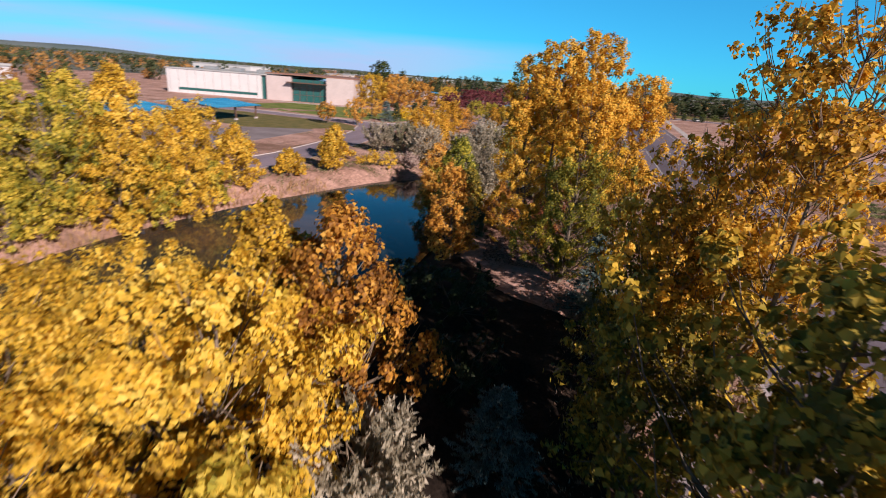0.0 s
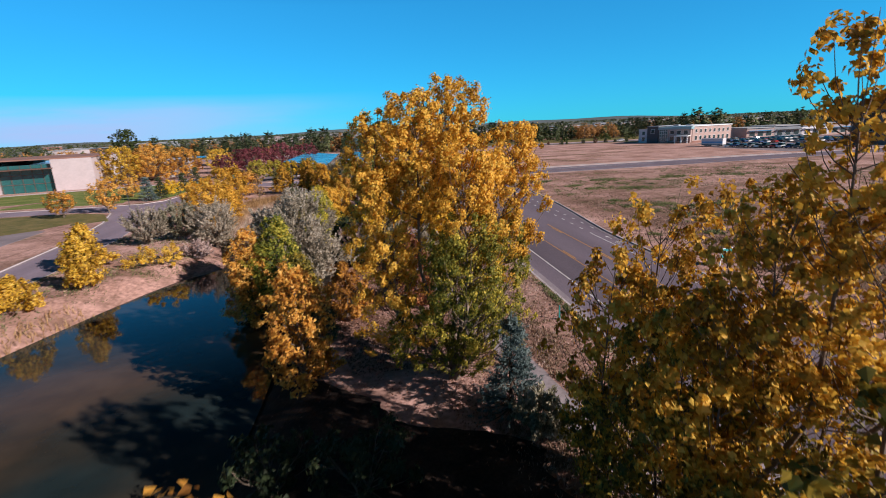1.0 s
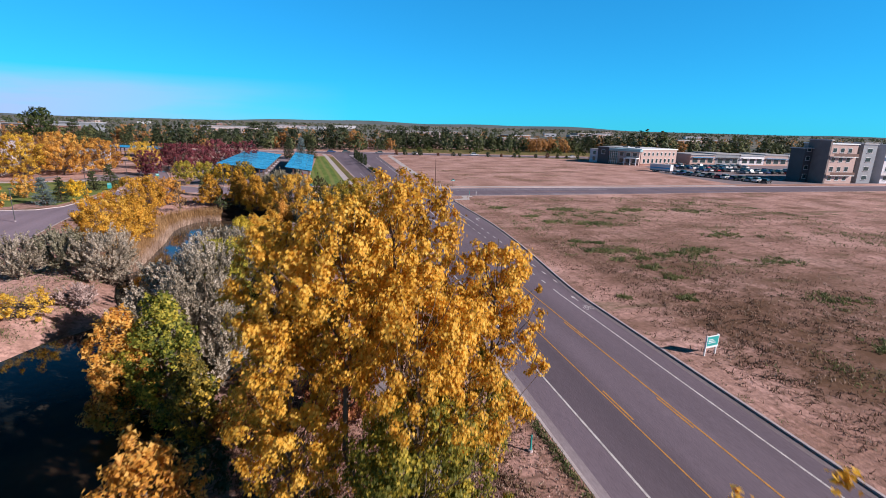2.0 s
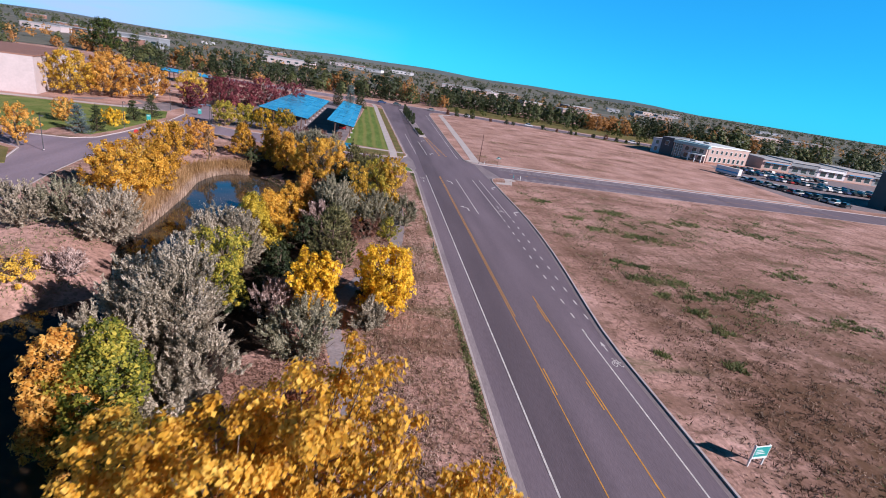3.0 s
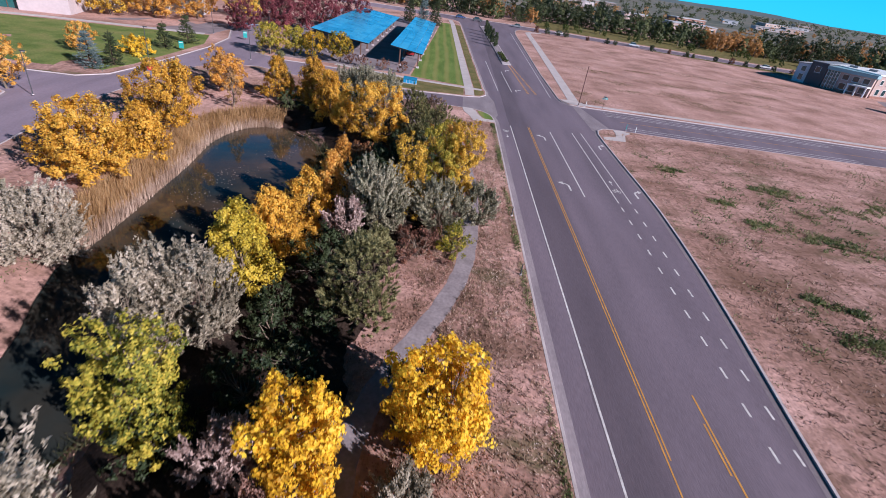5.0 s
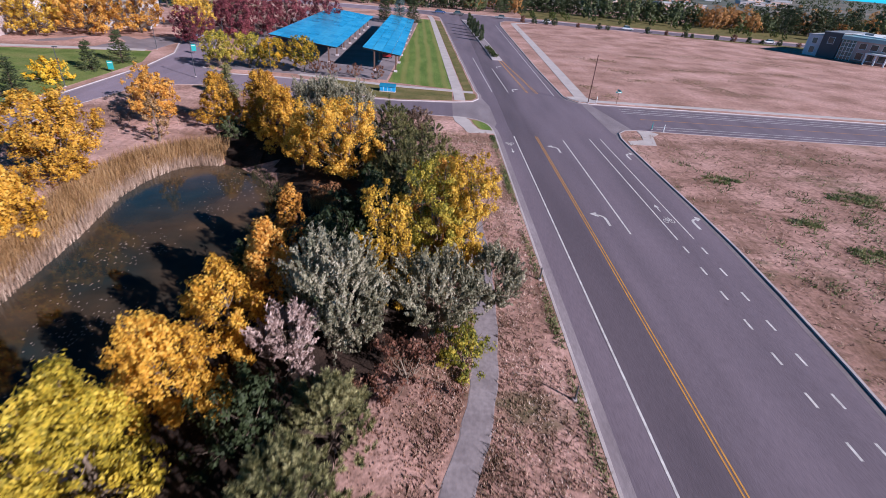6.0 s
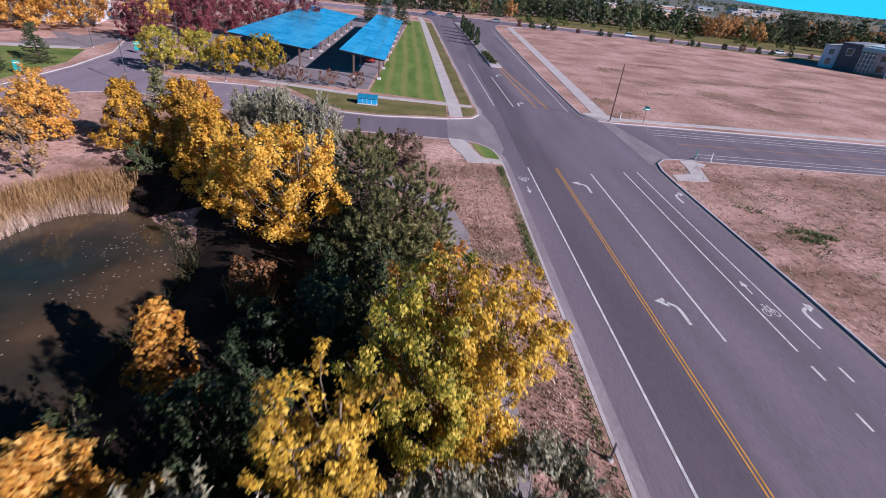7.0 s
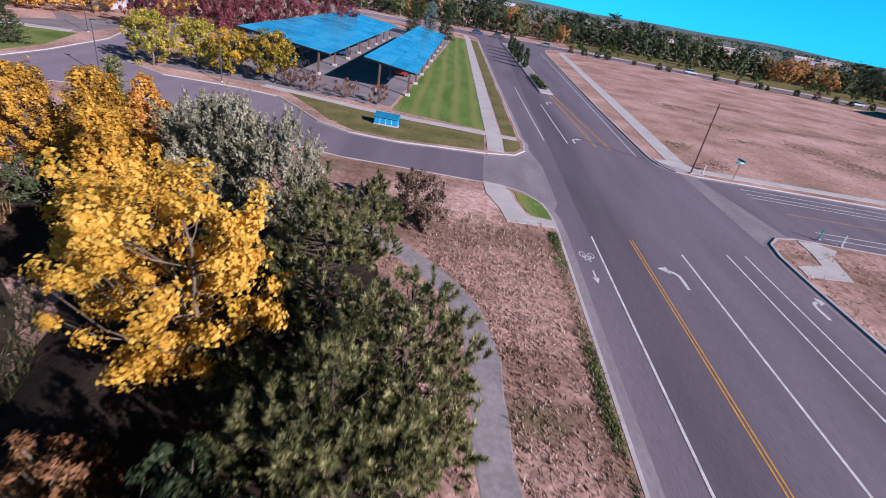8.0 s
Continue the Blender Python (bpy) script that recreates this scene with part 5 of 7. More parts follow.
# bush added behind the yellow cottonwood to widen the shade it casts
broadleaf(450, -12.9, 42.9, 3.2, 0.05, 1.3, L_DARKGREEN, "dark green willow added to widen the shade of a yellow cottonwood", 0.8, 0.18, "low", 3, G_PATH, name="willow_bush")
conifer(27, -17.3, 49.0, 6.2, 2.4, "broad olive-green pine beside the trail", "pine", tufts=440, blades=100, blade=0.3, base=0.2, mat=L_OLIVEPINE)
conifer(176, -17.0, 53.6, 4.4, 2.0, "green pine behind a broader one", "pine", tufts=300, blades=90, blade=0.3, base=0.2, mat=L_OLIVEPINE)
broadleaf(28, -25.0, 51.4, 6.1, 0.3, 2.4, L_LEMON, "lemon-yellow cottonwood at the water", 1.5, 0.18, "egg", 2)
broadleaf(29, -24.0, 55.8, 5.4, 0.2, 2.3, L_AMBER, "golden cottonwood at the water", 1.35, 0.18, "egg", 2)
broadleaf(30, -23.2, 59.4, 5.5, 0.2, 2.1, L_AMBER, "amber cottonwood on the bank", 1.0, 0.18)
broadleaf(31, -22.2, 63.0, 5.8, 0.2, 2.1, L_ORANGE, "small orange cottonwood on the bank", 1.0, 0.21)
broadleaf(32, -22.5, 69.3, 5.2, 0.3, 1.2, L_ORANGE, "slender orange cottonwood on the bank", 1.0, 0.21)
# willows added in very dark green to stand in for the grove's black shade
broadleaf(178, -19.8, 66.6, 4.4, 0.3, 1.9, L_DARKGREEN, "dark green willow added to darken the grove", 0.8, 0.2, "low", 3, name="willow_bush")
broadleaf(181, -20.6, 54.0, 3.4, 0.2, 1.9, L_DARKGREEN, "dark green willow added to darken the grove", 0.8, 0.2, "low", 3, name="willow_bush")
# more such added willows, spread where the ground should look shaded
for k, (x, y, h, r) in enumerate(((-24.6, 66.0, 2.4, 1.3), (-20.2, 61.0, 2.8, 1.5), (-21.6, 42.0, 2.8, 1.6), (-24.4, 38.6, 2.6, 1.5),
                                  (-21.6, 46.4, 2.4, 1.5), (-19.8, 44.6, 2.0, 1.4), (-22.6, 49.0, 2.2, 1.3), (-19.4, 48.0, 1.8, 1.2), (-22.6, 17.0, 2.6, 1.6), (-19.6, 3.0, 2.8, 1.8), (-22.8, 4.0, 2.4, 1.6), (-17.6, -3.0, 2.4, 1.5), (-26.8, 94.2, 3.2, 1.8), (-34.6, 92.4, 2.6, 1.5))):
    broadleaf(400 + k, x, y, h, 0.05, r, L_DARKGREEN, "dark green willow added to darken the grove", 0.6, 0.2, "low", 3, name="willow_bush")
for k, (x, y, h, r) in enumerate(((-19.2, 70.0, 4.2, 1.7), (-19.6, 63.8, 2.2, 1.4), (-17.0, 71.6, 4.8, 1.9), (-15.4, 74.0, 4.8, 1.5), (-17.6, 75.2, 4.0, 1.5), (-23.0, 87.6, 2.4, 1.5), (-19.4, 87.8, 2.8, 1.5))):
    broadleaf(430 + k, x, y, h, 0.05, r, L_DARKGREEN, "dark green willow added to darken the grove", 0.8, 0.2, "low", 3, name="willow_bush")
broadleaf(441, -21.6, 77.0, 2.2, 0.05, 1.3, L_BRONZE, "low rust-tan bush at the water's edge", 0.8, 0.16, "low", 3, name="sumac_bush")
silver(33, -17.8, 60.4, 6.0, 0.2, 2.9, "silver-grey olive tree with a twiggy crown", L_SAGE)
silver(34, -19.8, 58.0, 4.2, 0.2, 1.5, "pinkish-grey bush at the bank", L_PINKGREY, name="olive_bush")
broadleaf(35, -15.8, 63.1, 8.2, 0.5, 1.15, L_GOLD, "upright golden-yellow cottonwood in the grove", 1.1, 0.15, "broad", 2)
broadleaf(36, -12.5, 66.9, 8.3, 0.5, 1.85, L_YGREEN, "tall yellow-green cottonwood beside the trail", 1.1, 0.14, "broad", 3, G_PATH)
broadleaf(37, -11.3, 66.9, 8.7, 0.5, 1.5, L_GOLD, "tall golden cottonwood beside the trail", 1.1, 0.14, "broad", 2, G_PATH)
broadleaf(196, -12.6, 69.3, 7.4, 0.4, 2.0, L_ORANGE, "lower orange cottonwood beside the trail", 1.0, 0.15, "round", 2, G_PATH)
silver(38, -12.8, 62.2, 4.6, 0.1, 2.6, "grey twiggy olive bush beside the trail", L_SAGE, group=G_PATH, name="olive_bush")
silver(39, -9.3, 64.6, 3.8, 0.1, 2.0, "grey twiggy bush on the verge", L_SAGE, group=G_PATH, name="olive_bush")
broadleaf(40, -14.0, 57.8, 2.6, 0.1, 2.0, L_RUST, "low rust-red bush in dry grass", 0.5, 0.15, "low", 3, name="sumac_bush")
broadleaf(41, -11.4, 59.0, 2.7, 0.1, 1.25, L_YGREEN, "low yellow-green bush by the trail", 0.8, 0.15, "low", 3, name="willow_bush")
conifer(42, -13.7, 80.3, 6.4, 3.0, "dense dark green pine beside the trail", "pine", G_PATH, 540, 100, 0.3, 0.2)
conifer(182, -15.1, 77.6, 5.7, 2.9, "broad dark green pine in the grove", "pine", G_PATH, 540, 100, 0.3, 0.2)
conifer(194, -18.3, 80.6, 2.8, 1.3, "young pine in the shade of taller ones", "pine", G_PATH, 170, 80, 0.26, 0.2)
conifer(197, -18.2, 77.2, 2.0, 1.0, "young pine in the shade of taller ones", "pine", G_PATH, 120, 80, 0.26, 0.1)
conifer(43, -17.4, 85.2, 7.0, 2.5, "dark green pine among cottonwoods", "pine", G_PATH, 400, 90, 0.3)
conifer(44, -16.6, 91.4, 4.8, 1.6, "small dark pine at the end of the grove", "pine", G_PATH, 240, 80, 0.28)
broadleaf(183, -14.4, 97.0, 3.3, 0.1, 1.7, L_BROWNWEED, "brown rounded bush at the end of the grove", 1.1, 0.15, "round", 3, name="shrub")
broadleaf(45, -20.9, 82.4, 7.5, 1.4, 3.0, L_AMBER, "bright golden cottonwood with a loose two-headed crown", 1.0, 0.15, "round", 2, kite=True)
broadleaf(46, -25.4, 84.4, 5.8, 1.2, 1.7, L_AMBER, "golden cottonwood over the pond end", 1.0, 0.18)
silver(47, -24.6, 92.6, 7.0, 0.3, 2.9, "silver-grey olive tree behind golden trees", L_SAGE)
silver(48, -20.8, 91.4, 6.8, 0.3, 2.3, "silver-grey olive tree with upright sprays", L_SAGE)
silver(184, -27.6, 97.6, 5.6, 0.3, 2.4, "silver-grey olive tree behind golden trees", L_SAGE)
broadleaf(49, -28.4, 89.4, 6.6, 0.3, 2.5, L_AMBER, "orange-gold cottonwood at the pond end", 1.2, 0.2)
broadleaf(50, -32.0, 93.6, 7.1, 0.3, 2.6, L_AMBER, "amber cottonwood beyond the pond", 1.2, 0.2)
broadleaf(51, -32.2, 98.8, 5.8, 0.4, 2.1, L_ORANGE, "orange cottonwood beyond the pond", 1.0, 0.22)
broadleaf(52, -37.4, 95.6, 6.2, 0.4, 2.4, L_AMBER, "amber cottonwood by the drive", 1.2, 0.2)
broadleaf(53, -44.7, 97.0, 5.3, 0.8, 2.2, L_ORANGE, "small orange tree by the drive", 1.2, 0.24, "round")
broadleaf(54, -48.4, 101.4, 5.2, 1.2, 1.7, L_ORANGE, "thin orange tree by the drive", 0.5, 0.2, "round")
broadleaf(55, -41.2, 89.4, 5.2, 0.8, 1.25, L_REED, "small tree with pale dry leaves", 0.4, 0.18, "egg")
conifer(185, -41.0, 108.6, 4.4, 1.4, "small brownish conifer by the drive", "spruce", G_POND, 420, 12, 0.26, 0.1, L_PINE)
broadleaf(56, -44.2, 78.4, 7.4, 0.5, 3.0, L_AMBER, "broad golden cottonwood on the west bank", 1.5, 0.23, "round", 2)
broadleaf(57, -42.8, 64.2, 6.6, 0.2, 3.5, L_AMBER, "broad golden cottonwood over the reeds", 1.5, 0.23, "round", 2)
broadleaf(58, -42.2, 70.0, 5.4, 0.2, 2.4, L_AMBER, "golden cottonwood over the reeds", 1.5, 0.27)
silver(59, -38.8, 52.4, 4.9, 0.2, 3.0, "broad silver-grey olive tree on the west bank")
silver(60, -43.0, 53.4, 4.6, 0.2, 2.5, "silver-grey olive tree on the west bank", L_SAGE)
silver(61, -46.6, 51.8, 4.2, 0.2, 2.5, "silver-grey olive tree on the west bank")
broadleaf(62, -41.2, 41.0, 1.9, 0.05, 2.6, L_GOLD, "low golden bush on the west bank", 0.7, 0.18, "low", 3, name="willow_bush")
silver(186, -38.2, 43.4, 1.5, 0.05, 1.7, "low straw-grey bush on the west bank", L_PINKGREY, name="olive_bush")
broadleaf(63, -48.2, 41.6, 4.6, 0.5, 2.3, L_GOLD, "small golden tree on the west bank", 1.3, 0.26)
broadleaf(64, -46.8, 28.4, 3.0, 0.2, 1.9, L_GOLD, "low golden tree on the west bank", 1.3, 0.26)
broadleaf(187, -44.6, 33.8, 4.6, 0.4, 1.6, L_GOLD, "slender golden tree on the west bank", 1.3, 0.26)
broadleaf(65, -48.4, 21.4, 5.8, 0.3, 2.7, L_GOLD, "golden cottonwood on the west bank", 1.0, 0.25)
broadleaf(66, -51.8, 11.8, 10.6, 0.4, 4.6, L_GOLD, "tall golden cottonwood on the west bank", 0.72, 0.28)
broadleaf(67, -53.2, 4.4, 9.8, 0.4, 4.4, L_YGREEN, "tall yellow-green cottonwood on the west bank", 0.72, 0.28)
broadleaf(68, -49.4, 1.0, 5.2, 0.2, 2.8, L_YGREEN, "yellow-green cottonwood at the west shore", 0.9, 0.26)
broadleaf(69, -60.0, -3.5, 10.8, 0.6, 4.6, L_GOLD, "tall golden cottonwood behind the west bank", 0.72, 0.3)
broadleaf(70, -54.5, -7.5, 8.4, 0.3, 3.6, L_YGREEN, "yellow-green cottonwood on the west bank", 0.72, 0.3)
broadleaf(71, -60.0, 14.0, 10.0, 0.8, 3.8, L_YGREEN, "tall yellow-green cottonwood behind the bank", 0.72, 0.3)
broadleaf(198, -50.6, 5.2, 9.6, 0.3, 3.6, L_YGREEN, "yellow-green cottonwood at the west shore", 0.72, 0.28, "broad")
broadleaf(199, -48.0, 8.0, 6.6, 0.3, 3.0, L_GOLD, "golden cottonwood at the west shore", 0.9, 0.26, "round")
broadleaf(200, -52.4, 19.6, 8.0, 0.3, 3.8, L_GOLD, "broad golden cottonwood on the west bank", 0.72, 0.26, "round")
broadleaf(201, -46.6, 13.0, 4.8, 0.2, 2.4, L_GOLD, "small golden cottonwood at the west shore", 0.9, 0.24, "round")
broadleaf(190, -49.4, 16.6, 7.6, 0.3, 3.4, L_GOLD, "golden cottonwood at the west shore", 0.9, 0.26)
broadleaf(188, -48.2, 10.0, 4.6, 0.2, 2.6, L_YGREEN, "yellow-green willow at the west shore", 0.9, 0.24, "low", 3, name="willow_bush")
broadleaf(189, -47.6, 16.8, 3.2, 0.2, 1.8, L_YGREEN, "yellow-green willow at the west shore", 0.9, 0.24, "low", 3, name="willow_bush")
# by the drive, the lawn and the car park
G_LOT = "trees round the car park"
for k, (x, y, h) in enumerate(((-49.1, 127.0, 5.4), (-44.9, 128.9, 5.1), (-40.8, 129.0, 4.6), (-35.7, 129.0, 5.2))):
    broadleaf(80 + k, x, y, h + 0.6, 1.7, 2.3, L_TURN if k > 1 else L_YGREEN, "street tree with a flat yellow crown" if k < 2 else "street tree with a flat olive-yellow crown", 1.3, 0.24, "round", 1, G_LOT, 1.2, name="street_tree", fat=1.2)
for k, (x, y, h, r) in enumerate(((-64.5, 150, 7.0, 3.4), (-58.5, 160, 8.6, 4.2), (-54, 166, 8.0, 3.8), (-50.5, 178, 9.2, 4.6), (-44.5, 188, 8.6, 4.4), (-63, 174, 8.0, 4.0))):
    broadleaf(90 + k, x, y, h, 0.8, r, L_MAROON, "dark maroon crab-apple tree with a dense crown", 0.9, 0.3, "round", 2, G_LOT, name="crab_apple_tree")
for k, (x, y) in enumerate(((-30.6, 127.6), (-26.6, 127.2), (-23.0, 126.6), (-33.6, 128.2))):
    broadleaf(100 + k, x, y, 2.3, 0.5, 1.2, L_RUST, "small rust-brown shrub beside the canopy", 0.45, 0.16, "round", 2, G_LOT, name="shrub")
broadleaf(110, -66.8, 84.6, 6.0, 1.6, 2.7, L_ORANGE, "orange shade tree on the turf", 0.8, 0.26, "round", 1, G_LOT)
broadleaf(111, -72.5, 81.0, 4.8, 1.2, 2.0, L_ORANGE, "orange shade tree on the turf", 0.8, 0.26, "round", 1, G_LOT)
conifer(112, -65.8, 98.8, 5.0, 1.9, "blue spruce on the lawn", "spruce", G_LOT, 520, 14, 0.26, 0.1)
conifer(113, -64.6, 102.2, 4.6, 1.4, "dark spruce on the lawn", "spruce", G_LOT, 420, 14, 0.26, 0.1, L_DARKPINE)
broadleaf(114, -66.0, 110.4, 3.2, 0.3, 2.3, L_BRIGHT, "low bright yellow shrub on the lawn", 0.9, 0.26, "low", 3, G_LOT, name="shrub")
conifer(115, -65.8, 119.4, 4.2, 1.5, "dark spruce on the lawn", "spruce", G_LOT, 420, 14, 0.26, 0.1, L_DARKPINE)
conifer(116, -64.8, 126.0, 5.0, 1.8, "dark spruce on the lawn", "spruce", G_LOT, 460, 14, 0.26, 0.1, L_DARKPINE)
broadleaf(117, -73.0, 108.0, 4.6, 1.2, 2.0, L_ORANGE, "small orange tree on the lawn", 0.8, 0.28, "round", 1, G_LOT)
for k, (x, y, h, r) in enumerate(((-92, 146, 11.0, 5.6), (-85, 151, 11.2, 5.8), (-78, 158, 9.6, 5.0), (-71, 170, 8.4, 4.2), (-90, 158, 10.0, 4.6))):
    broadleaf(120 + k, x, y, h, 1.0, r, L_ORANGE if k % 3 else L_GOLD, "orange shade tree in front of the hall", 0.8, 0.36, "round", 1, G_LOT, name="shade_tree")
conifer(130, -24.5, 213, 9.4, 2.6, "blue spruce behind the canopies", "spruce", G_LOT, 420, 12, 0.42, 0.2)
conifer(131, -20.5, 222, 8.2, 2.4, "dark spruce behind the canopies", "spruce", G_LOT, 420, 12, 0.42, 0.2, L_DARKPINE)
conifer(132, -30.0, 222, 9.0, 2.6, "dark spruce behind the canopies", "spruce", G_LOT, 420, 12, 0.42, 0.2, L_DARKPINE)
broadleaf(133, -172, 331, 19.5, 3.0, 7.0, L_GREEN, "tall far tree standing above the woods", 0.9, 0.7, "round", 1, "far woods", name="elm_tree")

# far woods: a few trees, each built once and repeated
rng = np.random.RandomState(77)


def far_kinds():
    out = []
    for k, (mat, lab, h, r) in enumerate(((L_DARKGREEN, "dark green tree of the far woods", 13, 4.6), (L_FARGREEN, "green tree of the far woods", 11, 4.2), (L_FARGREEN, "yellow-green tree of the far woods", 10, 4.0),
                                          (L_FARORANGE, "orange tree of the far woods", 10, 4.4), (L_FARORANGE, "small orange tree of the far woods", 8, 3.6))):
        me = deciduous_mesh(300 + k, h, 0.6, r, 26, 900, 0.72, ("broad", "column", "egg", "round", "round")[k], 0.3, limbs=3, fat=1.3, loose=0.25)
        out.append(plant_tree("woodland_tree", me, 60 + 20 * k, 292, 0, lab, "tree", mat, None, "far woods", z=VERGE))
    for k in range(2):
        needles = conifer_mesh(310 + k, 14 - 3 * k, 0.8, 4.2 - k, 150, 6, 1.2, "spruce", 0.35)[1]
        stem = tube([(0, 0, -0.2), (0.1, 0, 5), (0, 0, 13 - 3 * k)], 0.3, 0.04, 6)
        out.append(plant_tree("conifer_tree", (stem, needles), -10 - 22 * k, 300, 0, "dark conifer of the far woods", "tree", L_DARKPINE, None, "far woods", z=VERGE))
    return out


KINDS = far_kinds()


def repeat(kind, x, y, s):
    ob = copy_thing(KINDS[kind], pose(x, y, VERGE, 0, 0, rng.uniform(0, 360)))
    ob.scale = (s * rng.uniform(0.95, 1.3), s * rng.uniform(0.95, 1.3), s * rng.uniform(0.68, 0.98)) if kind < 5 else (s * rng.uniform(0.8, 1.1),) * 2 + (s * rng.uniform(0.75, 1.0),)
    return ob


for x in np.arange(-150, 30, 4.6):          # dark wood behind the far street
    repeat(rng.choice([0, 0, 5, 6, 1, 1, 2, 3]), x + rng.uniform(-2, 2), 294 + rng.uniform(-6, 6), rng.uniform(0.5, 1.1))
    repeat(rng.choice([0, 1, 1, 0, 3, 5]), x + rng.uniform(-2, 2), 312 + rng.uniform(-6, 10), rng.uniform(0.75, 1.25))
for x in np.arange(30, 215, 4.2):
    south = 322 - 0.2 * (x - 30)
    mix = [5, 0, 6, 0] if x < 56 else [1, 1, 2, 1, 0] if x < 100 else [2, 0, 2] if x < 110 else [3, 3, 4, 2] if x < 145 else [3, 2, 4, 1] if x < 160 else [5, 6, 0] if x < 184 else [3, 1, 2, 3]
    back = [0, 5, 1] if x < 100 else [3, 2, 1] if x < 160 else [5, 0, 3]
    repeat(rng.choice(mix), x + rng.uniform(-2, 2), south + rng.uniform(-3, 5), rng.uniform(0.8, 1.08))
    repeat(rng.choice(back), x + rng.uniform(-2, 2), south + 16 + rng.uniform(-3, 8), rng.uniform(0.85, 1.1))
for x, y, k in ((178, 262, 1.5), (187, 258, 1.75), (193, 262, 1.6), (204, 252, 1.3), (214, 248, 1.4), (223, 250, 1.25), (232, 246, 1.4), (242, 250, 1.3), (252, 244, 1.4), (262, 247, 1.25)):      # tall green trees behind the shops
    repeat(1, x, y, k)
for x in np.arange(180, 440, 8.0):
    repeat(rng.choice([0, 1, 2, 3, 5]), x + rng.uniform(-3, 3), 300 - 0.2 * (x - 180) + rng.uniform(-10, 30), rng.uniform(0.8, 1.1))
for k in range(46):                          # trees of the suburb to the west and north
    x, y = rng.uniform(-330, -70), rng.uniform(195, 420)
    repeat(rng.choice([3, 4, 3, 2, 0, 1, 6]), x, y, rng.uniform(0.6, 0.95))
for k in range(22):
    x, y = rng.uniform(-260, -150), rng.uniform(20, 190)
    repeat(rng.choice([3, 4, 2, 0]), x, y, rng.uniform(0.6, 0.9))


def far_canopy(name, count, x0, x1, y0, y1, h, mat, label, seed):
    """Far woods and hedges as one sheet of leaf clumps."""
    r = np.random.RandomState(seed)
    c = np.c_[r.uniform(x0, x1, count), r.uniform(y0, y1, count), r.uniform(0.3, 0.8, count) * h]
    per = 22
    k = np.repeat(np.arange(count), per)
    d = unit(r, count * per)
    pos = c[k] + d * r.uniform(0.5, 1, count * per)[:, None] * (h * 0.55, h * 0.55, h * 0.45)
    pos[:, 2] = np.maximum(pos[:, 2], 0.3)
    v, f = leaves(r, pos, unit(r, count * per), h * 0.3, h * 0.24)
    return tagged(raw(name, v, f, mat), label, "woods", kind="stuff")


far_canopy("far_woods", 700, -1100, 1100, 350, 800, 6, L_DARKGREEN, "far green woods across the plain", 1)
far_canopy("far_woods", 500, -1100, 1100, 340, 760, 6, L_FARORANGE, "far orange autumn woods across the plain", 2)
far_canopy("far_woods", 1200, -2400, 2400, 800, 2400, 9, L_DARKGREEN, "distant dark woods near the horizon", 3)
far_canopy("far_woods", 500, -2000, 2000, 700, 1800, 8, L_FARGREEN, "distant yellow-green woods near the horizon", 7)
far_canopy("far_woods", 420, 240, 1300, 20, 420, 7, L_DARKGREEN, "far green woods beyond the buildings", 4)
far_canopy("far_woods", 420, -1300, -230, -200, 430, 8, L_DARKGREEN, "far green woods beyond the hall", 5)
far_canopy("far_woods", 260, -900, -230, -100, 430, 7, L_FARORANGE, "far orange woods beyond the hall", 6)


def far_shrubs():
    """Rounded shrubs and small trees on the turf beyond the far street."""
    r = np.random.RandomState(91)
    first = plant_tree("shrub", deciduous_mesh(330, 2.6, 0.2, 1.5, 12, 160, 0.5, "round", 0.08, limbs=3, fat=1.5), 40, 281, 0, "dark green shrub on the far turf", "shrub", L_GREEN, None, "far shrubs", z=VERGE)
    for k in range(34):
        x = r.uniform(30, 235)
        ob = copy_thing(first, pose(x, 284 - 0.17 * (x - 30) + r.uniform(-3, 16), VERGE, 0, 0, r.uniform(0, 360)))
        ob.scale = (r.uniform(0.6, 1.2),) * 3


far_shrubs()

# ---------------------------------------------------------------- median, hedges, poles, signs


def median():
    t = empty("median", 0, 0, label="raised planted median with a pale kerb", category="median", kind="structure")
    line = smooth_line([(1.3, 156.8), (0.9, 175), (0.2, 200), (-1.0, 235), (-1.6, 246)], 4)
    part("edging", prism(ribbon(line, 2.3), -0.05, 0.16), M_CONC, t)
    part("bed", prism(ribbon(line[1:-1], 1.8), 0.1, 0.2), M_GRAVEL, t)
    return t


median()
_r = np.random.RandomState(5)
for k in range(9):
    x, y = 1.15 - 0.05 * k + _r.uniform(-0.15, 0.15), 160.4 + 1.6 * k
    broadleaf(200 + k, x, y, 0.8, 0.1, 0.72, L_GREEN, "low clipped green shrub on the median", 0.5, 0.14, "low", 3, "median planting", name="shrub")
for k, (x, y) in enumerate(((-0.1, 188.0), (-0.5, 196.4), (-0.9, 204.3), (-1.1, 213.0), (-1.4, 224.0))):
    broadleaf(220 + k, x, y, 4.3, 0.1, 0.68, L_DARKPINE, "narrow dark green columnar juniper on the median", 1.6, 0.26, "column", 1, "median planting", name="juniper_tree")


def pole(name, x, y, h, r, mat, label, category):
    t = empty(name, x, y, VERGE, label=label, category=category)
    bm = bmesh.new()
    cyl(bm, (0, 0, 0), (0, 0, h), r, r * 0.7, 10)
    part("shaft", bm, mat, t)
    bm = bmesh.new()
    cyl(bm, (0, 0, 0), (0, 0, 0.12), r * 2.2, r * 2.0, 12)
    part("base", bm, M_CONC, t)
    return t


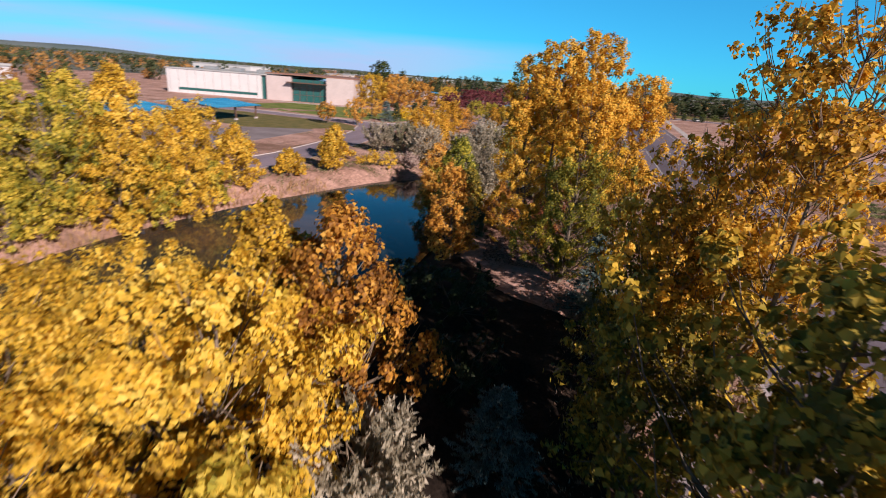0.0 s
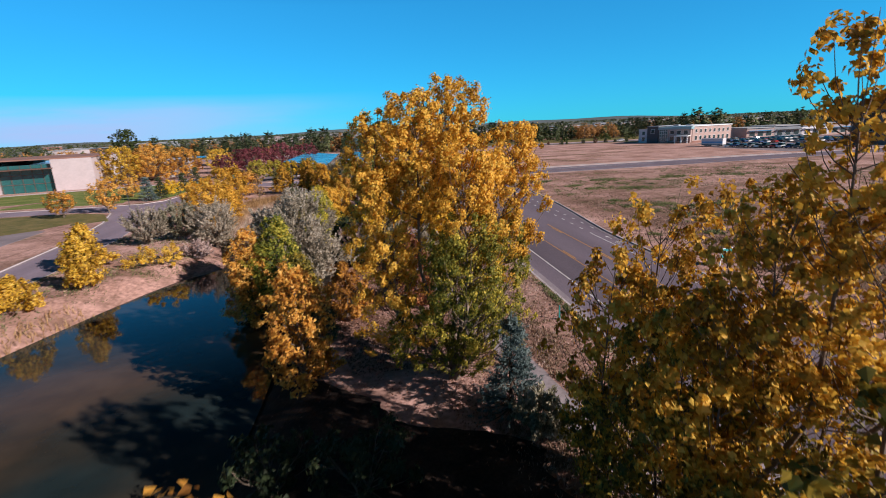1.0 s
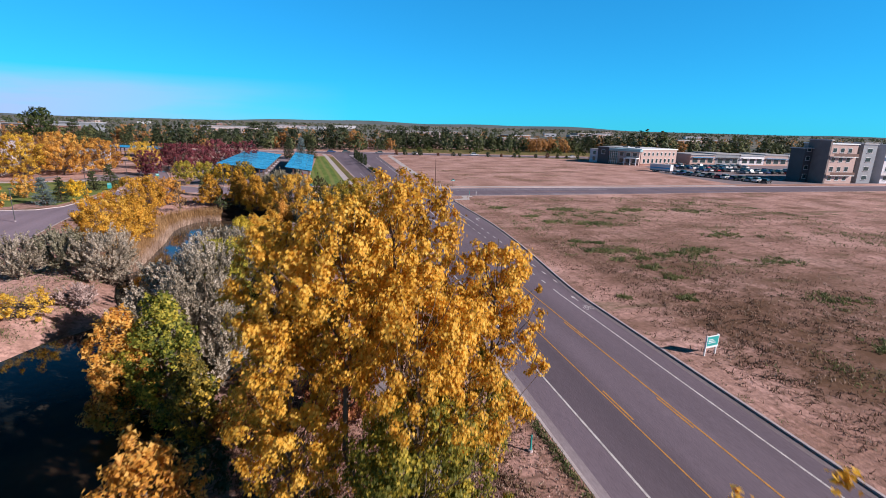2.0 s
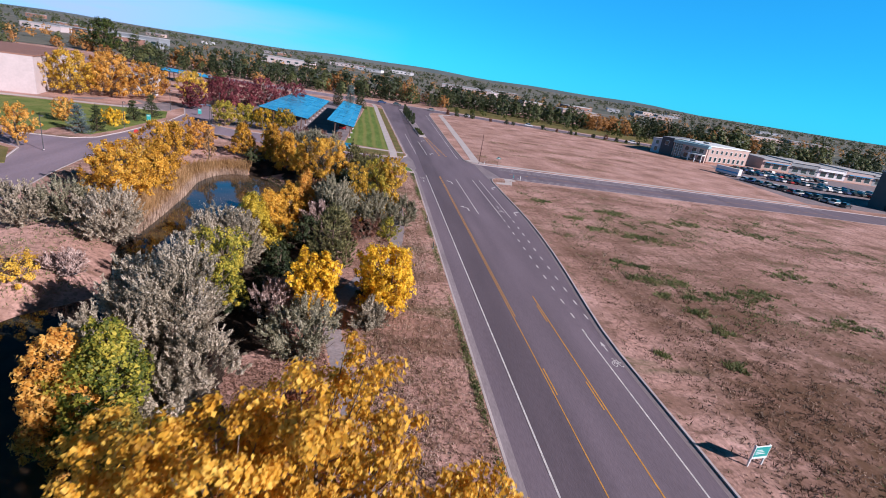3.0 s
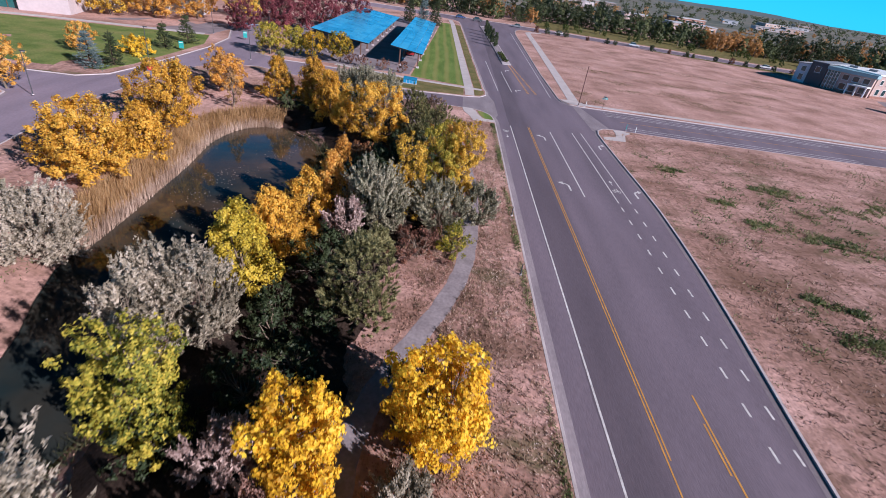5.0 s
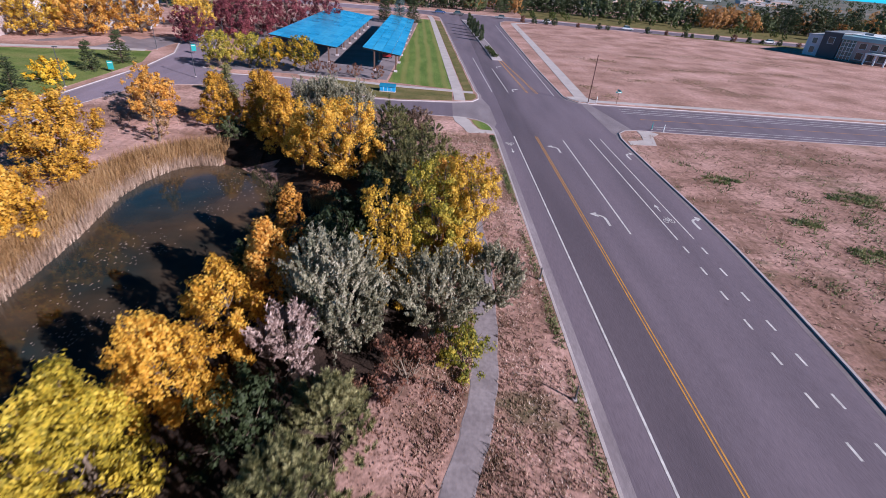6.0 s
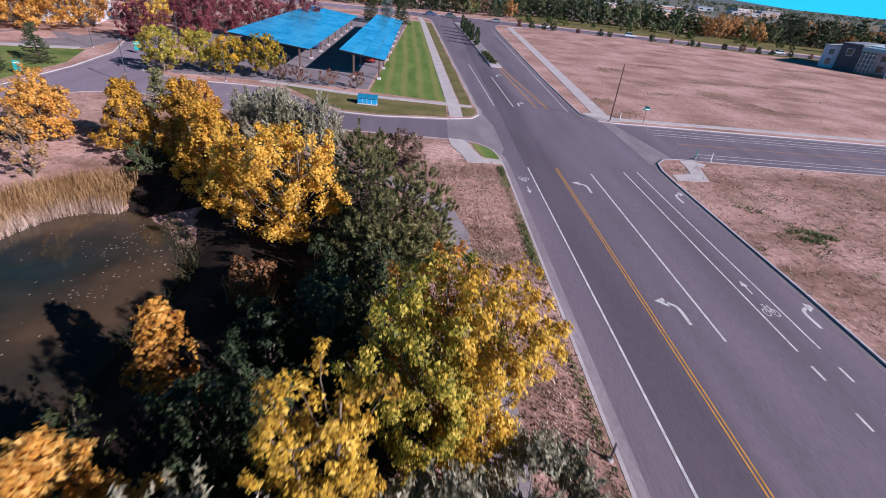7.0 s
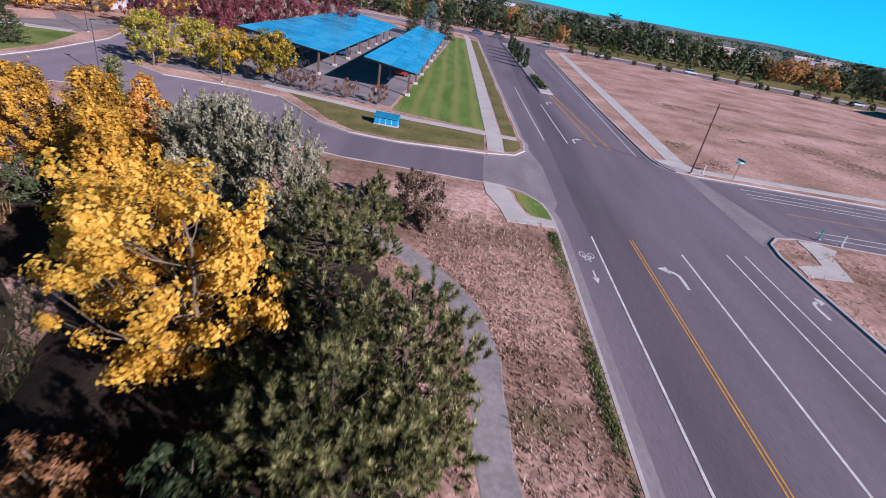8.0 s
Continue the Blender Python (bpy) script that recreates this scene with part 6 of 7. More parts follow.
_p = pole("pole", 12.2, 120.3, 7.3, 0.085, M_RUST, "tall bare rust-brown steel pole at the corner", "pole")
part("cap", cyl(bmesh.new(), (0, 0, 7.28), (0, 0, 7.36), 0.075, 0.03, 10), M_RUST, _p)


def bollard(x, y, mat, label):
    t = pole("marker_post", x, y, 0.95, 0.06, mat, label, "post")
    part("cap", cyl(bmesh.new(), (0, 0, 0.95), (0, 0, 1.0), 0.05, 0.02, 8), mat, t)
    return t


bollard(17.4, 106.6, M_TEAL, "short green marker post at the corner")
bollard(18.8, 105.9, M_SIGNW, "short pale marker post at the corner")
bollard(13.8, 121.0, M_SIGNW, "short white marker post at the corner")
bollard(-5.75, 67.4, M_DARKWALL, "short dark marker post on the verge")
bollard(-6.0, 57.0, M_DARKWALL, "short dark marker post on the verge")
bollard(-7.0, 16.5, M_TEAL, "short green marker post on the verge")


def street_sign(x, y, rz):
    t = empty("street_sign", x, y, VERGE, rz, label="green street-name sign on a short post", category="sign")
    part("post", cyl(bmesh.new(), (0, 0, 0), (0, 0, 2.2), 0.035, 0.03, 8), M_STEEL, t)
    boxed("blade", (-0.55, 0.55, -0.015, 0.015, 1.75, 2.0), M_TEAL, t, "green blade", 0.005)
    boxed("blade", (-0.015, 0.015, -0.55, 0.55, 2.02, 2.26), M_TEAL, t, "green blade", 0.005)
    for z in (1.84,):
        boxed("lettering_bar", (-0.4, 0.4, -0.021, -0.016, z, z + 0.08), M_SIGNW, t, "plain white bar for unreadable writing")
    boxed("lettering_bar", (0.016, 0.021, -0.4, 0.4, 2.1, 2.18), M_SIGNW, t, "plain white bar for unreadable writing")
    return t


street_sign(17.1, 120.9, 12)


def land_sign(x, y, rz):
    """Notice board on two legs in the dry field."""
    t = empty("notice_board", x, y, VERGE, rz, label="white and teal notice board on two legs in the field", category="sign")
    for sx in (-0.55, 0.55):
        boxed("leg", (sx - 0.05, sx + 0.05, -0.05, 0.05, -0.2, 1.6), M_SIGNW, t, bevel=0.01)
    boxed("board", (-0.62, 0.62, -0.09, -0.05, 0.62, 1.58), M_SIGNW, t, "white board", 0.008)
    boxed("panel", (-0.56, 0.56, -0.098, -0.092, 0.78, 1.52), M_TEAL, t, "teal printed panel")
    for k in range(3):
        boxed("lettering_bar", (-0.45, 0.3 - 0.15 * k, -0.103, -0.0985, 1.0 + 0.13 * k, 1.05 + 0.13 * k), M_SIGNW, t, "plain white bar for unreadable writing")
    return t


land_sign(10.8, 24.0, 8)


def display_case(x, y, rz):
    """Blue utility cabinet with a sloped lid beside the footway."""
    t = empty("utility_cabinet", x, y, VERGE, rz, label="bright blue cabinet with a pale sloped top by the footway", category="cabinet")
    boxed("plinth", (-1.25, 1.25, -0.45, 0.45, 0, 0.12), M_CONC, t, bevel=0.02)
    boxed("body", (-1.2, 1.2, -0.4, 0.4, 0.12, 0.75), M_BLUE, t, bevel=0.03)
    bm = box(bmesh.new(), -1.28, 1.28, -0.5, 0.55, 0.75, 1.15, 0.04)
    for v in bm.verts:
        if v.co.z > 0.9 and v.co.y < 0:
            v.co.z -= 0.28
    part("lid", bm, M_SOLAR, t, "pale blue sloped lid")
    for sx in (-0.6, 0.0, 0.6):
        boxed("rib", (sx - 0.02, sx + 0.02, -0.42, -0.4, 0.16, 0.72), M_SIGNW, t)
    return t


display_case(-20.3, 118.6, -4)


def canopy(x0, x1, y0, y1, z0, z1, bays, nx, label):
    """Solar carport: rows of posts, beams, and separate panels on a tilted roof (z0 at the east edge, z1 at the west)."""
    t = empty("solar_carport", (x0 + x1) / 2, (y0 + y1) / 2, VERGE, label=label, category="carport", group="solar carports")
    cx, cy = (x0 + x1) / 2, (y0 + y1) / 2
    w, d = x1 - x0, y1 - y0
    hz = lambda x: z1 + (z0 - z1) * (x + w / 2) / w - VERGE  # noqa: E731
    py = d / bays
    for i in range(bays + 1):
        y = -d / 2 + 0.5 + (d - 1.0) * i / bays
        for sx in (0.36, -0.2):
            x = w * sx
            boxed("post", (x - 0.13, x + 0.13, y - 0.13, y + 0.13, 0, hz(x) - 0.3), M_STEEL, t, "brown steel post", 0.02)
            boxed("footing", (x - 0.3, x + 0.3, y - 0.3, y + 0.3, -0.05, 0.35), M_CONC, t, "pale concrete footing", 0.03)
        bm = box(bmesh.new(), -w / 2 + 0.15, w / 2 - 0.15, y - 0.09, y + 0.09, -0.28, -0.06)
        for v in bm.verts:
            v.co.z += hz(v.co.x)
        part("beam", bm, M_STEEL, t)
    for k in range(5):
        x = -w / 2 + 0.4 + (w - 0.8) * k / 4
        boxed("purlin", (x - 0.05, x + 0.05, -d / 2 + 0.1, d / 2 - 0.1, hz(x) - 0.1, hz(x) - 0.02), M_STEEL, t)
    ny = max(4, int(d / 4.2))
    for i in range(nx):
        for j in range(ny):
            a, b = -w / 2 + w * i / nx + 0.03, -w / 2 + w * (i + 1) / nx - 0.03
            c, e = -d / 2 + d * j / ny + 0.03, -d / 2 + d * (j + 1) / ny - 0.03
            bm = box(bmesh.new(), a, b, c, e, 0, 0.05)
            for v in bm.verts:
                v.co.z += hz(v.co.x)
            part("panel", bm, M_SOLAR, t)
    return t


canopy(-26.2, -19.2, 134.0, 199, 3.1, 4.1, 7, 4, "long solar carport with bright blue panels on steel posts")
canopy(-44.0, -31.4, 138.0, 200, 3.1, 4.6, 7, 7, "broad solar carport with bright blue panels on steel posts")
canopy(-106, -76, 218, 232, 3.6, 4.4, 3, 8, "far solar carport with blue panels")
canopy(-96, -86, 62, 76, 3.0, 3.8, 2, 5, "solar carport with blue panels near the hall")
canopy(-98, -86, 34, 54, 3.0, 3.8, 2, 5, "solar carport with blue panels near the hall")


# ---------------------------------------------------------------- vehicles


def car(x, y, rz, colour, label, tall=0.0, long=4.5):
    """A parked car: body, cabin with windows, four wheels with rims, lamps."""
    t = empty("car", x, y, 0.0, rz, label=label, category="car", group="parked cars")
    mat = plain("car_paint", colour, 0.25, 0.1, 0.6, 0.04)
    L, W = long / 2, 0.9
    prof = [(-L, 0.35), (-L, 0.85), (-L + 0.5, 0.95), (L - 1.3, 0.92), (L - 0.15, 0.78), (L, 0.55), (L, 0.35)]
    bm = bmesh.new()
    for sy in (-W, W):
        for px, pz in prof:
            bm.verts.new((px, sy, pz + (0.12 if tall else 0)))
    bm.verts.ensure_lookup_table()
    n = len(prof)
    bm.faces.new([bm.verts[i] for i in range(n)][::-1]), bm.faces.new([bm.verts[n + i] for i in range(n)])
    for i in range(n):
        j = (i + 1) % n
        bm.faces.new((bm.verts[i], bm.verts[j], bm.verts[n + j], bm.verts[n + i]))
    bmesh.ops.bevel(bm, geom=list(bm.edges), offset=0.05, segments=2, affect="EDGES")
    bmesh.ops.recalc_face_normals(bm, faces=bm.faces)
    body = part("body", bm, mat, t)
    top = 1.45 + tall
    bm = box(bmesh.new(), -L + 0.45, L - 1.25, -W + 0.05, W - 0.05, 0.9, top)
    for v in bm.verts:
        if v.co.z > 1.2:
            v.co.y *= 0.82
            v.co.x += 0.35 if v.co.x < 0 else -0.6
    bmesh.ops.bevel(bm, geom=list(bm.edges), offset=0.06, segments=2, affect="EDGES")
    part("cabin", bm, M_GLASS, t, "dark window band")
    boxed("roof", (-L + 0.85, L - 1.9, -W + 0.2, W - 0.2, top - 0.02, top + 0.03), mat, t, bevel=0.02)
    for sx in (-L + 0.8, L - 0.85):
        for sy in (-W + 0.02, W - 0.02):
            wheel = part("wheel", cyl(bmesh.new(), (sx, sy - 0.1, 0.33), (sx, sy + 0.1, 0.33), 0.33, None, 14), M_TYRE, t, "black tyre")
            part("rim", cyl(bmesh.new(), (sx, sy - 0.11, 0.33), (sx, sy + 0.11, 0.33), 0.19, None, 10), M_RIM, wheel)
    for sy in (-0.62, 0.62):
        boxed("headlight", (L - 0.06, L + 0.01, sy - 0.17, sy + 0.17, 0.62, 0.74), M_LAMP, t)
    return t


_cc = [(0.62, 0.63, 0.65), (0.03, 0.03, 0.035), (0.25, 0.26, 0.28), (0.04, 0.08, 0.20), (0.35, 0.03, 0.03), (0.70, 0.70, 0.70), (0.10, 0.11, 0.11)]
_cn2 = ["white", "black", "grey", "dark blue", "red", "silver", "charcoal"]
for k, (x, y, rz) in enumerate(((-10.8, 268.5, 3), (-3.0, 265.5, -6), (14.5, 264.5, 172), (34.0, 260.6, -9), (66.0, 255.4, -9), (120.0, 246.0, 171))):
    c = (3, 6, 2, 5, 0, 5)[k]
    car(x, y, rz, _cc[c], _cn2[c] + " car on the far street", 0.25 * (k % 3 == 1))
rng = np.random.RandomState(12)
for k in range(13):
    x, y = 117 + 0.9 * k + rng.uniform(-0.3, 0.3), 157 - 2.45 * k
    car(x, y, 18 + rng.uniform(-4, 4), _cc[(k * 3) % 7], _cn2[(k * 3) % 7] + " car in the crowded car park", 0.3 * (k % 2)).location.z = VERGE + 0.015
for k in range(12):
    x, y = 136 + 3.0 * k, 178 + 0.6 * k + rng.uniform(-0.5, 0.5)
    car(x, y, 100 + rng.uniform(-4, 4), _cc[(k * 2 + 1) % 7], _cn2[(k * 2 + 1) % 7] + " car in the crowded car park", 0.3 * (k % 2)).location.z = VERGE + 0.015
for k in range(9):
    x, y = 150 + 3.2 * k, 160 - 0.4 * k + rng.uniform(-0.5, 0.5)
    car(x, y, 95 + rng.uniform(-4, 4), _cc[(k * 5 + 2) % 7], _cn2[(k * 5 + 2) % 7] + " car in the crowded car park", 0.3 * (k % 2)).location.z = VERGE + 0.015
for k in range(26):
    x, y = 138 + 3.1 * (k % 13) + rng.uniform(-0.4, 0.4), 169 + 21 * (k // 13) - 0.5 * (k % 13)
    car(x, y, 97 + rng.uniform(-4, 4), _cc[(k * 4 + 3) % 7], _cn2[(k * 4 + 3) % 7] + " car in the crowded car park", 0.35 * (k % 3 == 0)).location.z = VERGE + 0.015
for k, (x, y, rz) in enumerate(((-37, 142, 90), (-40, 150, 92), (-35, 160, 88), (-23, 150, 91), (-22.8, 172, 90))):
    car(x, y, rz, _cc[(k + 1) % 7], _cn2[(k + 1) % 7] + " car near the solar carports").location.z = VERGE + 0.015


def trailer(x, y, rz):
    t = empty("trailer", x, y, VERGE + 0.015, rz, label="white box trailer parked at the field's edge", category="trailer")
    boxed("box", (-4.2, 4.2, -1.25, 1.25, 0.7, 3.1), M_WHITEWALL, t, bevel=0.08)
    boxed("skirt", (-4.1, 4.1, -1.15, 1.15, 0.45, 0.72), M_DARKWALL, t)
    boxed("stripe", (-4.0, 4.0, -1.262, -1.252, 1.4, 1.9), M_BLUE, t, "blue stripe")
    for sx in (-2.6, -1.7, 2.6):
        for sy in (-1.1, 1.1):
            w = part("wheel", cyl(bmesh.new(), (sx, sy - 0.14, 0.45), (sx, sy + 0.14, 0.45), 0.45, None, 14), M_TYRE, t, "black tyre")
            part("rim", cyl(bmesh.new(), (sx, sy - 0.15, 0.45), (sx, sy + 0.15, 0.45), 0.24, None, 10), M_RIM, w)
    boxed("drawbar", (4.2, 5.4, -0.08, 0.08, 0.5, 0.62), M_STEEL, t)
    return t


trailer(116.5, 166, -64)

# ---------------------------------------------------------------- buildings


def window(parent, x, z, w, h, y, mat=None, sill=True):
    """A framed window set into the wall plane y (the outside is towards -y)."""
    win = boxed("window", (x - w / 2, x + w / 2, y - 0.05, y + 0.02, z, z + h), M_SIGNW, parent, "pale window frame", 0.02)
    boxed("pane", (x - w / 2 + 0.09, x + w / 2 - 0.09, y - 0.062, y - 0.04, z + 0.09, z + h - 0.09), mat or M_GLASS, win, "dark glass")
    if sill:
        boxed("sill", (x - w / 2 - 0.06, x + w / 2 + 0.06, y - 0.16, y, z - 0.1, z - 0.01), M_CONC, win)
    return win


def building(name, x, y, rz, label):
    return empty(name, x, y, VERGE, rz, label=label, category="building")


def hall(x, y, rz):
    """Long white hall whose front looks south: local +x runs along it, the front wall stands at y = 0."""
    t = building("hall", x, y, rz, "long white hall with pale pink end walls and teal glass")
    boxed("wall", (-66, -32.5, 0, 40, 0, 9.2), M_WHITEWALL, t, "white panel wall")
    for k in range(11):
        boxed("panel_joint", (-65 + 3.1 * k, -64.9 + 3.1 * k, -0.03, 0.0, 0.4, 9.0), M_GREYWALL, t)
    boxed("window_band", (-62, -34, -0.04, 0.0, 1.2, 2.2), M_TEALGLASS, t, "low teal window band")
    boxed("wall", (-32.5, -30.5, 0.8, 38, 0, 8.8), M_TEALGLASS, t, "dark teal glass strip")
    boxed("wall", (-30.5, -22, -0.4, 38, 0, 9.4), M_PINKWALL, t, "pale pink wall")
    boxed("wall", (-22, -9.5, 1.2, 36, 0, 8.6), M_TEALGLASS, t, "teal glass front")
    for k in range(6):
        boxed("mullion", (-21.8 + 2.4 * k, -21.68 + 2.4 * k, 1.08, 1.2, 0, 8.6), M_STEEL, t)
    for z in (2.6, 5.4):
        boxed("transom", (-22, -9.5, 1.1, 1.2, z, z + 0.12), M_STEEL, t)
    boxed("canopy_roof", (-23, -9.2, -2.6, 2.2, 7.2, 7.5), M_STEEL, t, "thin brown canopy over the entrance")
    boxed("wall", (-9.5, 0, -0.6, 34, 0, 10.0), M_PINKWALL, t, "pale pink end wall")
    boxed("wall", (0, 22, 22, 34, 0, 6.4), M_WHITEWALL, t, "lower white wing")
    for k in range(6):
        window(t, 2 + 3.5 * k, 3.6, 2.2, 1.4, 22)
    boxed("roof", (-66.3, -30.3, -0.3, 40.3, 9.2, 9.6), M_ROOF, t, "flat grey roof")
    boxed("roof", (-30.6, 0.2, -0.6, 38.2, 10.0, 10.4), M_BRICK, t, "flat red-brown roof edge")
    boxed("roof", (0.25, 22.3, 21.7, 34.3, 6.4, 6.7), M_ROOF, t, "flat grey roof")
    for k in range(3):
        boxed("roof_unit", (-60 + 10 * k, -56 + 10 * k, 14, 18, 9.6, 10.9), M_GREYWALL, t, bevel=0.08)
    return t


hall(-95.4, 138.2, 14).scale.z = 0.86


def office_dark(x, y, rz):
    """Two-storey office wing; the front stands at y = 0, local +x runs along it."""
    t = building("office_building", x, y, rz, "office wing with a dark tower and a pale teal roof edge")
    boxed("wall", (0, 4.6, 0.5, 22, 0, 6.3), M_PALEPANEL, t, "pale blue-grey panel wall")
    boxed("roof", (-0.2, 4.6, 0.3, 22.2, 6.3, 6.6), M_ROOF, t, "pale flat roof edge")
    boxed("wall", (4.6, 10, -0.7, 22, 0, 7.7), M_DARKWALL, t, "dark grey panel tower")
    boxed("roof", (4.5, 10.1, -0.8, 22.1, 7.7, 7.9), M_GREYWALL, t, "grey coping")
    boxed("wall", (10, 24.5, 0, 20, 0, 6.2), M_TANWALL, t, "tan brick wall")
    boxed("roof", (10.1, 25.2, -1.3, 20.3, 6.2, 7.3), M_SEAFOAM, t, "pale teal metal roof edge")
    window(t, 2.3, 0.9, 1.6, 2.0, 0.5, M_TEALGLASS)
    window(t, 2.3, 3.8, 1.6, 1.8, 0.5, M_TEALGLASS)
    window(t, 7.3, 4.4, 1.8, 2.0, -0.7)
    glass = boxed("curtain_wall", (10.3, 14.2, -0.16, 0, 0.2, 6.0), M_TEALGLASS, t, "teal glass wall")
    for k in range(5):
        boxed("mullion", (10.3 + 0.95 * k, 10.42 + 0.95 * k, -0.24, -0.165, 0.2, 6.0), M_SIGNW, glass, "white mullion")
    for k in range(4):
        boxed("mullion", (10.3, 14.22, -0.24, -0.165, 1.4 + 1.3 * k, 1.5 + 1.3 * k), M_SIGNW, glass, "white mullion")
    for k in range(3):
        window(t, 16.2 + 3.1 * k, 3.9, 2.0, 1.8, 0)
        window(t, 16.2 + 3.1 * k, 0.8, 2.0, 2.1, 0)
    boxed("brick_front", (14.3, 24.4, -0.12, -0.005, 0, 0.7), M_BRICK, t, "red-brown brick base")
    boxed("porch_roof", (18.5, 24.5, -3.4, -0.005, 3.0, 3.4), M_SIGNW, t, "white porch roof")
    for x1 in (18.8, 21.5, 24.2):
        boxed("porch_post", (x1 - 0.18, x1 + 0.18, -3.2, -2.84, 0, 3.0), M_SIGNW, t, "white post")
    for k in range(2):
        boxed("roof_unit", (12.5 + 6 * k, 15 + 6 * k, 10, 12.5, 7.3, 8.2), M_GREYWALL, t, bevel=0.06)
    for z in (0.9, 3.8):
        for k in range(3):
            boxed("side_window", (-0.05, 0.02, 4 + 6 * k, 7 + 6 * k, z, z + 1.8), M_GLASS, t, "dark glass")
    return t


def office_tan(x, y, rz):
    t = building("office_building", x, y, rz, "two-storey tan office wing with rows of windows")
    boxed("wall", (0, 24, 0, 20, 0, 7.2), M_TANWALL, t, "tan stucco wall")
    boxed("roof", (-0.3, 24.3, -0.3, 20.3, 7.2, 7.6), M_SIGNW, t, "white cornice")
    for k in range(8):
        window(t, 2.2 + 2.8 * k, 4.4, 1.3, 1.6, 0)
        window(t, 2.2 + 2.8 * k, 1.0, 1.5, 2.0, 0)
    boxed("brick_front", (0.1, 23.9, -0.12, 0, 0, 0.7), M_BRICK, t, "red-brown brick base")
    return t


office_dark(113.6, 216.5, -55)
office_tan(129.0, 197.0, 12)


def low_row(x, y, rz, n, label):
    t = building("shop_row", x, y, rz, label)
    for k in range(n):
        a = 14 * k
        boxed("wall", (a, a + 13.9, 0, 18, 0, 4.6 + 0.5 * (k % 2)), (M_TANWALL, M_GREYWALL, M_WHITEWALL)[k % 3], t)
        boxed("roof", (a - 0.1, a + 13.8, -0.4, 18.4, 4.6 + 0.5 * (k % 2), 5.0 + 0.5 * (k % 2)), M_ROOF, t, "pale flat roof")
        for j in range(3):
            window(t, a + 2.8 + 4.2 * j, 0.7, 3.0, 2.4, 0, M_GLASS, False)
        boxed("awning", (a + 0.8, a + 13, -1.3, 0, 3.3, 3.5), (M_BLUE, M_DARKWALL, M_SIGNW)[k % 3], t)
    return t


low_row(166, 208, -6, 8, "low row of shops with flat roofs and wide windows")


def apartments(x, y, rz):
    """Four-storey flats in staggered blocks; the front stands at y = 0."""
    t = building("apartment_building", x, y, rz, "four-storey flats in dark grey, tan and white blocks")
    # the thin taupe slab skins the west side, its colour darkened for shade
    blocks = ((-4.0, -0.7, 5.5, 11, 11.4, M_DARKWALL), (-0.7, 0, -0.4, 7.6, 14.4, M_TAUPE), (0, 11.6, 0, 10, 13.2, M_TANWALL), (11.6, 15, 2.5, 10, 12.6, M_DARKWALL), (15, 21, 0.8, 10, 13.4, M_GREYWALL),
              (21, 25, 4, 10, 12.4, M_DARKWALL), (25, 44, 0.5, 10, 13.2, M_WHITEWALL), (44, 50, 3, 10, 12.6, M_GREYWALL))
    for a, b, c, d, h, m in blocks:
        boxed("wall", (a, b, c, d, 0, h), m, t)
        boxed("roof", (a - 0.25, b + 0.2, c - 0.35, d + 0.3, h, h + 0.35), M_SIGNW if m is M_TANWALL else M_ROOF, t)
        if m in (M_TANWALL, M_WHITEWALL):
            for f in range(4):
                for k in range(int((b - a) / 3.2)):
                    window(t, a + 2 + 3.2 * k, 1.0 + 3.15 * f, 1.7, 1.6, c)
            for f in (0, 1):
                boxed("balcony", (a + 0.6, b - 0.6, c - 1.3, c, 2.7 + 6.3 * f, 2.9 + 6.3 * f), M_SIGNW, t)
                boxed("railing", (a + 0.6, b - 0.6, c - 1.3, c - 1.24, 2.9 + 6.3 * f, 3.9 + 6.3 * f), M_STEEL, t)
        else:
            for f in range(4):
                if b - a > 3:
                    window(t, (a + b) / 2, 1.2 + 3.1 * f, min(2.4, b - a - 1.6), 1.5, c)
    return t


apartments(150.6, 126.4, -2)


def far_building(x, y, w, d, h, mat, label, rz=0):
    t = building("far_building", x, y, rz, label)
    boxed("wall", (-w / 2, w / 2, -d / 2, d / 2, 0, h), mat, t)
    boxed("roof", (-w / 2 - 0.4, w / 2 + 0.4, -d / 2 - 0.4, d / 2 + 0.4, h, h + 0.6), M_ROOF, t)
    for k in range(int(w / 9)):
        window(t, -w / 2 + 5 + 9 * k, h * 0.4, 4.5, h * 0.3, -d / 2, sill=False)
    return t


far_building(-235, 520, 46, 24, 9, M_GREYWALL, "long grey building on the skyline")
far_building(-120, 640, 60, 30, 7, M_PINKWALL, "long pale building on the skyline")
far_building(-330, 360, 60, 26, 8, M_WHITEWALL, "white building beyond the hall")
far_building(-190, 60, 40, 40, 6, M_WHITEWALL, "low white building beyond the car park")
rng = np.random.RandomState(31)
for k in range(34):                        # roofs of the far town
    far_building(rng.uniform(-700, 900), rng.uniform(430, 1250), rng.uniform(18, 60), rng.uniform(12, 24), rng.uniform(4, 7.5),
                 (M_PINKWALL, M_TANWALL, M_WHITEWALL, M_BRICK, M_TANWALL)[k % 5], ("pale", "tan", "white", "red-brown", "tan")[k % 5] + " low building in the far town", rng.uniform(-20, 20))


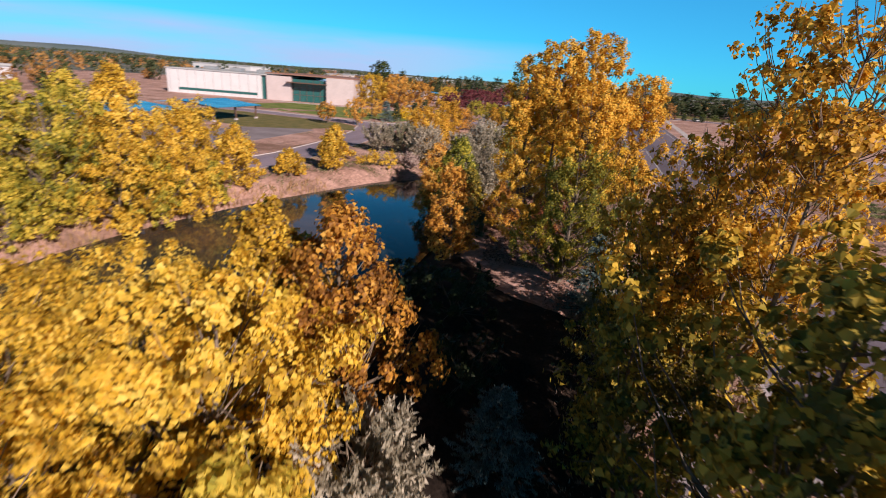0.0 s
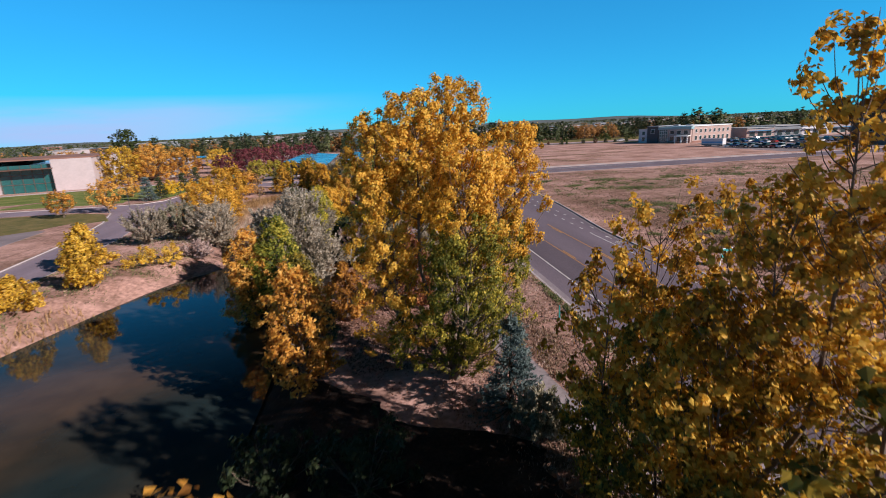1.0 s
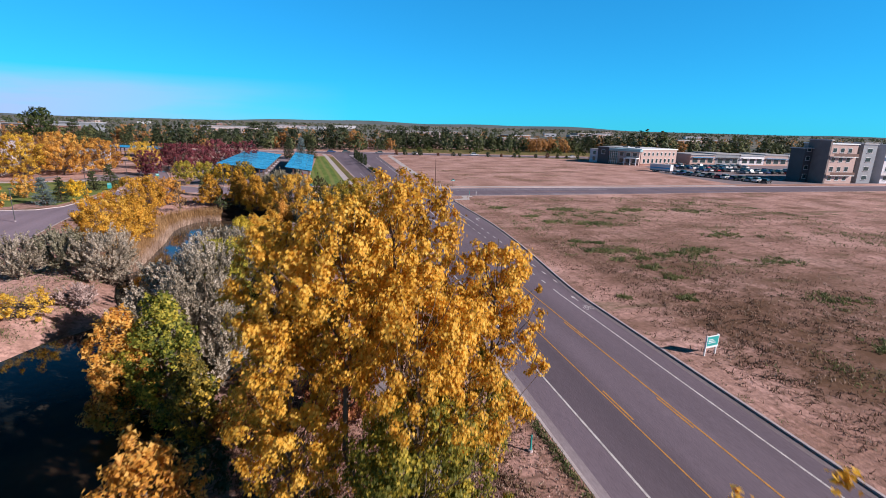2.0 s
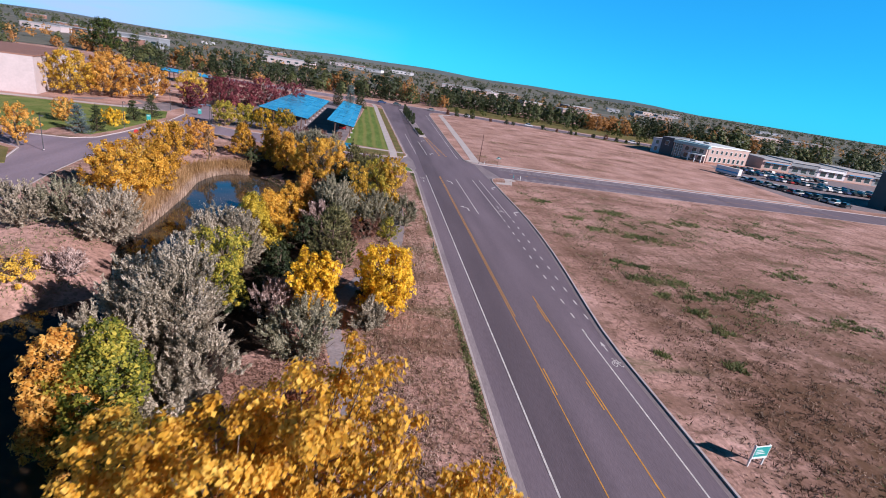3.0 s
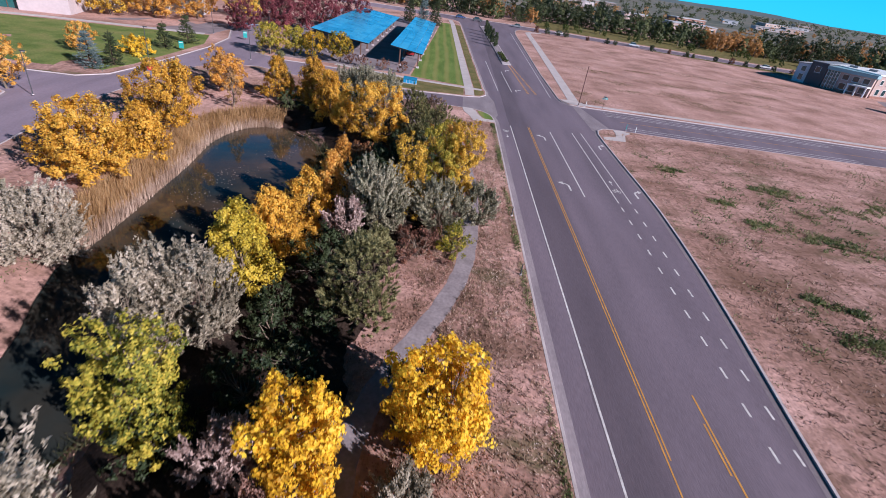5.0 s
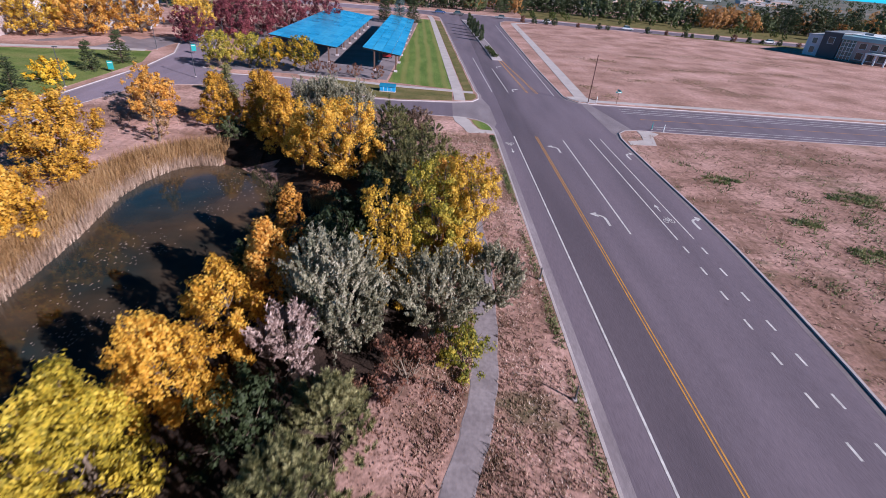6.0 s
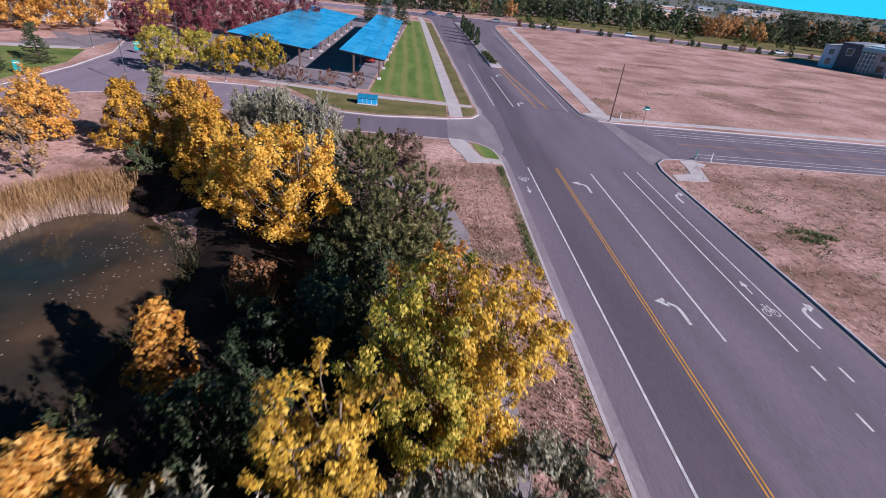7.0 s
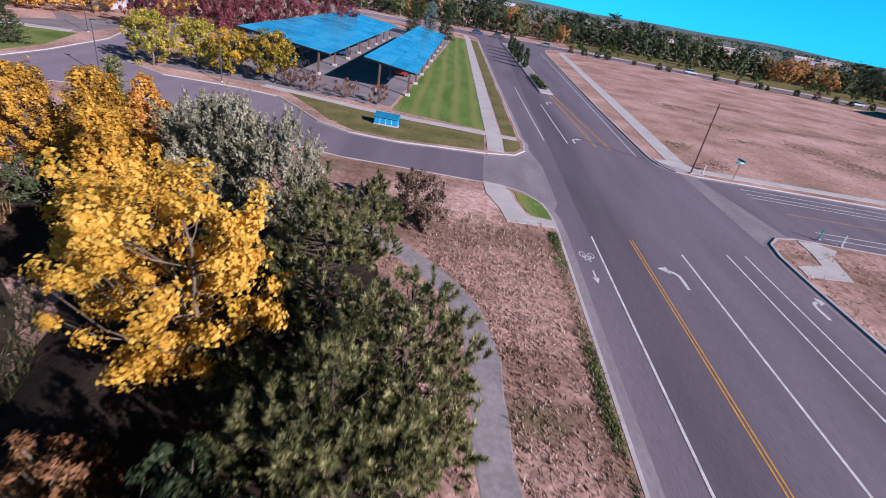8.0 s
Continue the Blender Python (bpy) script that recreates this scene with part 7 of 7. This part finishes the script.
def ridge():
    """Low ridge added on the horizon, with distance haze put into its blue-green colour."""
    n = 90
    a = np.linspace(math.radians(-10), math.radians(190), n)
    r = 3900
    h = 14 + 12 * np.sin(a * 5 + 1) + 7 * np.sin(a * 13) + 4 * np.sin(a * 31)
    h = np.maximum(h, 5)
    lo = np.c_[r * np.cos(a), 60 + r * np.sin(a), np.full(n, -2.0)]
    mid = np.c_[(r + 60) * np.cos(a), 60 + (r + 60) * np.sin(a), h]
    hi = np.c_[(r + 300) * np.cos(a), 60 + (r + 300) * np.sin(a), np.full(n, -2.0)]
    f = [(s * n + i, s * n + i + 1, (s + 1) * n + i + 1, (s + 1) * n + i) for s in (0, 1) for i in range(n - 1)]
    m = material("far_haze_ridge", [(0.085, 0.12, 0.13), (0.13, 0.155, 0.165)], 0.004, 0.95, 0.05)
    return tagged(raw("backdrop", np.r_[lo, mid, hi], f, m, smooth=True), "low ridge added on the horizon with blue-green haze in its colour", "hills", kind="structure")


ridge()

# ---------------------------------------------------------------- lamps, wayfinding


def lamp_post(x, y, h=5.0):
    t = pole("street_lamp", x, y, h, 0.06, M_DARKWALL, "dark lamp post with a flat head", "lamp")
    boxed("head", (-0.12, 0.5, -0.12, 0.12, h - 0.02, h + 0.1), M_DARKWALL, t, bevel=0.03)
    boxed("lens", (0.1, 0.45, -0.09, 0.09, h - 0.045, h - 0.02), M_LAMP, t)
    return t


for x, y in ((-62.6, 83.2), (-62.8, 108.5), (-50.2, 119.5), (-40.0, 124.6), (-66, 140), (-57, 150)):
    lamp_post(x, y)


def kiosk(x, y, rz, label="teal panel sign on a post beside the drive"):
    t = empty("panel_sign", x, y, VERGE, rz, label=label, category="sign")
    part("post", cyl(bmesh.new(), (0, 0, 0), (0, 0, 1.2), 0.05, 0.05, 8), M_STEEL, t)
    boxed("board", (-0.4, 0.4, -0.05, 0.05, 0.35, 1.6), M_TEAL, t, "bright teal board", 0.02)
    boxed("lettering_bar", (-0.3, 0.3, -0.058, -0.052, 1.3, 1.4), M_SIGNW, t, "plain white bar for unreadable writing")
    return t


kiosk(-62.6, 119.0, 10)
kiosk(-58.6, 139.0, 20)

# ---------------------------------------------------------------- grasses, reeds, litter


def blades(name, pts, z, length, width, mat, label, category, seed, up=1.0, spread=0.5):
    r = np.random.RandomState(seed)
    n = len(pts)
    ax = r.normal(size=(n, 3)) * spread + (0, 0, up)
    ax /= np.linalg.norm(ax, axis=1, keepdims=True)
    ln = length * r.uniform(0.6, 1.25, n)
    c = np.c_[pts, z] + ax * (ln / 2)[:, None]
    v, f = leaves(r, c, ax, ln, width, 0.1)
    return tagged(raw(name, v, f, mat), label, category, kind="stuff")


def scatter(seed, n, x0, x1, y0, y1, cluster=0.0, per=1):
    r = np.random.RandomState(seed)
    p = np.c_[r.uniform(x0, x1, n), r.uniform(y0, y1, n)]
    if per > 1:
        p = np.repeat(p, per, 0) + r.normal(size=(n * per, 2)) * cluster
    ok = ~inside(ROAD, p[:, 0], p[:, 1]) & (edge_distance(ROAD, p[:, 0], p[:, 1]) > 0.12)
    return p[ok]


def off_water(p, margin=0.0):
    d = edge_distance(POND, p[:, 0], p[:, 1]) * np.where(inside(POND, p[:, 0], p[:, 1]), -1, 1)
    return p[d > margin], d


def off_trail(p, margin=0.8):
    d = np.min(np.hypot(p[:, None, 0] - TRAIL[None, :, 0], p[:, None, 1] - TRAIL[None, :, 1]), 1)
    return p[d > margin]


# reeds on the west and north banks: bleached stems at the water, brown heads behind
_p = scatter(21, 150000, -46, -26, 36, 92)
_d = edge_distance(POND, _p[:, 0], _p[:, 1]) * np.where(inside(POND, _p[:, 0], _p[:, 1]), -1, 1)
_w = (_p[:, 0] < np.where(_p[:, 1] > 80, -34.4, -33)) & (_p[:, 1] > 54)
_q = _p[(_d > -0.7) & (_d < 0.5) & _w][:9000]
blades("reeds", _q, np.maximum(land(_q[:, 0], _q[:, 1]), WATER - 0.2), 1.0, 0.05, L_PALEREED, "bleached reed stems standing in the water", "reeds", 22, 1.0, 0.10)
_q = _p[(_d > 0.1) & (_d < 2.7) & _w][:16000]
blades("reeds", _q, np.maximum(land(_q[:, 0], _q[:, 1]), WATER - 0.2) + 0.12, 1.05, 0.05, L_REED, "dry brown reeds along the pond edge", "reeds", 25, 1.0, 0.16)
_p = scatter(23, 26000, -50, -24, -60, 45)
_d = edge_distance(POND, _p[:, 0], _p[:, 1]) * np.where(inside(POND, _p[:, 0], _p[:, 1]), -1, 1)
_p = _p[(_d > -0.2) & (_d < 2.2) & (_p[:, 0] < -33) & (_p[:, 1] < 30)]
blades("reeds", _p, land(_p[:, 0], _p[:, 1]), 0.7, 0.08, L_REED, "short dry reeds along the pond edge", "reeds", 24, 1.0, 0.25)
for k, (x, y) in enumerate(((-21.5, 76.1), (-22.2, 76.6))):
    _p = np.random.RandomState(30 + k).normal(size=(380, 2)) * 0.4 + (x, y)
    blades("reeds", _p, land(_p[:, 0], _p[:, 1]), 1.2, 0.06, L_REED, "clump of dry rust-tan reeds", "reeds", 31 + k, 1.0, 0.22)
# sedge added to hide the east shoreline, its colour dark to stand in for shade
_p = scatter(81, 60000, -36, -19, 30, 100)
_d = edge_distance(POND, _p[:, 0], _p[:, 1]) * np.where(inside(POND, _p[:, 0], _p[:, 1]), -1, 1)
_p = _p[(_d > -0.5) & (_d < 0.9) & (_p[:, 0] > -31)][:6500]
blades("sedge", _p, np.maximum(land(_p[:, 0], _p[:, 1]), WATER - 0.2), 0.6, 0.06, L_SHADESEDGE, "sedge added over the shoreline, toned dark for its shade", "sedge", 82, 0.8, 0.45)
# verge between trail and street: flattened straw, brown stalks and a green fringe at the kerb
def patchy(p, scale, seed, power=1.0, stretch=1.0):
    """Keeps points by a smooth random cover, in patches of about the given size."""
    r = np.random.RandomState(seed)
    g = r.uniform(0, 1, (64, 64))
    u, w = p[:, 0] / scale, p[:, 1] / (scale * stretch)
    i, j = np.floor(u).astype(int), np.floor(w).astype(int)
    a, b = u - i, w - j
    a, b = a * a * (3 - 2 * a), b * b * (3 - 2 * b)
    q = (g[i % 64, j % 64] * (1 - a) + g[(i + 1) % 64, j % 64] * a) * (1 - b) + (g[i % 64, (j + 1) % 64] * (1 - a) + g[(i + 1) % 64, (j + 1) % 64] * a) * b
    return p[r.uniform(0, 1, len(p)) < np.clip(q * 1.6 - 0.25, 0, 1) ** power]


_p = off_trail(scatter(41, 7000, -14, -5.5, -20, 100, 0.10, 4))
blades("dry_grass", _p, land(_p[:, 0], _p[:, 1]), 0.24, 0.06, L_STRAW, "short straw-coloured grass on the verge", "grass", 42, 0.7, 0.7)
_p = patchy(off_trail(scatter(65, 5200, -13.5, -5.9, -20, 100, 0.14, 7)), 1.3, 66, 1.0, 2.5)
blades("dry_grass", _p, land(_p[:, 0], _p[:, 1]) + 0.03, 0.17, 0.04, L_PALESTRAW, "bleached flattened straw on the verge", "grass", 67, 0.15, 0.9)
_p = patchy(off_trail(scatter(63, 6000, -14, -5.6, -30, 99, 0.13, 8)), 1.1, 68, 1.0, 2.0)
_p = _p[np.random.RandomState(11).uniform(0, 1, len(_p)) < np.clip((88 - _p[:, 1]) / 34, 0.08, 1) * np.clip((-6.3 - _p[:, 0]) / 2.5, 0.25, 1)]
blades("brown_weeds", _p, land(_p[:, 0], _p[:, 1]), 0.30, 0.06, L_STUBBLE, "low brown weeds on the verge", "weeds", 64, 0.6, 0.8)
_r = np.random.RandomState(111)
_p = np.c_[-13.4 + 0.36 * _r.randint(0, 22, 44000) + _r.normal(size=44000) * 0.06, _r.uniform(-20, 98, 44000)]
_t = _p[:, 0] - np.interp(_p[:, 1], TRAIL[:, 1], TRAIL[:, 0])
_p = patchy(_p[(_t > 0.85) & (_p[:, 0] < -6.0)], 2.4, 112, 0.7, 3.0)
_p = _p[_r.uniform(size=len(_p)) < np.clip((-6.6 - _p[:, 0]) / 2.2, 0.2, 1)]
blades("stubble", _p, land(_p[:, 0], _p[:, 1]), 0.20, 0.045, L_STUBBLE, "brown mown stubble in rows on the verge", "stubble", 113, 0.8, 0.6)
_p = patchy(patchy(off_trail(scatter(114, 900, -11.5, -6.0, 0, 98, 0.16, 14)), 3.5, 115, 2.0, 2.0), 1.2, 116, 1.0)
blades("weeds", _p, land(_p[:, 0], _p[:, 1]), 0.16, 0.05, L_FARWEED, "dull olive weed tufts on the verge", "weeds", 117, 0.6, 0.8)
_p = patchy(patchy(scatter(43, 6400, -6.0, -5.42, -30, 99, 0.10, 7), 1.3, 69, 1.0, 2.0), 4.0, 118, 0.8, 1.5)
blades("weeds", _p, land(_p[:, 0], _p[:, 1]), 0.22, 0.06, L_WEED, "green weeds along the kerb", "weeds", 44, 0.7, 0.7)
_p = scatter(45, 1600, 8.1, 12.8, -20, 99, 0.12, 5)
_p = patchy(_p[edge_distance(ROAD, _p[:, 0], _p[:, 1]) < 0.8], 1.5, 70, 0.7)
blades("weeds", _p, land(_p[:, 0], _p[:, 1]), 0.2, 0.05, L_WEED, "green weeds along the kerb", "weeds", 46, 0.7, 0.7)
# dry field: a smooth strip at the kerb, a brown weedy band behind it, green patches farther in
_p = scatter(47, 5200, 9, 75, 0, 104, 0.2, 6)
blades("dry_grass", _p, land(_p[:, 0], _p[:, 1]), 0.3, 0.07, L_STRAW, "tufts of straw grass in the field", "grass", 48, 0.6, 0.8)
_p = patchy(patchy(scatter(49, 5200, 14, 80, 2, 100, 0.4, 26), 13.0, 71, 2.4, 0.7), 2.2, 76, 1.5)
blades("weeds", _p, land(_p[:, 0], _p[:, 1]), 0.32, 0.09, L_WEED, "low green weed patches in the field", "weeds", 50, 0.6, 0.8)
_r = np.random.RandomState(90)
_q = []
for x, y, s in ((18.9, 53.4, 1.2), (21.0, 53.0, 1.1), (23.8, 53.3, 1.3), (30.6, 70.4, 2.2), (27.6, 71.4, 1.6), (22.2, 73.2, 1.4), (30.4, 84.9, 2.2), (19.6, 49.1, 0.8), (23.4, 48.8, 1.0), (27.1, 49.8, 1.0),
                (31.9, 50.1, 2.2), (34.6, 52.0, 2.0), (21.5, 41.2, 1.1), (21.9, 45.1, 1.1), (45.0, 83.4, 2.6), (57.0, 81.6, 3.4), (17.8, 88.3, 1.2), (20.8, 78.5, 1.0), (11.9, 36.4, 0.5), (18.1, 34.9, 0.8),
                (19.5, 58.8, 0.9), (21.8, 57.6, 0.8), (40.5, 45.0, 2.4), (33.0, 32.0, 2.0), (46.0, 60.0, 2.6), (26.0, 22.0, 1.6)):
    c = np.c_[_r.normal(x, s * 0.75, int(16 * s) + 6), _r.normal(y, s * 0.5, int(16 * s) + 6)]      # plants of a patch, then their leaves
    _q.append(np.repeat(c, 20, 0) + _r.normal(size=(20 * len(c), 2)) * 0.22)
_q = np.concatenate(_q)
blades("weeds", _q, land(_q[:, 0], _q[:, 1]), 0.34, 0.10, L_WEED, "clumps of green weeds in the dry field", "weeds", 91, 0.7, 0.7)
_p = scatter(51, 2400, 14, 150, 122, 238, 0.6, 4)
blades("dry_grass", _p, land(_p[:, 0], _p[:, 1]), 0.22, 0.1, L_STRAW, "tufts of straw grass in the far field", "grass", 52, 0.4, 0.9)
_q = []
for x, y, s, w in ((29.5, 152.8, 2.2, 1.6), (29.6, 143.2, 2.0, 0.9), (45.0, 160.5, 2.4, 1.2), (41.2, 146.0, 2.4, 1.8), (43.5, 139.6, 3.0, 1.6), (47.0, 134.9, 3.2, 1.5), (17.2, 126.1, 1.4, 1.2), (15.8, 133.1, 1.0, 1.2),
                   (59.1, 161.5, 3.0, 1.2), (72.4, 164.5, 4.0, 1.4), (81.5, 181.8, 8.0, 2.2), (43.4, 177.7, 4.0, 1.0), (28.2, 167.2, 3.0, 1.2), (62.0, 186.0, 6.0, 1.6), (95.0, 196.0, 7.0, 2.0), (60.0, 150.0, 4.0, 1.4)):
    n = int(130 * math.sqrt(s * w))
    _q.append(np.c_[_r.normal(x, s, n), _r.normal(y, w, n)])
_q = np.concatenate(_q)
_q = np.repeat(_q, 3, 0) + _r.normal(size=(3 * len(_q), 2)) * 0.25
blades("brown_weeds", _q, land(_q[:, 0], _q[:, 1]), 0.15, 0.13, L_FARWEED, "olive-brown weed patches in the far field", "weeds", 74, 0.5, 0.8)
_p = scatter(61, 20000, 8.6, 74, -14, 100, 0.22, 11)
_k = edge_distance(ROAD, _p[:, 0], _p[:, 1])
_p = _p[np.random.RandomState(6).uniform(0, 1, len(_p)) < np.clip((_k - 1.6) / 2.5, 0.05, 1) * np.clip(2.1 - _p[:, 0] / 32 - _p[:, 1] / 50, 0.03, 1)]
_p = patchy(_p, 2.6, 75, 1.0, 1.6)
blades("brown_weeds", _p, land(_p[:, 0], _p[:, 1]), 0.3, 0.08, L_BROWNWEED, "low brown weeds in the dry field", "weeds", 62, 0.6, 0.8)
# taller brown and olive weeds close beside the trail, and darker leaves on its other side
_p = scatter(119, 26000, -15, -6, -10, 40)
_t = _p[:, 0] - np.interp(_p[:, 1], TRAIL[:, 1], TRAIL[:, 0])
_p = patchy(_p[(_t > 0.8) & (_t < 3.6)], 1.4, 120, 0.5, 2.0)
blades("brown_weeds", _p[::2], land(_p[::2, 0], _p[::2, 1]), 0.24, 0.07, L_STUBBLE, "brown weeds beside the trail", "weeds", 121, 0.7, 0.7)
blades("weeds", _p[1::2], land(_p[1::2, 0], _p[1::2, 1]), 0.26, 0.07, L_FARWEED, "olive weeds beside the trail", "weeds", 122, 0.7, 0.7)
# leaf litter below the grove
_p = scatter(123, 44000, -25, -12, 12, 38)
_t = _p[:, 0] - np.interp(_p[:, 1], TRAIL[:, 1], TRAIL[:, 0])
_p = patchy(_p[(_t < -0.9) & (_t > -9)], 3.0, 124, 0.35)
blades("leaf_litter", _p, land(_p[:, 0], _p[:, 1]) + 0.025, 0.13, 0.11, L_DARKLITTER, "dark red-brown leaves on the ground beside the trail", "leaf litter", 125, 0.05, 1.0)
_p, _ = off_water(off_trail(scatter(53, 40000, -30, -9, -20, 98)), 0.6)
_p = _p[((_p[:, 1] < 60) | (_p[:, 0] > -15)) & ((_p[:, 1] > 7) | (_p[:, 0] > -12.5))]
blades("leaf_litter", _p, land(_p[:, 0], _p[:, 1]) + 0.03, 0.11, 0.085, L_LITTER, "fallen rust-brown leaves below the trees", "leaf litter", 54, 0.05, 1.0)
_p = off_trail(scatter(83, 80000, -22, -9, 2, 96), 0.9)
_t = _p[:, 0] - np.interp(_p[:, 1], TRAIL[:, 1], TRAIL[:, 0])
_p = patchy(_p[(_t < 0) & (_t > -5.0)], 2.2, 84, 0.6)
blades("leaf_litter", _p, land(_p[:, 0], _p[:, 1]) + 0.03, 0.11, 0.09, L_LITTER, "fallen rust-brown leaves beside the trail", "leaf litter", 85, 0.05, 1.0)
_p, _ = off_water(scatter(55, 900, -58, -40, 30, 110, 0.2, 6), 2.5)
blades("dry_grass", _p, land(_p[:, 0], _p[:, 1]), 0.3, 0.07, L_STRAW, "tufts of straw grass on the west bank", "grass", 56, 0.6, 0.8)
_p, _ = off_water(patchy(scatter(86, 2600, -52, -35, 22, 60, 0.25, 7), 3.0, 87), 1.2)
blades("weeds", _p, land(_p[:, 0], _p[:, 1]), 0.28, 0.06, L_WEED, "dull green grass on the west bank", "grass", 88, 0.7, 0.7)
# yellow leaves afloat on the pond
_r = np.random.RandomState(57)
_c = np.c_[_r.uniform(-36, -28, 14), _r.uniform(60, 84, 14)]      # leaves drift in rafts
_p = np.repeat(_c, 30, 0) + _r.normal(size=(14 * 30, 2)) * (1.1, 0.9)
_p = np.r_[_p, np.c_[_r.uniform(-40, -27, 110), _r.uniform(45, 88, 110)]]
_p = _p[inside(POND, _p[:, 0], _p[:, 1])]
v, f = leaves(_r, np.c_[_p, np.full(len(_p), WATER + 0.012)], np.c_[_r.normal(size=(len(_p), 2)), np.zeros(len(_p))], 0.12, 0.09, 0.0)
v[:, 2] = WATER + 0.012
tagged(raw("floating_leaves", v, f, L_PALESTRAW), "pale leaves afloat on the pond", "leaf litter", kind="stuff")
# small shrubs of the verge
broadleaf(150, -12.9, 29.4, 0.95, 0.1, 0.5, L_RUST, "small brown bush in the dry verge", 0.4, 0.1, "low", 3, "", name="shrub")
for k, (x, h) in enumerate(((22.5, 2.6), (26.5, 2.7), (31.5, 2.2), (34.5, 2.9), (44.0, 1.6), (52.0, 2.4), (55.5, 1.8), (70.0, 2.6), (78.0, 1.8), (84.5, 2.3), (87.5, 1.6), (96.0, 2.2), (103.0, 2.6), (108.0, 2.3), (113.5, 1.6), (119.0, 2.2), (127.0, 1.7), (134.0, 2.4), (139.0, 2.0))):
    broadleaf(160 + k, x, 252.6 - 0.158 * (x - 30) - 1.2 * (k % 2), h, 0.05, 0.42 * h, L_DARKGREEN if k % 4 else L_RUST, "rounded dark green shrub by the far street" if k % 4 else "rounded brownish shrub by the far street", 0.9, 0.26, "low", 3, "far hedge", name="shrub")


def red_sign(x, y, rz):
    """A plain red eight-sided traffic sign on a steel post."""
    t = empty("traffic_sign", x, y, land1(x, y), rz, label="red eight-sided traffic sign on a grey post", category="sign")
    part("post", cyl(bmesh.new(), (0, 0, 0), (0, 0, 2.7), 0.03, None, 8), M_GREYWALL, t)
    part("plate", cyl(bmesh.new(), (0, -0.05, 2.35), (0, -0.035, 2.35), 0.38, None, 8), plain("red_sign_paint", (0.45, 0.02, 0.03)), t, "red plate")
    return t


red_sign(-54.4, 94.2, 30)
